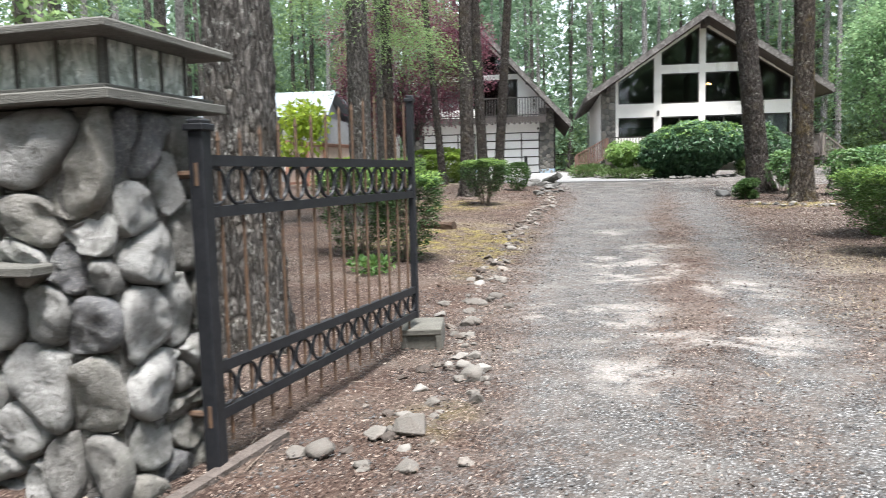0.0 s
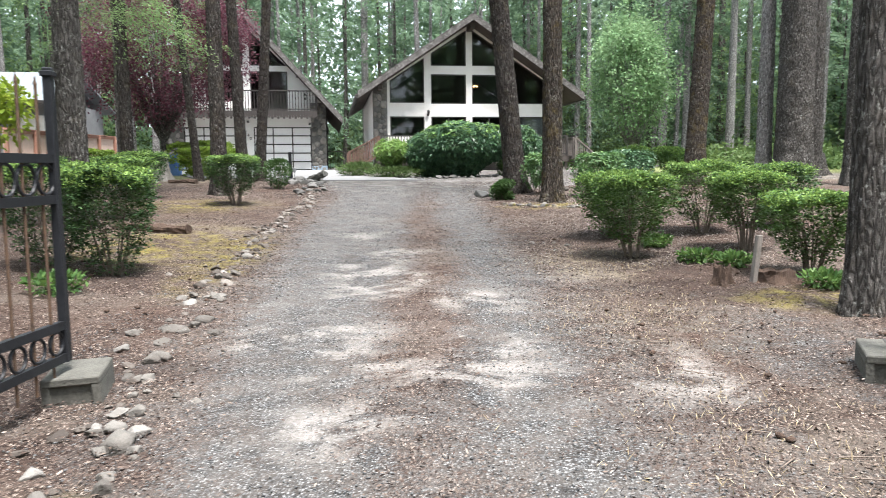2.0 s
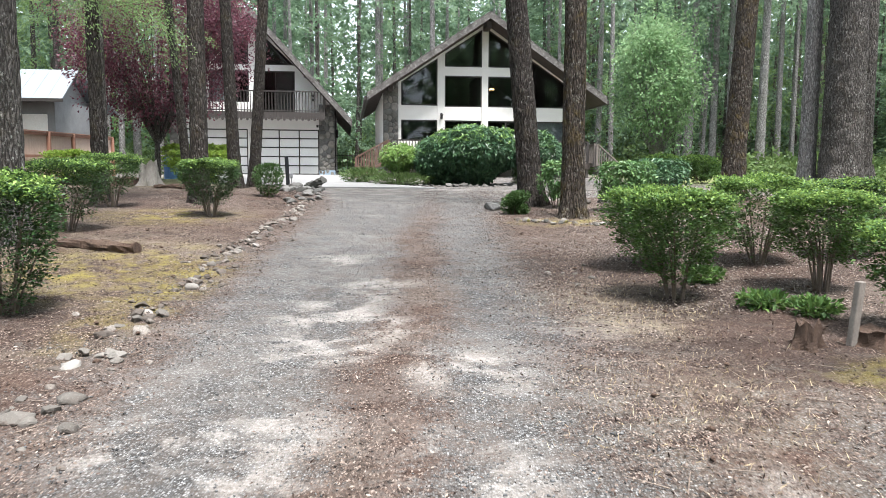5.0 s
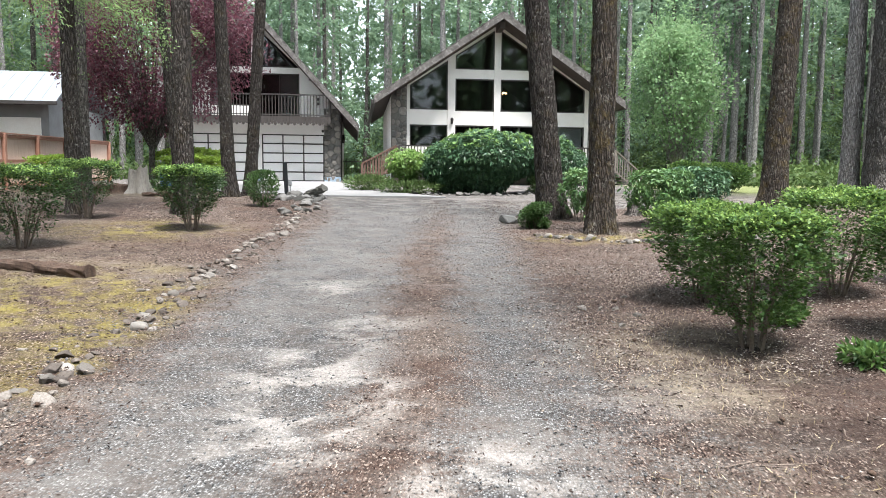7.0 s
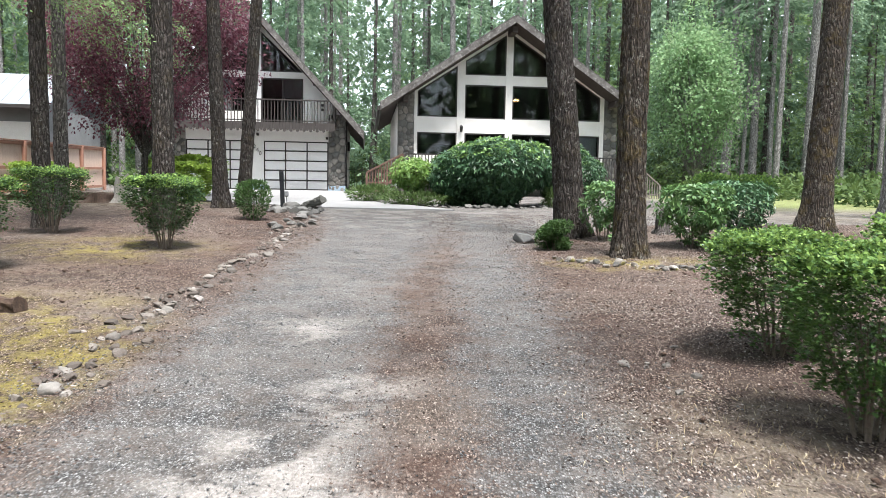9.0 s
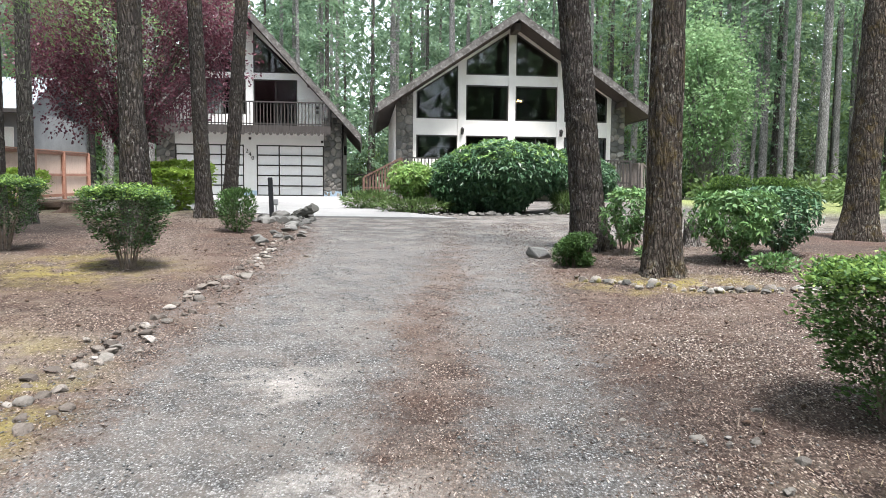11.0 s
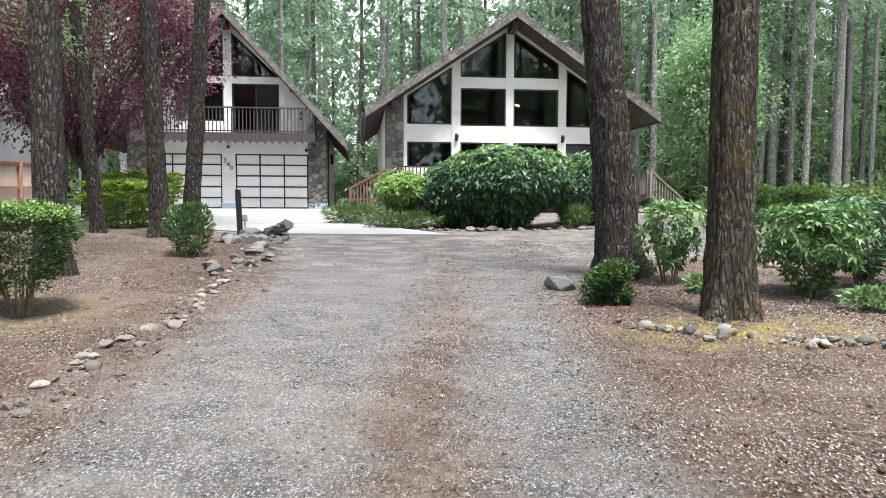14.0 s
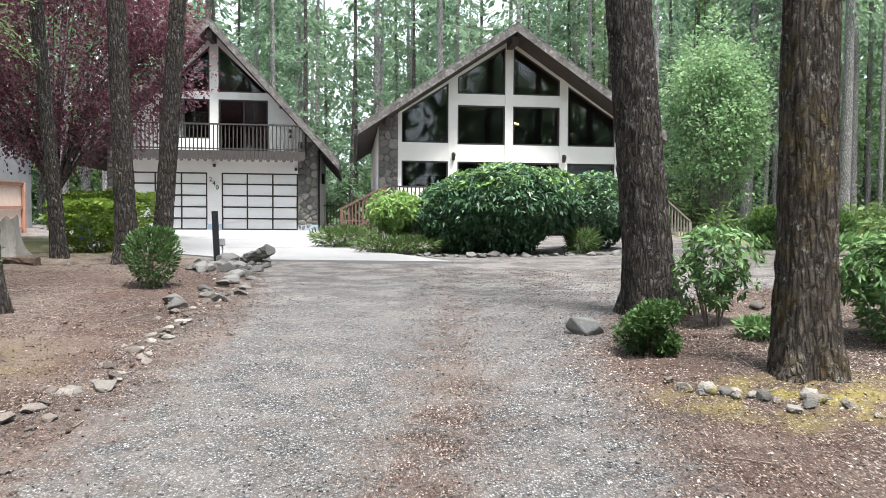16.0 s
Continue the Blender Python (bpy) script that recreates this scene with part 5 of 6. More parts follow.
def broadleaf(name, label, x, y, trunk_d, h, base, rx, ry, n, leaf, material, lumpy=9, seed=1, bark="bark_mid", low=0.35):
    """A tree with a forked trunk and limbs that end in many clumps of leaves."""
    rng = np.random.default_rng(seed)
    T = thing(name, label, "tree", pose(*on(x, y)))
    bm = bmesh.new()
    C, N = [], []
    cz = (base + h) / 2
    rod(bm, (0, 0, -0.2), (0.05, 0, base + 0.4), trunk_d / 2, trunk_d / 2 * 0.7, 10)
    part("trunk", bm, M[bark], T)
    for i in range(lumpy):
        bm = bmesh.new()
        d = rng.normal(0, 1, 3)
        d /= np.linalg.norm(d)
        k = rng.uniform(0.45, 0.85)
        p = np.array([d[0] * rx * k, d[1] * ry * k, cz + d[2] * (h - base) / 2 * k])
        mid = Vector((p[0] * 0.4, p[1] * 0.4, base + (p[2] - base) * 0.45))
        rod(bm, (0.05, 0, max(0.5, base * 0.7)), mid, trunk_d * 0.15, trunk_d * 0.08, 6)
        rod(bm, mid, Vector(p), trunk_d * 0.08, trunk_d * 0.03, 5)
        part("limb", bm, M[bark], T)
        m = n // lumpy
        s = rng.uniform(0.42, 0.62) * (26 / max(lumpy, 20)) ** 0.5
        q, nn = lumps(rng, m, rx * s, ry * s, (h - base) / 2 * s * 0.8, 0.6, 0, 0.3)
        C.append(q + p)
        N.append(nn)
    v, f = leaves(rng, np.concatenate(C), np.concatenate(N), leaf, leaf * 0.6, 0.35, 0.6, 0.15)
    arrays("crown", v, f, M[material], T)
    return T


broadleaf("maple_tree", "dark red Japanese maple with spreading crown beside the garage", -9.3, 28.6, 0.24, 8.2, 1.7, 3.5, 3.2, 36000, 0.10, "maple", 60, 5)
broadleaf("alder_tree", "bright green broad-leaved tree at the edge of the wood", 12.2, 42.0, 0.24, 9.4, 0.8, 2.6, 2.5, 17000, 0.17, "bright", 70, 6, "bark_pale")
broadleaf("sapling", "small yellow-green maple sapling behind the gate", -6.3, 12.6, 0.05, 2.45, 1.2, 0.55, 0.5, 1100, 0.12, "yellow", 9, 8)


# ---- bushes
def bush(name, label, x, y, rx, ry, z0, z1, n, leaf, width, material, seed, flat=0.35, stems=7, droop=0.1, thick=0.45, jitter=0.6, bumpy=0.22, stem_r=0.014, m=None, top=None, rosette=False, clumps=0):
    """A bush: several stems from one foot and a lumpy body of leaves."""
    rng = np.random.default_rng(seed)
    T = thing(name, label, "bush", m or pose(*on(x, y)))
    zc, rz = (z0 + z1) / 2, (z1 - z0) / 2
    for i in range(stems):
        bm = bmesh.new()
        a = 6.283 * i / stems + rng.uniform(-0.4, 0.4)
        k = rng.uniform(0.3, 0.8)
        foot = Vector((0.06 * math.cos(a), 0.06 * math.sin(a), -0.05))
        knee = Vector((rx * k * 0.45 * math.cos(a), ry * k * 0.45 * math.sin(a), z0 + 0.3 * rz))
        tip = Vector((rx * k * math.cos(a), ry * k * math.sin(a), zc + rz * rng.uniform(0.0, 0.6)))
        rod(bm, foot, knee, stem_r, stem_r * 0.75, 6)
        rod(bm, knee, tip, stem_r * 0.75, stem_r * 0.3, 5)
        part("stem", bm, M["twig"], T)
    if clumps < 0:
        p, d = clipped(rng, n, rx, ry, rz)
    else:
        p, d = clumped(rng, n, rx, ry, rz, clumps, 0.52 if clumps < 12 else 0.45, 0.55) if clumps else lumps(rng, n, rx, ry, rz, thick, flat, bumpy)
    n = len(p)
    p[:, 2] += zc
    lowset = (p[:, 2] < zc) & (clumps >= 0)
    p[lowset, :2] *= (0.72 + 0.28 * np.clip((p[lowset, 2:3] - z0) / (zc - z0), 0, 1))
    if rosette:
        pick = rng.permutation(n)[: n // 6]
        v, f = whorls(rng, p[pick], d[pick] + np.array([0, 0, 0.3]), leaf, width, 7, droop)
    else:
        v, f = leaves(rng, p, d + np.array([0, 0, 0.35 if clumps >= 0 else 0.0]), leaf, width, droop, jitter if clumps >= 0 else 0.25)
    arrays("foliage", v, f, M[material], T)
    # paler leaves over the upper body: young growth, with top light painted in
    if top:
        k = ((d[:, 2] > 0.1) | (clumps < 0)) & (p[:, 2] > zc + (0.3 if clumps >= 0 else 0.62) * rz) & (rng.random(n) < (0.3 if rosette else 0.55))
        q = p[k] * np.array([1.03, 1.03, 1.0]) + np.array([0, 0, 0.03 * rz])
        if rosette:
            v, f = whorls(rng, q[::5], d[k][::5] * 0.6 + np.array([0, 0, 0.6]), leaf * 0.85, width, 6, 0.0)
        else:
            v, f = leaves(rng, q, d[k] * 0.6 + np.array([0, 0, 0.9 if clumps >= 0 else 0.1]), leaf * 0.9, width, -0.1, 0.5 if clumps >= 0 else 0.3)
        tagged(arrays("lit_new_growth", v, f, M[top], T), kind="stuff")
    return T


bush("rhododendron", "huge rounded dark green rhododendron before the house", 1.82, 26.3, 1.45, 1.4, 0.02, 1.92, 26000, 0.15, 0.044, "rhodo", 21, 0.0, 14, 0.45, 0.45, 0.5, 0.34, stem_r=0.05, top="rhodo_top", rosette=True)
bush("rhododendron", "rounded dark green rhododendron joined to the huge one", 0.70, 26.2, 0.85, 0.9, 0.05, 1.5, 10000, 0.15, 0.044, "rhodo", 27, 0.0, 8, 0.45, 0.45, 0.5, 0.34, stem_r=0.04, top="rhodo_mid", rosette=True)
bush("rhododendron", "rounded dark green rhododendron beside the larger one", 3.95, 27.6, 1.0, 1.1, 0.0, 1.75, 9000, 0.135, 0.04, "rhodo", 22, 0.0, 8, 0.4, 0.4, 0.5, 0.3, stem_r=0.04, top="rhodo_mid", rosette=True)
bush("rhododendron", "small light green rhododendron at the bed's edge", -0.62, 26.2, 0.62, 0.6, 0.4, 1.3, 2600, 0.14, 0.045, "rhodo_light", 23, 0.0, 6, 0.2, 0.5, stem_r=0.03, rosette=True)
bush("bed_plant", "low light green perennial clump", -1.9, 27.4, 0.75, 0.6, 0.0, 0.5, 1500, 0.16, 0.03, "fern", 24, 0.6, 3, 0.0, 0.7)
bush("bed_plant", "low light green perennial clump", -0.5, 25.6, 0.9, 0.4, 0.0, 0.35, 1400, 0.15, 0.03, "fern", 25, 0.6, 3, 0.0, 0.7)
bush("bed_plant", "tufted green grass-like clump", 3.35, 26.0, 0.3, 0.3, 0.0, 0.5, 800, 0.22, 0.02, "fern", 26, 0.6, 3, 0.0, 0.7)

HEDGES = [
    ("leafy clipped shrub with bare lower stems", -2.88, 8.90, 0.50, 0.5, 0.12, 1.12, 3800, "hedge_dark", 31),
    ("leafy clipped shrub with bare lower stems", -3.70, 9.25, 0.6, 0.55, 0.12, 1.15, 3800, "hedge_dark", 30),
    ("leafy clipped shrub with bare lower stems", -4.75, 13.6, 0.62, 0.55, 0.25, 1.00, 3000, "hedge_dark", 32),
    ("leafy clipped shrub with bare lower stems", -5.6, 16.9, 0.58, 0.5, 0.3, 0.97, 2400, "hedge_dark", 33),
    ("vase-shaped clipped shrub on a short trunk", -3.30, 15.68, 0.55, 0.5, 0.28, 0.95, 3400, "hedge_dark", 34),
    ("small low dark bush at the drive's edge", 2.15, 16.5, 0.34, 0.34, 0.06, 0.46, 2000, "conifer_bush", 36),
]
HEDGES_BEYOND = [
    ("flat-topped leafy shrub with twiggy base", 3.15, 11.2, 0.55, 0.5, 0.15, 0.88, 3600, "hedge", 37),
    ("flat-topped leafy shrub with twiggy base", 2.98, 9.65, 0.52, 0.48, 0.25, 0.98, 3600, "hedge", 38),
    ("flat-topped leafy shrub with twiggy base", 4.5, 11.4, 0.62, 0.55, 0.2, 0.97, 3400, "hedge", 39),
    ("flat-topped leafy shrub with twiggy base", 5.75, 11.7, 0.50, 0.45, 0.2, 0.9, 2600, "hedge_dark", 47),
    ("flat-topped leafy shrub with twiggy base", 4.42, 8.25, 0.52, 0.45, 0.22, 0.80, 3400, "hedge", 40),
    ("flat-topped leafy shrub with twiggy base", 4.48, 9.90, 0.50, 0.46, 0.36, 0.93, 3200, "hedge", 41),
    ("bright yellow-green clipped hedge shrub", -6.75, 25.4, 0.95, 0.6, 0.05, 1.0, 2800, "yellow_hedge", 42),
    ("bright yellow-green clipped hedge shrub", -7.9, 28.8, 1.35, 0.6, 0.05, 1.25, 3000, "yellow_hedge", 43),
    ("bright yellow-green clipped hedge shrub", -10.2, 24.5, 0.9, 0.5, 0.2, 0.95, 1800, "yellow_hedge", 44),
    ("rounded green shrub by the lawn", 8.3, 28.2, 0.9, 0.7, 0.0, 1.0, 1800, "hedge", 45),
    ("rounded green shrub by the lawn", 9.9, 28.6, 0.9, 0.7, 0.0, 1.0, 1800, "hedge", 46),
]
for lab, x, y, rx, ry, z0, z1, n, mt, sd in HEDGES + HEDGES_BEYOND:
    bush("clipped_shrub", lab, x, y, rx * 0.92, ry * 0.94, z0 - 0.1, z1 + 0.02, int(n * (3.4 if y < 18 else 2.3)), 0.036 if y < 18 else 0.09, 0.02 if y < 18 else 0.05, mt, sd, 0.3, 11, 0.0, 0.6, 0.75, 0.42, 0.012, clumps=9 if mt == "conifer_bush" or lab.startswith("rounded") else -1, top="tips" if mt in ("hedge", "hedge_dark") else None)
bush("dwarf_conifer", "small upright bushy conifer beside the post", -3.3, 19.9, 0.33, 0.33, 0.02, 0.82, 2600, 0.07, 0.022, "conifer_bush", 35, 0.7, 4, -0.4, 0.5)
for x, y, rx, z0, z1, n, sd, mt, lab in ((3.1, 17.7, 0.42, 0.12, 1.1, 1500, 51, "rhodo_mid", "leggy rhododendron with long glossy leaves"), (4.28, 16.75, 0.58, 0.14, 1.10, 3400, 52, "rhodo_mid", "leggy rhododendron with long glossy leaves"), (5.10, 17.3, 0.56, 0.14, 1.12, 3400, 53, "rhodo", "leggy dark rhododendron with long glossy leaves")):
    bush("rhododendron", lab, x, y, rx, rx * 0.85, z0, z1, n, 0.09, 0.030, mt, sd, 0.5, 7, 0.3, 0.6, 0.75, 0.45, 0.011, rosette=True)
for x, y, r, sd in ((3.3, 17.1, 0.22, 54), (4.5, 16.0, 0.28, 55), (3.9, 8.9, 0.19, 56), (3.6, 9.2, 0.19, 57), (3.5, 10.4, 0.2, 58), (4.2, 7.6, 0.19, 59), (-3.0, 7.9, 0.25, 60)):
    bush("low_plant", "low leafy green plant on the litter", x, y, r, r, 0.0, r * 0.8, 420, 0.07, 0.032, "hedge" if sd > 55 else "rhodo_mid", sd, 0.6, 3, 0.0, 0.8)


# ---- gate, gate pillar and blocks
def gate_pillar():
    x0, x1, y0, y1, zt = -2.95, -1.95, 2.40, 2.96, 1.69
    g = float(height(-2, 2.6)) - 0.1
    P = thing("gate_pillar", "gate pillar of rounded grey river stones with lantern top", "pillar", Matrix.Identity(4))
    bm = bmesh.new()
    box(bm, x0, x1, y0, y1, g, zt)
    core = part("core", bm, M["pillar_mortar"], P, "dark recessed mortar between the stones")
    rng = random.Random(42)
    # close-fitting rounded stones on all four sides
    faces = (
        (x1 - x0, 30, lambda a, b, d: (x0 + a, y0 - d, g + b)),
        (y1 - y0, 19, lambda a, b, d: (x1 + d, y0 + a, g + b)),
        (x1 - x0, 24, lambda a, b, d: (x0 + a, y1 + d, g + b)),
        (y1 - y0, 15, lambda a, b, d: (x0 - d, y0 + a, g + b)),
    )
    for k, (w, count, world_of) in enumerate(faces):
        for m, c, r in packed(rng, w + (0.03 if k < 2 else 0), zt - g, count, 0.008, 1):
            pale = (k == 1 and abs(m.y + g - 0.5) < 0.16 and m.x < 0.3) or rng.random() < 0.07
            cell_stone("stone", m, c, rng.uniform(0.035, 0.07), world_of, M["pillar_pale" if pale else "pillar_stone"], core, rng, ((1.0, -0.3), (1.02, 0.35), (0.985, 0.72), (0.90, 0.93), (0.70, 1.0), (0.38, 1.03)), 0.034)
    # plank ledge on the front, planks under and over the lantern
    bm = bmesh.new()
    box(bm, x0 - 0.05, -2.2, y0 - 0.17, y0 + 0.02, 1.03, 1.075, 0.008)
    part("ledge", bm, M["weathered_plank"], P, "weathered grey plank ledge")
    bm = bmesh.new()
    box(bm, x0 - 0.12, x1 + 0.12, y0 - 0.12, y1 + 0.12, zt + 0.01, zt + 0.055, 0.006)
    box(bm, x0 - 0.08, x1 + 0.08, y0 - 0.08, y1 + 0.08, zt + 0.055, zt + 0.075, 0.004)
    part("lower_cap", bm, M["weathered_plank"], P, "weathered grey plank cap")
    la, lb = zt + 0.075, zt + 0.265
    for face in range(4):
        n = 5 if face % 2 == 0 else 3
        for i in range(n):
            bm = bmesh.new()
            if face % 2 == 0:
                w = (x1 - x0) / n
                yy = y0 + 0.01 if face == 0 else y1 - 0.01
                box(bm, x0 + i * w + 0.004, x0 + (i + 1) * w - 0.004, yy - 0.012, yy + 0.012, la, lb, 0.003)
            else:
                w = (y1 - y0 - 0.06) / n
                xx = x1 - 0.01 if face == 1 else x0 + 0.01
                box(bm, xx - 0.012, xx + 0.012, y0 + 0.03 + i * w + 0.004, y0 + 0.03 + (i + 1) * w - 0.004, la, lb, 0.003)
            part("lantern_pane", bm, M["lantern_glass"], P, "rippled pale lantern glass with highlights painted in")
    for i in range(6):
        xx = x0 + (x1 - x0) * i / 5
        bm = bmesh.new()
        box(bm, xx - 0.008, xx + 0.008, y0 - 0.012, y0 + 0.02, la, lb, 0.002)
        part("mullion", bm, M["weathered_plank"], P)
    for i in range(4):
        yy = y0 + 0.03 + (y1 - y0 - 0.06) * i / 3
        bm = bmesh.new()
        box(bm, x1 - 0.02, x1 + 0.012, yy - 0.007, yy + 0.007, la, lb, 0.002)
        part("mullion", bm, M["weathered_plank"], P)
    bm = bmesh.new()
    box(bm, x0 + 0.06, x1 - 0.06, y0 + 0.06, y1 - 0.06, la, lb)
    part("lantern_core", bm, M["weathered_plank"], P)
    # low hipped cap
    bm = bmesh.new()
    o, zc = 0.15, lb
    lo = [bm.verts.new(p) for p in ((x0 - o, y0 - o, zc), (x1 + o, y0 - o, zc), (x1 + o, y1 + o, zc), (x0 - o, y1 + o, zc))]
    mi = [bm.verts.new((v.co.x, v.co.y, zc + 0.035)) for v in lo]
    cx, cy = (x0 + x1) / 2, (y0 + y1) / 2
    hi = [bm.verts.new((cx + (v.co.x - cx) * 0.55, cy + (v.co.y - cy) * 0.3, zc + 0.10)) for v in lo]
    bm.faces.new(lo[::-1])
    bm.faces.new(hi)
    for i in range(4):
        j = (i + 1) % 4
        bm.faces.new((lo[i], lo[j], mi[j], mi[i]))
        bm.faces.new((mi[i], mi[j], hi[j], hi[i]))
    bmesh.ops.bevel(bm, geom=list(bm.edges), offset=0.006, segments=1, affect="EDGES")
    part("roof_cap", bm, M["weathered_plank"], P, "weathered dark grey sloping cap")


def ring(bm, c, r, tube, along, tall=1.0, seg=20, sides=6):
    """An upright ring whose plane holds the direction along."""
    rows = []
    for i in range(seg):
        a = 6.28318 * i / seg
        rad = Vector((along[0] * math.cos(a), along[1] * math.cos(a), math.sin(a) * tall))
        nrm = Vector((-along[1], along[0], 0))
        rows.append([bm.verts.new(Vector(c) + rad * r + (rad.normalized() * math.cos(b) + nrm * math.sin(b)) * tube) for b in (6.28318 * j / sides for j in range(sides))])
    for i in range(seg):
        for j in range(sides):
            bm.faces.new((rows[i][j], rows[i][(j + 1) % sides], rows[(i + 1) % seg][(j + 1) % sides], rows[(i + 1) % seg][j]))


def gate_leaf(hinge, end, zs0, zs1, label, post_w=0.075):
    """A leaf of iron: two pairs of rails with rings between them, bars that end in spikes, a hinge post and an end post."""
    G = thing("iron_gate", label, "gate", Matrix.Identity(4))
    h, e = Vector((*hinge, 0)), Vector((*end, 0))
    d = (e - h).normalized()
    L = (e - h).length
    at = lambda t, z0, z1: h + d * L * t + Vector((0, 0, z0 + (z1 - z0) * t))
    lev = list(zip(zs0, zs1))  # foot, low pair, high pair, top of bars, from hinge to end
    for k in (1, 2, 3, 4):
        bm = bmesh.new()
        beam(bm, at(0.015, *lev[k]), at(0.995, *lev[k]), 0.035, 0.05)
        part("rail", bm, M["iron"], G)
    for name, t, w, top in (("hinge_post", 0.0, post_w, 1.66), ("end_post", 1.0, 0.05, lev[5][1] + 0.03)):
        p = at(t, 0, 0)
        bm = bmesh.new()
        foot = lev[0][0] if t == 0 else lev[1][1] - 0.03
        box(bm, p.x - w / 2, p.x + w / 2, p.y - w / 2, p.y + w / 2, foot, top, 0.006)
        box(bm, p.x - w * 0.68, p.x + w * 0.68, p.y - w * 0.68, p.y + w * 0.68, top - 0.05, top - 0.02, 0.004)
        part(name, bm, M["iron"], G)
    n = 14
    for i in range(n):
        t = (i + 0.75) / (n + 0.5)
        q = t ** 1.3
        top = lev[4][0] + 0.13 + (lev[5][1] - lev[4][0] - 0.16) * min(1.0, q * 1.5)
        bm = bmesh.new()
        p = at(t, 0, 0)
        z0 = at(t, *lev[1]).z - 0.15
        rod(bm, (p.x, p.y, z0), (p.x, p.y, top - 0.05), 0.0085, 0.0085, 6)
        rod(bm, (p.x, p.y, top - 0.05), (p.x, p.y, top), 0.011, 0.001, 6)
        part("bar", bm, M["rust_iron"], G, "thin rusty iron bar")
    m = 14
    for lo, hi in ((1, 2), (3, 4)):
        for i in range(m):
            t = (i + 0.5) / m
            a, b = at(t, *lev[lo]).z + 0.025, at(t, *lev[hi]).z - 0.025
            bm = bmesh.new()
            p = at(t, 0, 0)
            ring(bm, (p.x, p.y, (a + b) / 2), min(0.5 * L / m * 0.92, (b - a) / 2 - 0.006), 0.010, d, ((b - a) / 2 - 0.004) / min(0.5 * L / m * 0.92, (b - a) / 2 - 0.006))
            part("ring", bm, M["iron"], G)
    for z in (0.33, 1.42):
        bm = bmesh.new()
        rod(bm, (hinge[0] - 0.12 * (1 if hinge[0] < 0 else -1), hinge[1] - 0.01, z), (hinge[0], hinge[1] - 0.01, z), 0.018, 0.018, 8)
        rod(bm, (hinge[0], hinge[1] - 0.02, z - 0.05), (hinge[0], hinge[1] - 0.02, z + 0.05), 0.022, 0.022, 8)
        part("hinge", bm, M["rust_iron"], G, "rusty hinge pin")
    return G


gate_pillar()
gate_leaf((-1.80, 2.80), (-1.62, 5.25), (0.02, 0.32, 0.54, 1.25, 1.48, 1.68), (0.05, 0.34, 0.53, 1.26, 1.49, 1.97), "open black iron gate leaf with rings and rusty bars")
gate_leaf((3.75, 1.9), (3.26, 5.08), (0.02, 0.27, 0.50, 1.25, 1.48, 1.68), (0.05, 0.22, 0.42, 1.24, 1.50, 2.10), "open black iron gate leaf propped on a block")


def block(x, y, rz, label, split=False):
    B = thing("concrete_block", label, "block", pose(x, y, float(height(x, y)) - 0.085, 3, -2, rz))
    bm = bmesh.new()
    # hollow block lying on its side, open to the front
    box(bm, -0.14, 0.14, -0.19, 0.19, 0, 0.045, 0.006)
    box(bm, -0.14, 0.14, -0.19, 0.19, 0.165, 0.205, 0.006)
    box(bm, -0.14, -0.10, -0.187, 0.187, 0.043, 0.167)
    box(bm, 0.10, 0.14, -0.187, 0.187, 0.043, 0.167)
    box(bm, -0.10, 0.10, -0.165, 0.165, 0.043, 0.167)
    for v in bm.verts:
        v.co += Vector((noise.noise(v.co * 9), noise.noise(v.co * 9 + Vector((5, 0, 0))), noise.noise(v.co * 9 + Vector((0, 5, 0))))) * 0.006
    part("body", bm, M["block"], B)
    B.scale = (1.12, 1.0, 1.22)
    if split:
        bm = bmesh.new()
        box(bm, -0.006, 0.006, -0.186, 0.186, 0.2055, 0.209)
        part("groove", bm, M["mortar"], B)


block(-1.57, 5.30, 12, "old grey concrete block beside the iron gate")
block(3.24, 5.16, -22, "mossy grey concrete block under the iron gate", True)

# low concrete kerb by the pillar
bm = bmesh.new()
beam(bm, (-1.80, 2.35, 0.055), (-1.70, 3.25, 0.075), 0.07, 0.07)
for v in bm.verts:
    v.co.z += 0.01 * noise.noise(v.co * 6)
tagged(part("kerb", bm, M["dirty_kerb"]), "low rough concrete kerb at the pillar's foot", "kerb", kind="structure")


# ---- rocks
def rock(x, y, r, seed, mat="rock", squash=0.6, sink=0.5, label="grey-brown rock lying at the drive's edge", sub=2, rough=0.3, name="rock", group="rocks along the drive"):
    rng = random.Random(seed)
    bm = bmesh.new()
    rr = r if isinstance(r, tuple) else (r * 0.85, r * 0.85 * rng.uniform(0.6, 1.0), r * squash * 0.85)
    if rng.random() < 0.8 or rr[0] > 0.11:
        hull_rock(bm, rr, rng)
    else:
        pebble(bm, (0, 0, 0), rr, rng, sub=sub, rough=rough)
    bmesh.ops.transform(bm, matrix=pose(0, 0, rr[2] * (1 - sink), rng.uniform(-14, 14), rng.uniform(-14, 14), rng.uniform(0, 360)), verts=bm.verts)
    ob = part(name, bm, M[mat])
    ob.matrix_basis = pose(*on(x, y, -0.012))
    return tagged(ob, label, "rock", group)


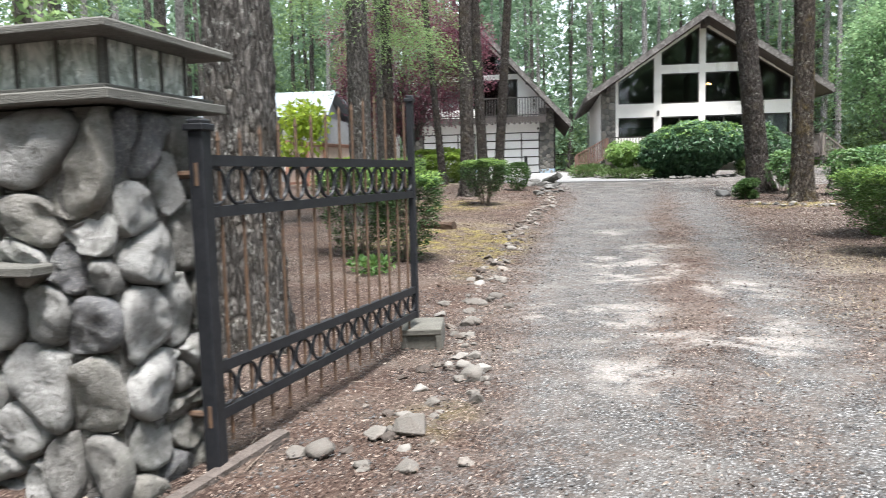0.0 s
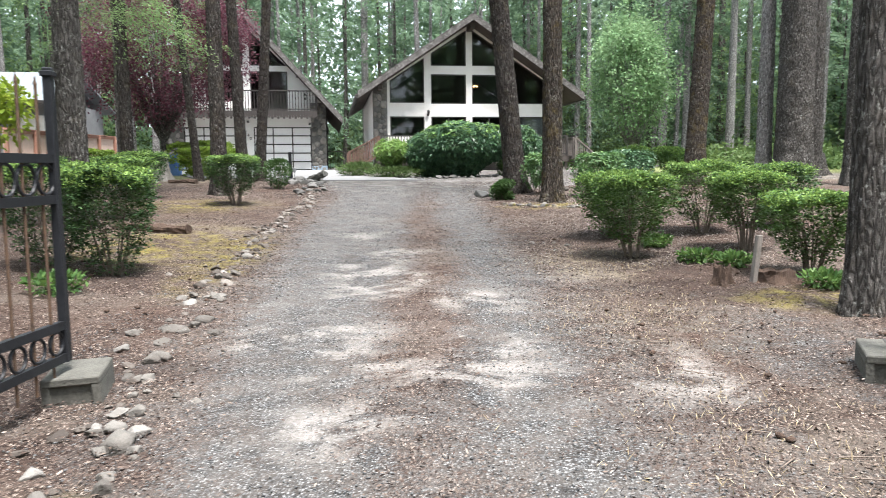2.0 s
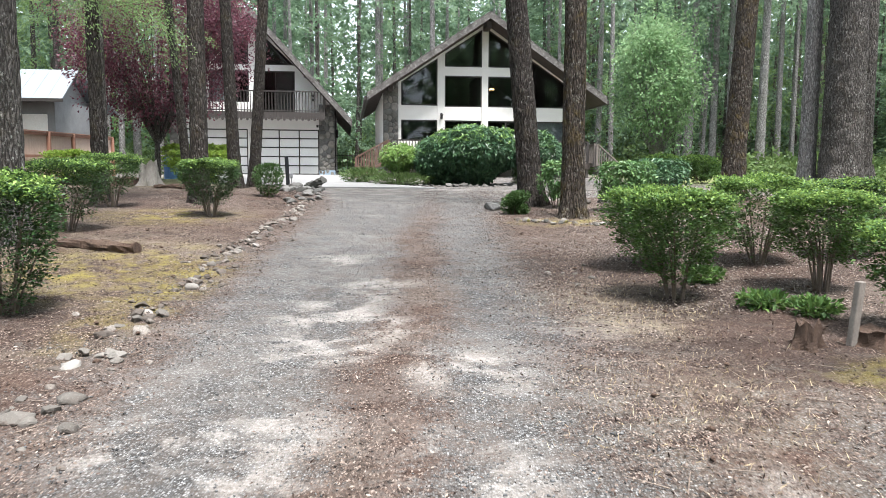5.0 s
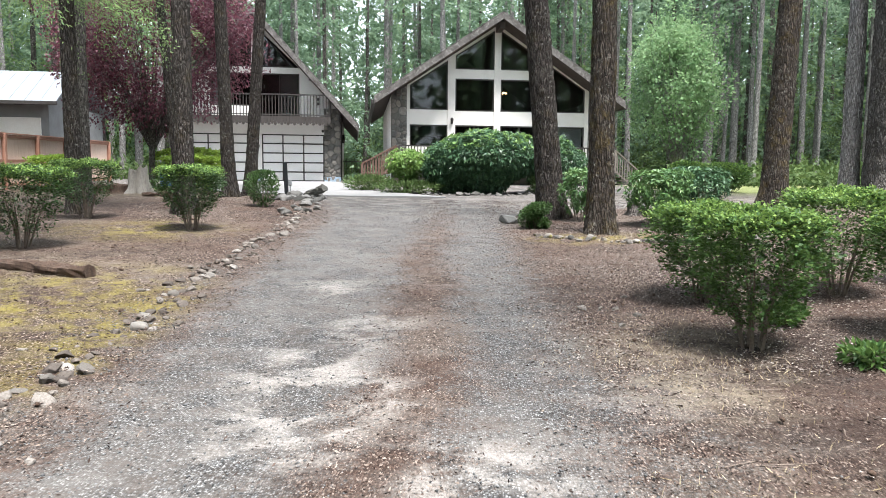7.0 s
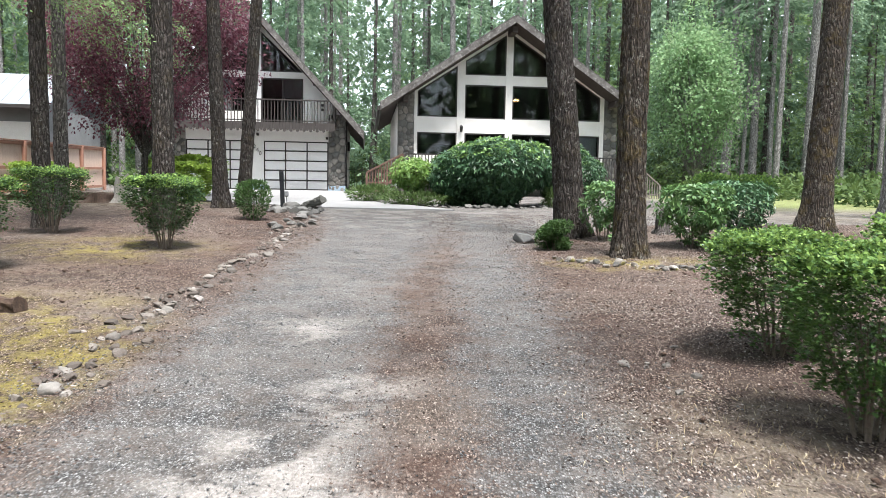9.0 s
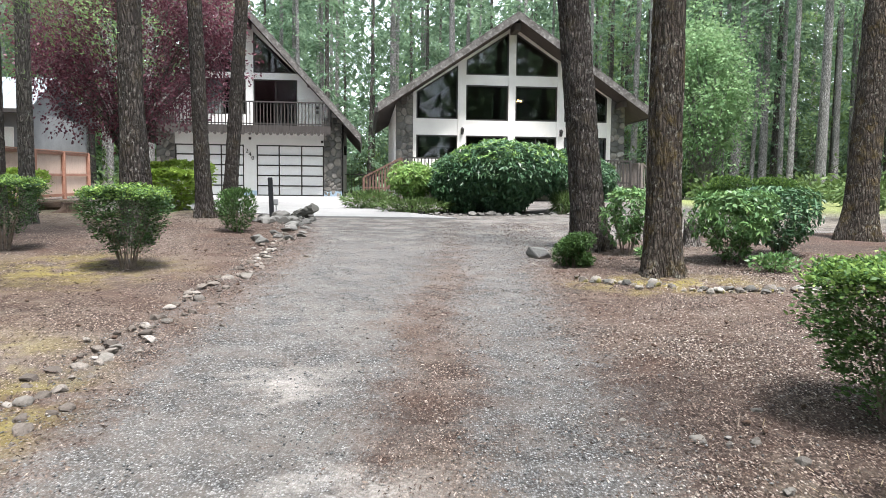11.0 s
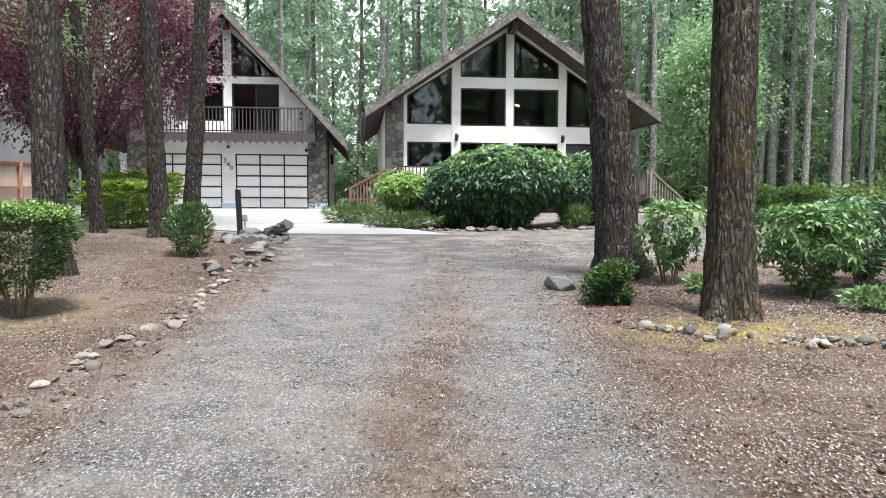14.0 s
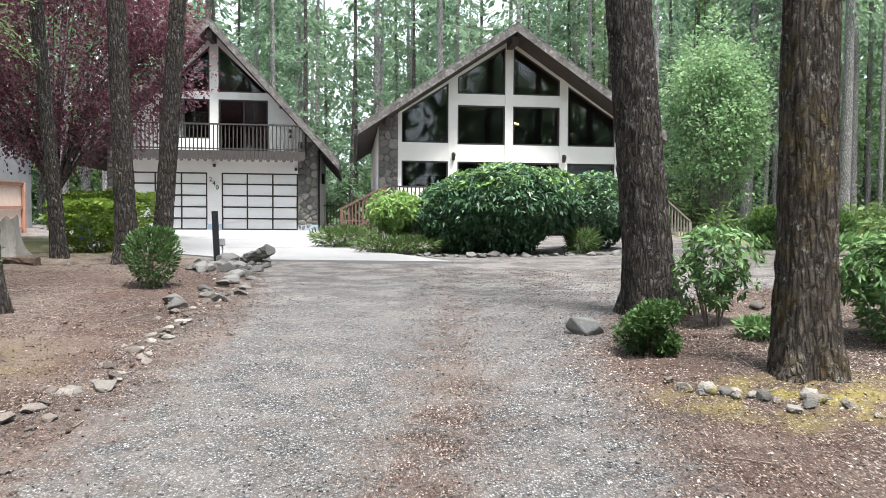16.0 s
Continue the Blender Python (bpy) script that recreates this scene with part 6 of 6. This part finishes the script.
BIG = [(-1.05, 3.42, 0.16), (-1.18, 3.66, 0.07), (-0.98, 4.42, 0.11), (-1.19, 4.63, 0.08), (-0.79, 5.01, 0.055), (-1.46, 6.62, 0.13), (-1.32, 6.9, 0.09), (-1.48, 7.76, 0.12), (-1.62, 7.5, 0.10), (-1.45, 6.3, 0.1), (-1.37, 5.9, 0.12), (-1.25, 5.5, 0.09), (-0.99, 3.72, 0.06), (-0.89, 4.07, 0.08), (-1.61, 9.0, 0.15), (-1.70, 8.75, 0.12), (-1.78, 8.55, 0.11), (-1.74, 10.13, 0.14), (-1.86, 10.5, 0.12), (-1.94, 12.5, 0.10), (-1.87, 13.3, 0.10), (-1.93, 11.0, 0.08), (-1.85, 12.2, 0.11), (-1.92, 11.3, 0.1), (-1.97, 15.3, 0.11), (-1.91, 14.2, 0.12), (-1.95, 16.9, 0.12), (-1.8, 15.4, 0.16), (-2.1, 17.6, 0.15)]
for i, (x, y, r) in enumerate(BIG):
    rock(x, y, r * (0.72 if y > 8 else 0.92), i, squash=0.45 + 0.2 * random.Random(i).random())
rng = random.Random(5)
for i in range(55):
    y = rng.uniform(2.9, 7.8)
    e = float(np.interp(y, (2.9, 5, 7.8), (-1.05, -1.2, -1.55)))
    rock(e + rng.gauss(0, 0.2), y, rng.uniform(0.025, 0.09), 700 + i, squash=0.6, sink=0.35)
# the broken line of small stones along the bank, too many to count
def bank_stones():
    r = random.Random(17)
    bm = bmesh.new()
    for i in range(210):
        y = 3.0 + 18.0 * r.random() if i < 100 else 8.2 + 11.5 * (i - 100 + r.random()) / 110
        e = float(np.interp(y, (0, 3.15, 6.5, 9.6, 12, 17, 19, 21, 22.6), (-0.95, -1.0, -1.5, -1.74, -1.92, -2.0, -2.25, -2.7, -3.2)))
        x = e + r.gauss(0, 0.24 if i < 100 else 0.12)
        k = r.uniform(0.022, 0.07) if i < 100 else r.uniform(0.03, 0.09)
        one = bmesh.new()
        hull_rock(one, (k, k * r.uniform(0.6, 0.95), k * 0.5), r)
        bmesh.ops.transform(one, matrix=pose(*on(x, y, k * 0.12), r.uniform(-14, 14), r.uniform(-14, 14), r.uniform(0, 360)), verts=one.verts)
        me = bpy.data.meshes.new("one_stone")
        one.to_mesh(me)
        one.free()
        bm.from_mesh(me)
        bpy.data.meshes.remove(me)
    m = Nodes("bank_stone")
    c = m.ramp(m.island(), [(0.0, (0.055, 0.046, 0.040)), (0.5, (0.125, 0.108, 0.094)), (0.9, (0.21, 0.19, 0.17)), (1.0, (0.30, 0.28, 0.26))])
    c = m.mix(m.ramp(m.noise(70.0, 5, 0.75), [(0.35, 0.6), (0.6, 0.0)]), c, (0.045, 0.037, 0.032))
    tagged(part("bank_stones", bm, m.done(c, 0.92, m.noise(60.0, 5), 0.6, 0.01, spec=0.2)), "small tan and grey stones strewn along the bank", "stones", kind="stuff")


bank_stones()
# heap round the post
for i in range(30):
    a, k = rng.uniform(0, 6.28), rng.random() ** 0.6
    rock(-3.0 + 0.75 * k * math.cos(a), 22.5 + 0.95 * k * math.sin(a), rng.uniform(0.09, 0.24), 300 + i, "dark_rock", squash=0.6, label="angular grey rock in the heap round the post", group="rocks in the heap", rough=0.4)
for i in range(16):
    y = 18.5 + i * 0.24
    rock(-2.35 - 0.05 * (y - 18.5) ** 1.2 + rng.gauss(0, 0.12), y, rng.uniform(0.1, 0.2), 340 + i, "dark_rock", squash=0.5, label="dark rock edging the bank", rough=0.38)
# edging of the bed under the two firs
for i in range(74):
    t = i / 73
    x = 2.05 + 3.5 * t
    y = 15.6 - 0.85 * math.sin(min(1, t * 1.6) * 1.6) + 0.9 * max(0, t - 0.55)
    rock(x + rng.gauss(0, 0.04), y + rng.gauss(0, 0.12), rng.uniform(0.035, 0.10), 400 + i, squash=0.62, sink=0.35, label="mossy rounded rock edging the tree bed", group="rocks edging the bed", mat=("mossy_rock", "mossy_rock", "rock", "dark_rock")[i % 4])
rock(1.78, 17.35, (0.13, 0.22, 0.12), 470, "pier_stone", label="flat pale stone slab standing at the bed's corner", group="rocks edging the bed")
for i in range(6):
    rock(3.9 + 0.28 * i + rng.gauss(0, 0.05), 18.6 + rng.gauss(0, 0.25), rng.uniform(0.08, 0.16), 480 + i, label="pale rounded rock edging the tree bed", group="rocks edging the bed")
# edging before the house bed
for i in range(30):
    t = i / 29
    x = -1.6 + 6.0 * t
    y = 25.7 - 1.0 * math.sin(t * 3.14) + 1.2 * max(0, 0.25 - t) * 3 + 0.4 * t
    rock(x + rng.gauss(0, 0.08), y + rng.gauss(0, 0.1), rng.uniform(0.09, 0.22), 500 + i, "dark_rock", squash=0.5, label="low brown rock edging the house bed", group="rocks edging the house bed", rough=0.4)
for i in range(9):
    rock(2.2 + rng.gauss(0, 0.25), 10.9 + rng.gauss(0, 0.25), rng.uniform(0.03, 0.07), 560 + i)

# ---- post, logs and stumps
P = thing("post", "short black wooden post standing in the rock heap", "post", pose(-3.57, 23.35, float(height(-3.57, 23.35)) - 0.1, 0, -2.5, 8))
bm = bmesh.new()
box(bm, -0.05, 0.05, -0.05, 0.05, 0, 0.98, 0.01)
part("shaft", bm, M["iron"], P)
bm = bmesh.new()
box(bm, 0.052, 0.15, -0.04, 0.05, 0.36, 0.50, 0.015)
rod(bm, (0.1, 0.0, 0.1), (0.1, 0.0, 0.36), 0.012)
part("outlet_box", bm, M["shed_wall"], P, "small grey outlet box")


def log(x0, y0, x1, y1, r, seed, lift=0.0, label="weathered brown log lying on the litter", mat="dead_wood"):
    rng = random.Random(seed)
    a, b = Vector(on(x0, y0, r * 0.55)), Vector(on(x1, y1, r * 0.55 + lift))
    d = (b - a)
    turn = d.to_track_quat("Z", "Y").to_matrix()
    V, F, n, m = [], [], 14, 14
    for i in range(n + 1):
        t = i / n
        for j in range(m):
            an = 6.28318 * j / m
            k = r * (1 + 0.5 * noise.noise(Vector((math.cos(an) * 1.5, math.sin(an) * 1.5, t * 5 + seed))) + 0.3 * noise.noise(Vector((math.cos(an) * 5, math.sin(an) * 5, t * 9 + seed))))
            k *= 0.75 + 0.5 * t if seed % 2 else 1.0
            V.append(a + d * t + turn @ Vector((k * math.cos(an), k * math.sin(an), 0)))
    bm = bmesh.new()
    vs = [bm.verts.new(v) for v in V]
    for i in range(n):
        for j in range(m):
            bm.faces.new((vs[i * m + j], vs[i * m + (j + 1) % m], vs[(i + 1) * m + (j + 1) % m], vs[(i + 1) * m + j]))
    bm.faces.new(vs[:m][::-1])
    bm.faces.new(vs[-m:])
    tagged(part("log", bm, M[mat]), label, "log")


log(-4.3, 12.3, -3.05, 11.95, 0.075, 3)
log(-3.0, 23.0, -2.45, 22.55, 0.09, 4, 0.22, "dark grey driftwood log leaning on the rock heap", "weathered_plank")
log(-7.0, 22.5, -6.1, 22.2, 0.07, 5)
log(-11.3, 24.6, -8.4, 25.6, 0.12, 7)


def stump(x, y, r, h, seed, label, mat="dead_wood", roots=5):
    rng = random.Random(seed)
    bm = bmesh.new()
    m, n = 22, 9
    rows = []
    for i in range(n + 1):
        t = i / n
        row = []
        for j in range(m):
            a = 6.28318 * j / m
            jag = h * (0.75 + 0.28 * noise.noise(Vector((math.cos(a) * 1.8, math.sin(a) * 1.8, seed))))
            fl = 1 + 1.1 * math.exp(-t * 4) * (0.6 + 0.6 * math.cos(roots * a + seed))
            k = r * fl * (1 + 0.16 * noise.noise(Vector((math.cos(a) * 5, math.sin(a) * 5, t * 2 + seed))))
            row.append(bm.verts.new((k * math.cos(a), k * math.sin(a), -0.04 + max(0.05, jag) * t)))
        rows.append(row)
    c = bm.verts.new((0, 0, h * 0.35))
    for i in range(n):
        for j in range(m):
            bm.faces.new((rows[i][j], rows[i][(j + 1) % m], rows[i + 1][(j + 1) % m], rows[i + 1][j]))
    for j in range(m):
        bm.faces.new((rows[n][j], rows[n][(j + 1) % m], c))
    ob = part("tree_stump", bm, M[mat])
    ob.matrix_basis = pose(*on(x, y))
    tagged(ob, label, "stump")


stump(3.40, 8.0, 0.085, 0.27, 2, "small jagged reddish-brown stump in the litter")
stump(3.92, 8.0, 0.17, 0.20, 3, "low rotten stump with spreading roots")
stump(-7.80, 24.1, 0.24, 0.95, 4, "bleached broken stump by the hedge", "pale_wood")
stump(-8.35, 24.0, 0.34, 0.36, 5, "low rotten stump with spreading roots")
stump(4.30, 18.6, 0.11, 0.55, 6, "dark broken stump behind the fir", "bark_mid", 3)
stump(13.0, 24.2, 0.3, 0.9, 9, "dark carved stump on the lawn", "bark_mid")
S = bmesh.new()
box(S, -0.03, 0.03, -0.025, 0.025, -0.1, 0.47, 0.006)
for v in S.verts:
    v.co.x += 0.02 * v.co.z
st = part("stake", S, M["stake"])
st.matrix_basis = pose(*on(3.70, 7.98), 2, 3, 20)
tagged(st, "bleached wooden stake beside a rotten stump", "stake")


# ---- fence, shed and iron fence beyond
def fence():
    F = thing("cedar_fence", "pale cedar board fence with reddish posts and rails", "fence", Matrix.Identity(4))
    a, b = Vector((-13.6, 34.5, 0)), Vector((-12.3, 23.6, 0))
    n = 5
    d = (b - a).normalized()
    for i in range(n + 1):
        p = a.lerp(b, i / n)
        z = float(height(p.x, p.y)) + 0.05
        bm = bmesh.new()
        box(bm, p.x + 0.03, p.x + 0.14, p.y - 0.055, p.y + 0.055, z - 0.2, z + 1.60, 0.008)
        part("post", bm, M["cedar_frame"], F)
        if i == n:
            break
        q = a.lerp(b, (i + 1) / n)
        zq = float(height(q.x, q.y)) + 0.05
        for dz, w in ((1.54, 0.10), (0.80, 0.09), (0.10, 0.09)):
            bm = bmesh.new()
            beam(bm, (p.x + 0.06, p.y, z + dz), (q.x + 0.06, q.y, zq + dz), 0.045, w)
            part("rail", bm, M["cedar_frame"], F)
        bm = bmesh.new()
        beam(bm, (p.x + 0.03, p.y, z + 1.62), (q.x + 0.03, q.y, zq + 1.62), 0.16, 0.035)
        part("cap_rail", bm, M["cedar_frame"], F)
        for k in range(15):
            t = (k + 0.5) / 15
            c = p.lerp(q, t)
            zz = z + (zq - z) * t
            bm = bmesh.new()
            half = (q - p).length / 30 - 0.004
            box(bm, c.x - 0.012, c.x + 0.012, c.y - half, c.y + half, zz + 0.04, zz + 1.56)
            part("board", bm, M["cedar"], F)


fence()


def shed():
    T = thing("shed", "grey outbuilding with a pale metal gable roof", "building", pose(-15.15, 33.3, float(height(-16, 33)), 0, 0, 7.5))
    bm = bmesh.new()
    box(bm, -8.5, -0.3, 0.4, 6.6, -0.2, 3.25)
    part("wall", bm, M["shed_wall"], T)
    bm = bmesh.new()
    prism(bm, [(0.5, 3.2), (3.5, 4.6), (6.5, 3.2)], 0.5, 8.2)
    for v in bm.verts:
        v.co = Vector((-0.3 - v.co.y, v.co.x + 0.0, v.co.z))
    part("gable", bm, M["shed_wall"], T)
    for s in (0, 1):
        for i in range(15):
            bm = bmesh.new()
            x = 0.25 - i * 0.6
            y0, y1 = (-0.25, 3.5) if s == 0 else (7.25, 3.5)
            hip = 0.6
            vs = [bm.verts.new(p) for p in ((x, y0, 3.2), (x - 0.585, y0, 3.2), (x - 0.585 - hip, y1, 4.85), (x - hip, y1, 4.85), (x, y0, 3.13), (x - 0.585, y0, 3.13), (x - 0.585 - hip, y1, 4.78), (x - hip, y1, 4.78))]
            for f in ((0, 1, 2, 3), (7, 6, 5, 4), (0, 4, 5, 1), (1, 5, 6, 2), (2, 6, 7, 3), (3, 7, 4, 0)):
                bm.faces.new([vs[k] for k in f])
            bmesh.ops.recalc_face_normals(bm, faces=bm.faces)
            part("roof_panel", bm, M["metal_roof"], T)
    bm = bmesh.new()
    box(bm, -2.3, -0.6, 0.36, 0.42, 0.1, 2.6, 0.01)
    part("door", bm, M["white_trim"], T, "white door")
    bm = bmesh.new()
    box(bm, -8.6, 0.3, -0.36, -0.26, 3.05, 3.2, 0.01)
    part("gutter", bm, M["brown"], T)


shed()


def iron_fence():
    F = thing("iron_fence", "low black iron fence closing the gap between the houses", "fence", pose(-5.4, 43.6, float(height(-4, 43))))
    for z in (0.15, 1.05):
        bm = bmesh.new()
        beam(bm, (0, 0, z), (2.9, 0.2, z), 0.03, 0.04)
        part("rail", bm, M["brown"], F)
    for i in range(22):
        bm = bmesh.new()
        t = i / 21
        rod(bm, (2.9 * t, 0.2 * t, 0), (2.9 * t, 0.2 * t, 1.2), 0.012 if 0 < i < 21 else 0.03, None, 6)
        part("bar", bm, M["brown"], F)


iron_fence()
bm = bmesh.new()
bmesh.ops.create_cone(bm, cap_ends=True, segments=20, radius1=0.27, radius2=0.27, depth=0.85, matrix=Matrix.Translation((0, 0, 0.42)))
for z in (0.12, 0.42, 0.72):
    bmesh.ops.create_cone(bm, cap_ends=True, segments=20, radius1=0.285, radius2=0.285, depth=0.03, matrix=Matrix.Translation((0, 0, z)))
ob = part("barrel", bm, M["blue_plastic"])
ob.matrix_basis = pose(*on(-9.7, 31.0))
tagged(ob, "blue plastic barrel under the red maple", "barrel")


# ---- loose small things: gravel, needles, chips, twigs, cones
def gravel_stuff():
    rng = np.random.default_rng(9)
    base = np.array([(1, 0, 0), (-1, 0, 0), (0, 1, 0), (0, -1, 0), (0, 0, 1), (0, 0, -1)], float)
    tri = np.array([(0, 2, 4), (2, 1, 4), (1, 3, 4), (3, 0, 4), (2, 0, 5), (1, 2, 5), (3, 1, 5), (0, 3, 5)])
    n = 42000
    y = 1.6 + 19.5 * rng.random(n) ** 1.25
    x = rng.uniform(-2.2, 2.6, n)
    keep = (np.exp(-((x - 0.5) / 0.3) ** 2) < 0.4 + 0.6 * rng.random(n)) & (rng.random(n) < np.clip((2.5 - x) / 1.2, 0.12, 1.0))
    x, y = x[keep], y[keep]
    n = len(x)
    s = 0.0042 + 0.0058 * rng.random(n) ** 2.2
    s *= np.where(rng.random(n) < 0.006, 1.6, 1.0) * np.clip(0.8 + y / 50, 0.8, 1.1)
    ang = rng.uniform(0, 6.283, n)
    shape = base[None] * (1 + 0.22 * rng.normal(0, 1, (n, 6, 1))) * np.stack([s * rng.uniform(0.8, 1.4, n), s, s * rng.uniform(0.5, 0.8, n)], -1)[:, None, :]
    c, si = np.cos(ang)[:, None], np.sin(ang)[:, None]
    P = np.stack([shape[..., 0] * c - shape[..., 1] * si + x[:, None], shape[..., 0] * si + shape[..., 1] * c + y[:, None], shape[..., 2] + (height(x, y) + s * 0.25)[:, None]], -1)
    F = (tri[None] + (np.arange(n) * 6)[:, None, None]).reshape(-1, 3)
    m = Nodes("loose_gravel")
    m.done(m.ramp(m.island(), [(0.0, (0.035, 0.035, 0.035)), (0.5, (0.092, 0.094, 0.096)), (0.85, (0.15, 0.152, 0.153)), (1.0, (0.22, 0.218, 0.212))]), 0.9)
    tagged(arrays("gravel", P.reshape(-1, 3), F, m.m), "loose grey gravel on the drive", "gravel", kind="stuff")


def litter_stuff():
    rng = np.random.default_rng(10)
    n = 105000
    y = 1.4 + 21.0 * rng.random(n) ** 1.25
    side = rng.random(n) < 0.5
    edge_l = np.interp(y, (0, 3.15, 6.5, 9.6, 12, 17, 19, 21, 22.6), (-0.75, -0.9, -1.3, -1.55, -1.75, -1.9, -2.1, -2.6, -3.2))
    x = np.where(side, edge_l - 3.4 * rng.random(n) ** 1.4 + 0.25, 1.45 + 3.4 * rng.random(n) ** 1.3)
    x = x + rng.normal(0, 0.24, n)
    mid = rng.random(n) < 0.09
    x = np.where(mid, rng.normal(0.5, 0.28, n), x)
    p = np.stack([x, y, height(x, y) + 0.012 + 0.012 * rng.random(n)], -1)
    d = rng.normal(0, 1, (n, 3))
    d[:, 2] *= 0.25
    v, f = leaves(rng, p, d * 3, 0.026, 0.009, 0, 0.1, 0.2)
    m = Nodes("needle_litter")
    m.done(m.ramp(m.island(), [(0.0, (0.028, 0.019, 0.015)), (0.45, (0.062, 0.042, 0.034)), (0.75, (0.115, 0.083, 0.067)), (0.93, (0.20, 0.16, 0.132)), (1.0, (0.33, 0.285, 0.245))]), 0.95)
    tagged(arrays("litter", v, f, m.m), "brown bark chips and dead leaves beside the drive", "litter", kind="stuff")
    # pale bark chips over the bed beside the drive
    n = 44000
    y = 9.0 + 8.5 * rng.random(n)
    x = 1.6 + 4.2 * rng.random(n) ** 1.1 + rng.normal(0, 0.2, n)
    keep = np.sin(x * 2.3 + 1.3 * np.sin(y * 1.1)) + np.sin(y * 1.9 + x) > rng.uniform(-1.6, 1.2, n)
    x, y = x[keep], y[keep]
    p = np.stack([x, y, height(x, y) + 0.010 + 0.008 * rng.random(len(x))], -1)
    d = rng.normal(0, 1, (len(x), 3))
    d[:, 2] *= 0.15
    v, f = leaves(rng, p, d * 3, 0.018, 0.0095, 0, 0.1, 0.15)
    m3 = Nodes("pale_chips")
    m3.done(m3.ramp(m3.island(), [(0.0, (0.07, 0.055, 0.047)), (0.45, (0.21, 0.175, 0.15)), (1.0, (0.41, 0.375, 0.34))]), 0.95)
    tagged(arrays("bark_chips", v, f, m3.m), "pale bark chips scattered over the tree bed", "bark chips", kind="stuff")
    # dry grass tufts
    n = 3000
    k = rng.integers(0, 3, n)
    cx, cy = np.array([2.3, 2.5, 2.15])[k], np.array([6.7, 9.4, 4.2])[k]
    x, y = cx + rng.normal(0, 0.42, n), cy + rng.normal(0, 0.6, n)
    p = np.stack([x, y, height(x, y)], -1)
    v, f = leaves(rng, p, np.tile([0, 0, 0.5], (n, 1)), 0.05, 0.004, 0, 0.7, 0.1)
    m2 = Nodes("dry_grass")
    m2.done(m2.ramp(m2.island(), [(0.0, (0.16, 0.12, 0.07)), (0.6, (0.34, 0.27, 0.17)), (1.0, (0.52, 0.45, 0.31))]), 0.9)
    tagged(arrays("dry_grass", v, f, m2.m), "pale dry grass tufts on the drive's verge", "grass", kind="stuff")
    # twigs and cones
    bm = bmesh.new()
    r = random.Random(3)
    for i in range(260):
        yy = 2 + 18 * r.random() ** 1.3
        xx = r.choice((-1, 1)) * r.uniform(1.5, 4.5) + 0.2
        a, L = r.uniform(0, 6.28), r.uniform(0.06, 0.3)
        rod(bm, on(xx, yy, 0.012), on(xx + L * math.cos(a), yy + L * math.sin(a), 0.02), 0.004, 0.002, 5)
    tagged(part("twigs", bm, M["twig"]), "thin dead twigs scattered on the litter", "twigs", kind="stuff")
    bm = bmesh.new()
    for i in range(120):
        yy = 2.4 + 17 * r.random() ** 1.2
        xx = r.choice((-1, 1)) * r.uniform(1.7, 4.2) + 0.25
        pebble(bm, on(xx, yy, 0.018), (0.03, 0.017, 0.015), r, sub=1, rough=0.3)
    tagged(part("fir_cones", bm, M["dead_wood"]), "dark fallen fir cones scattered on the litter", "cones", kind="stuff")


gravel_stuff()
litter_stuff()
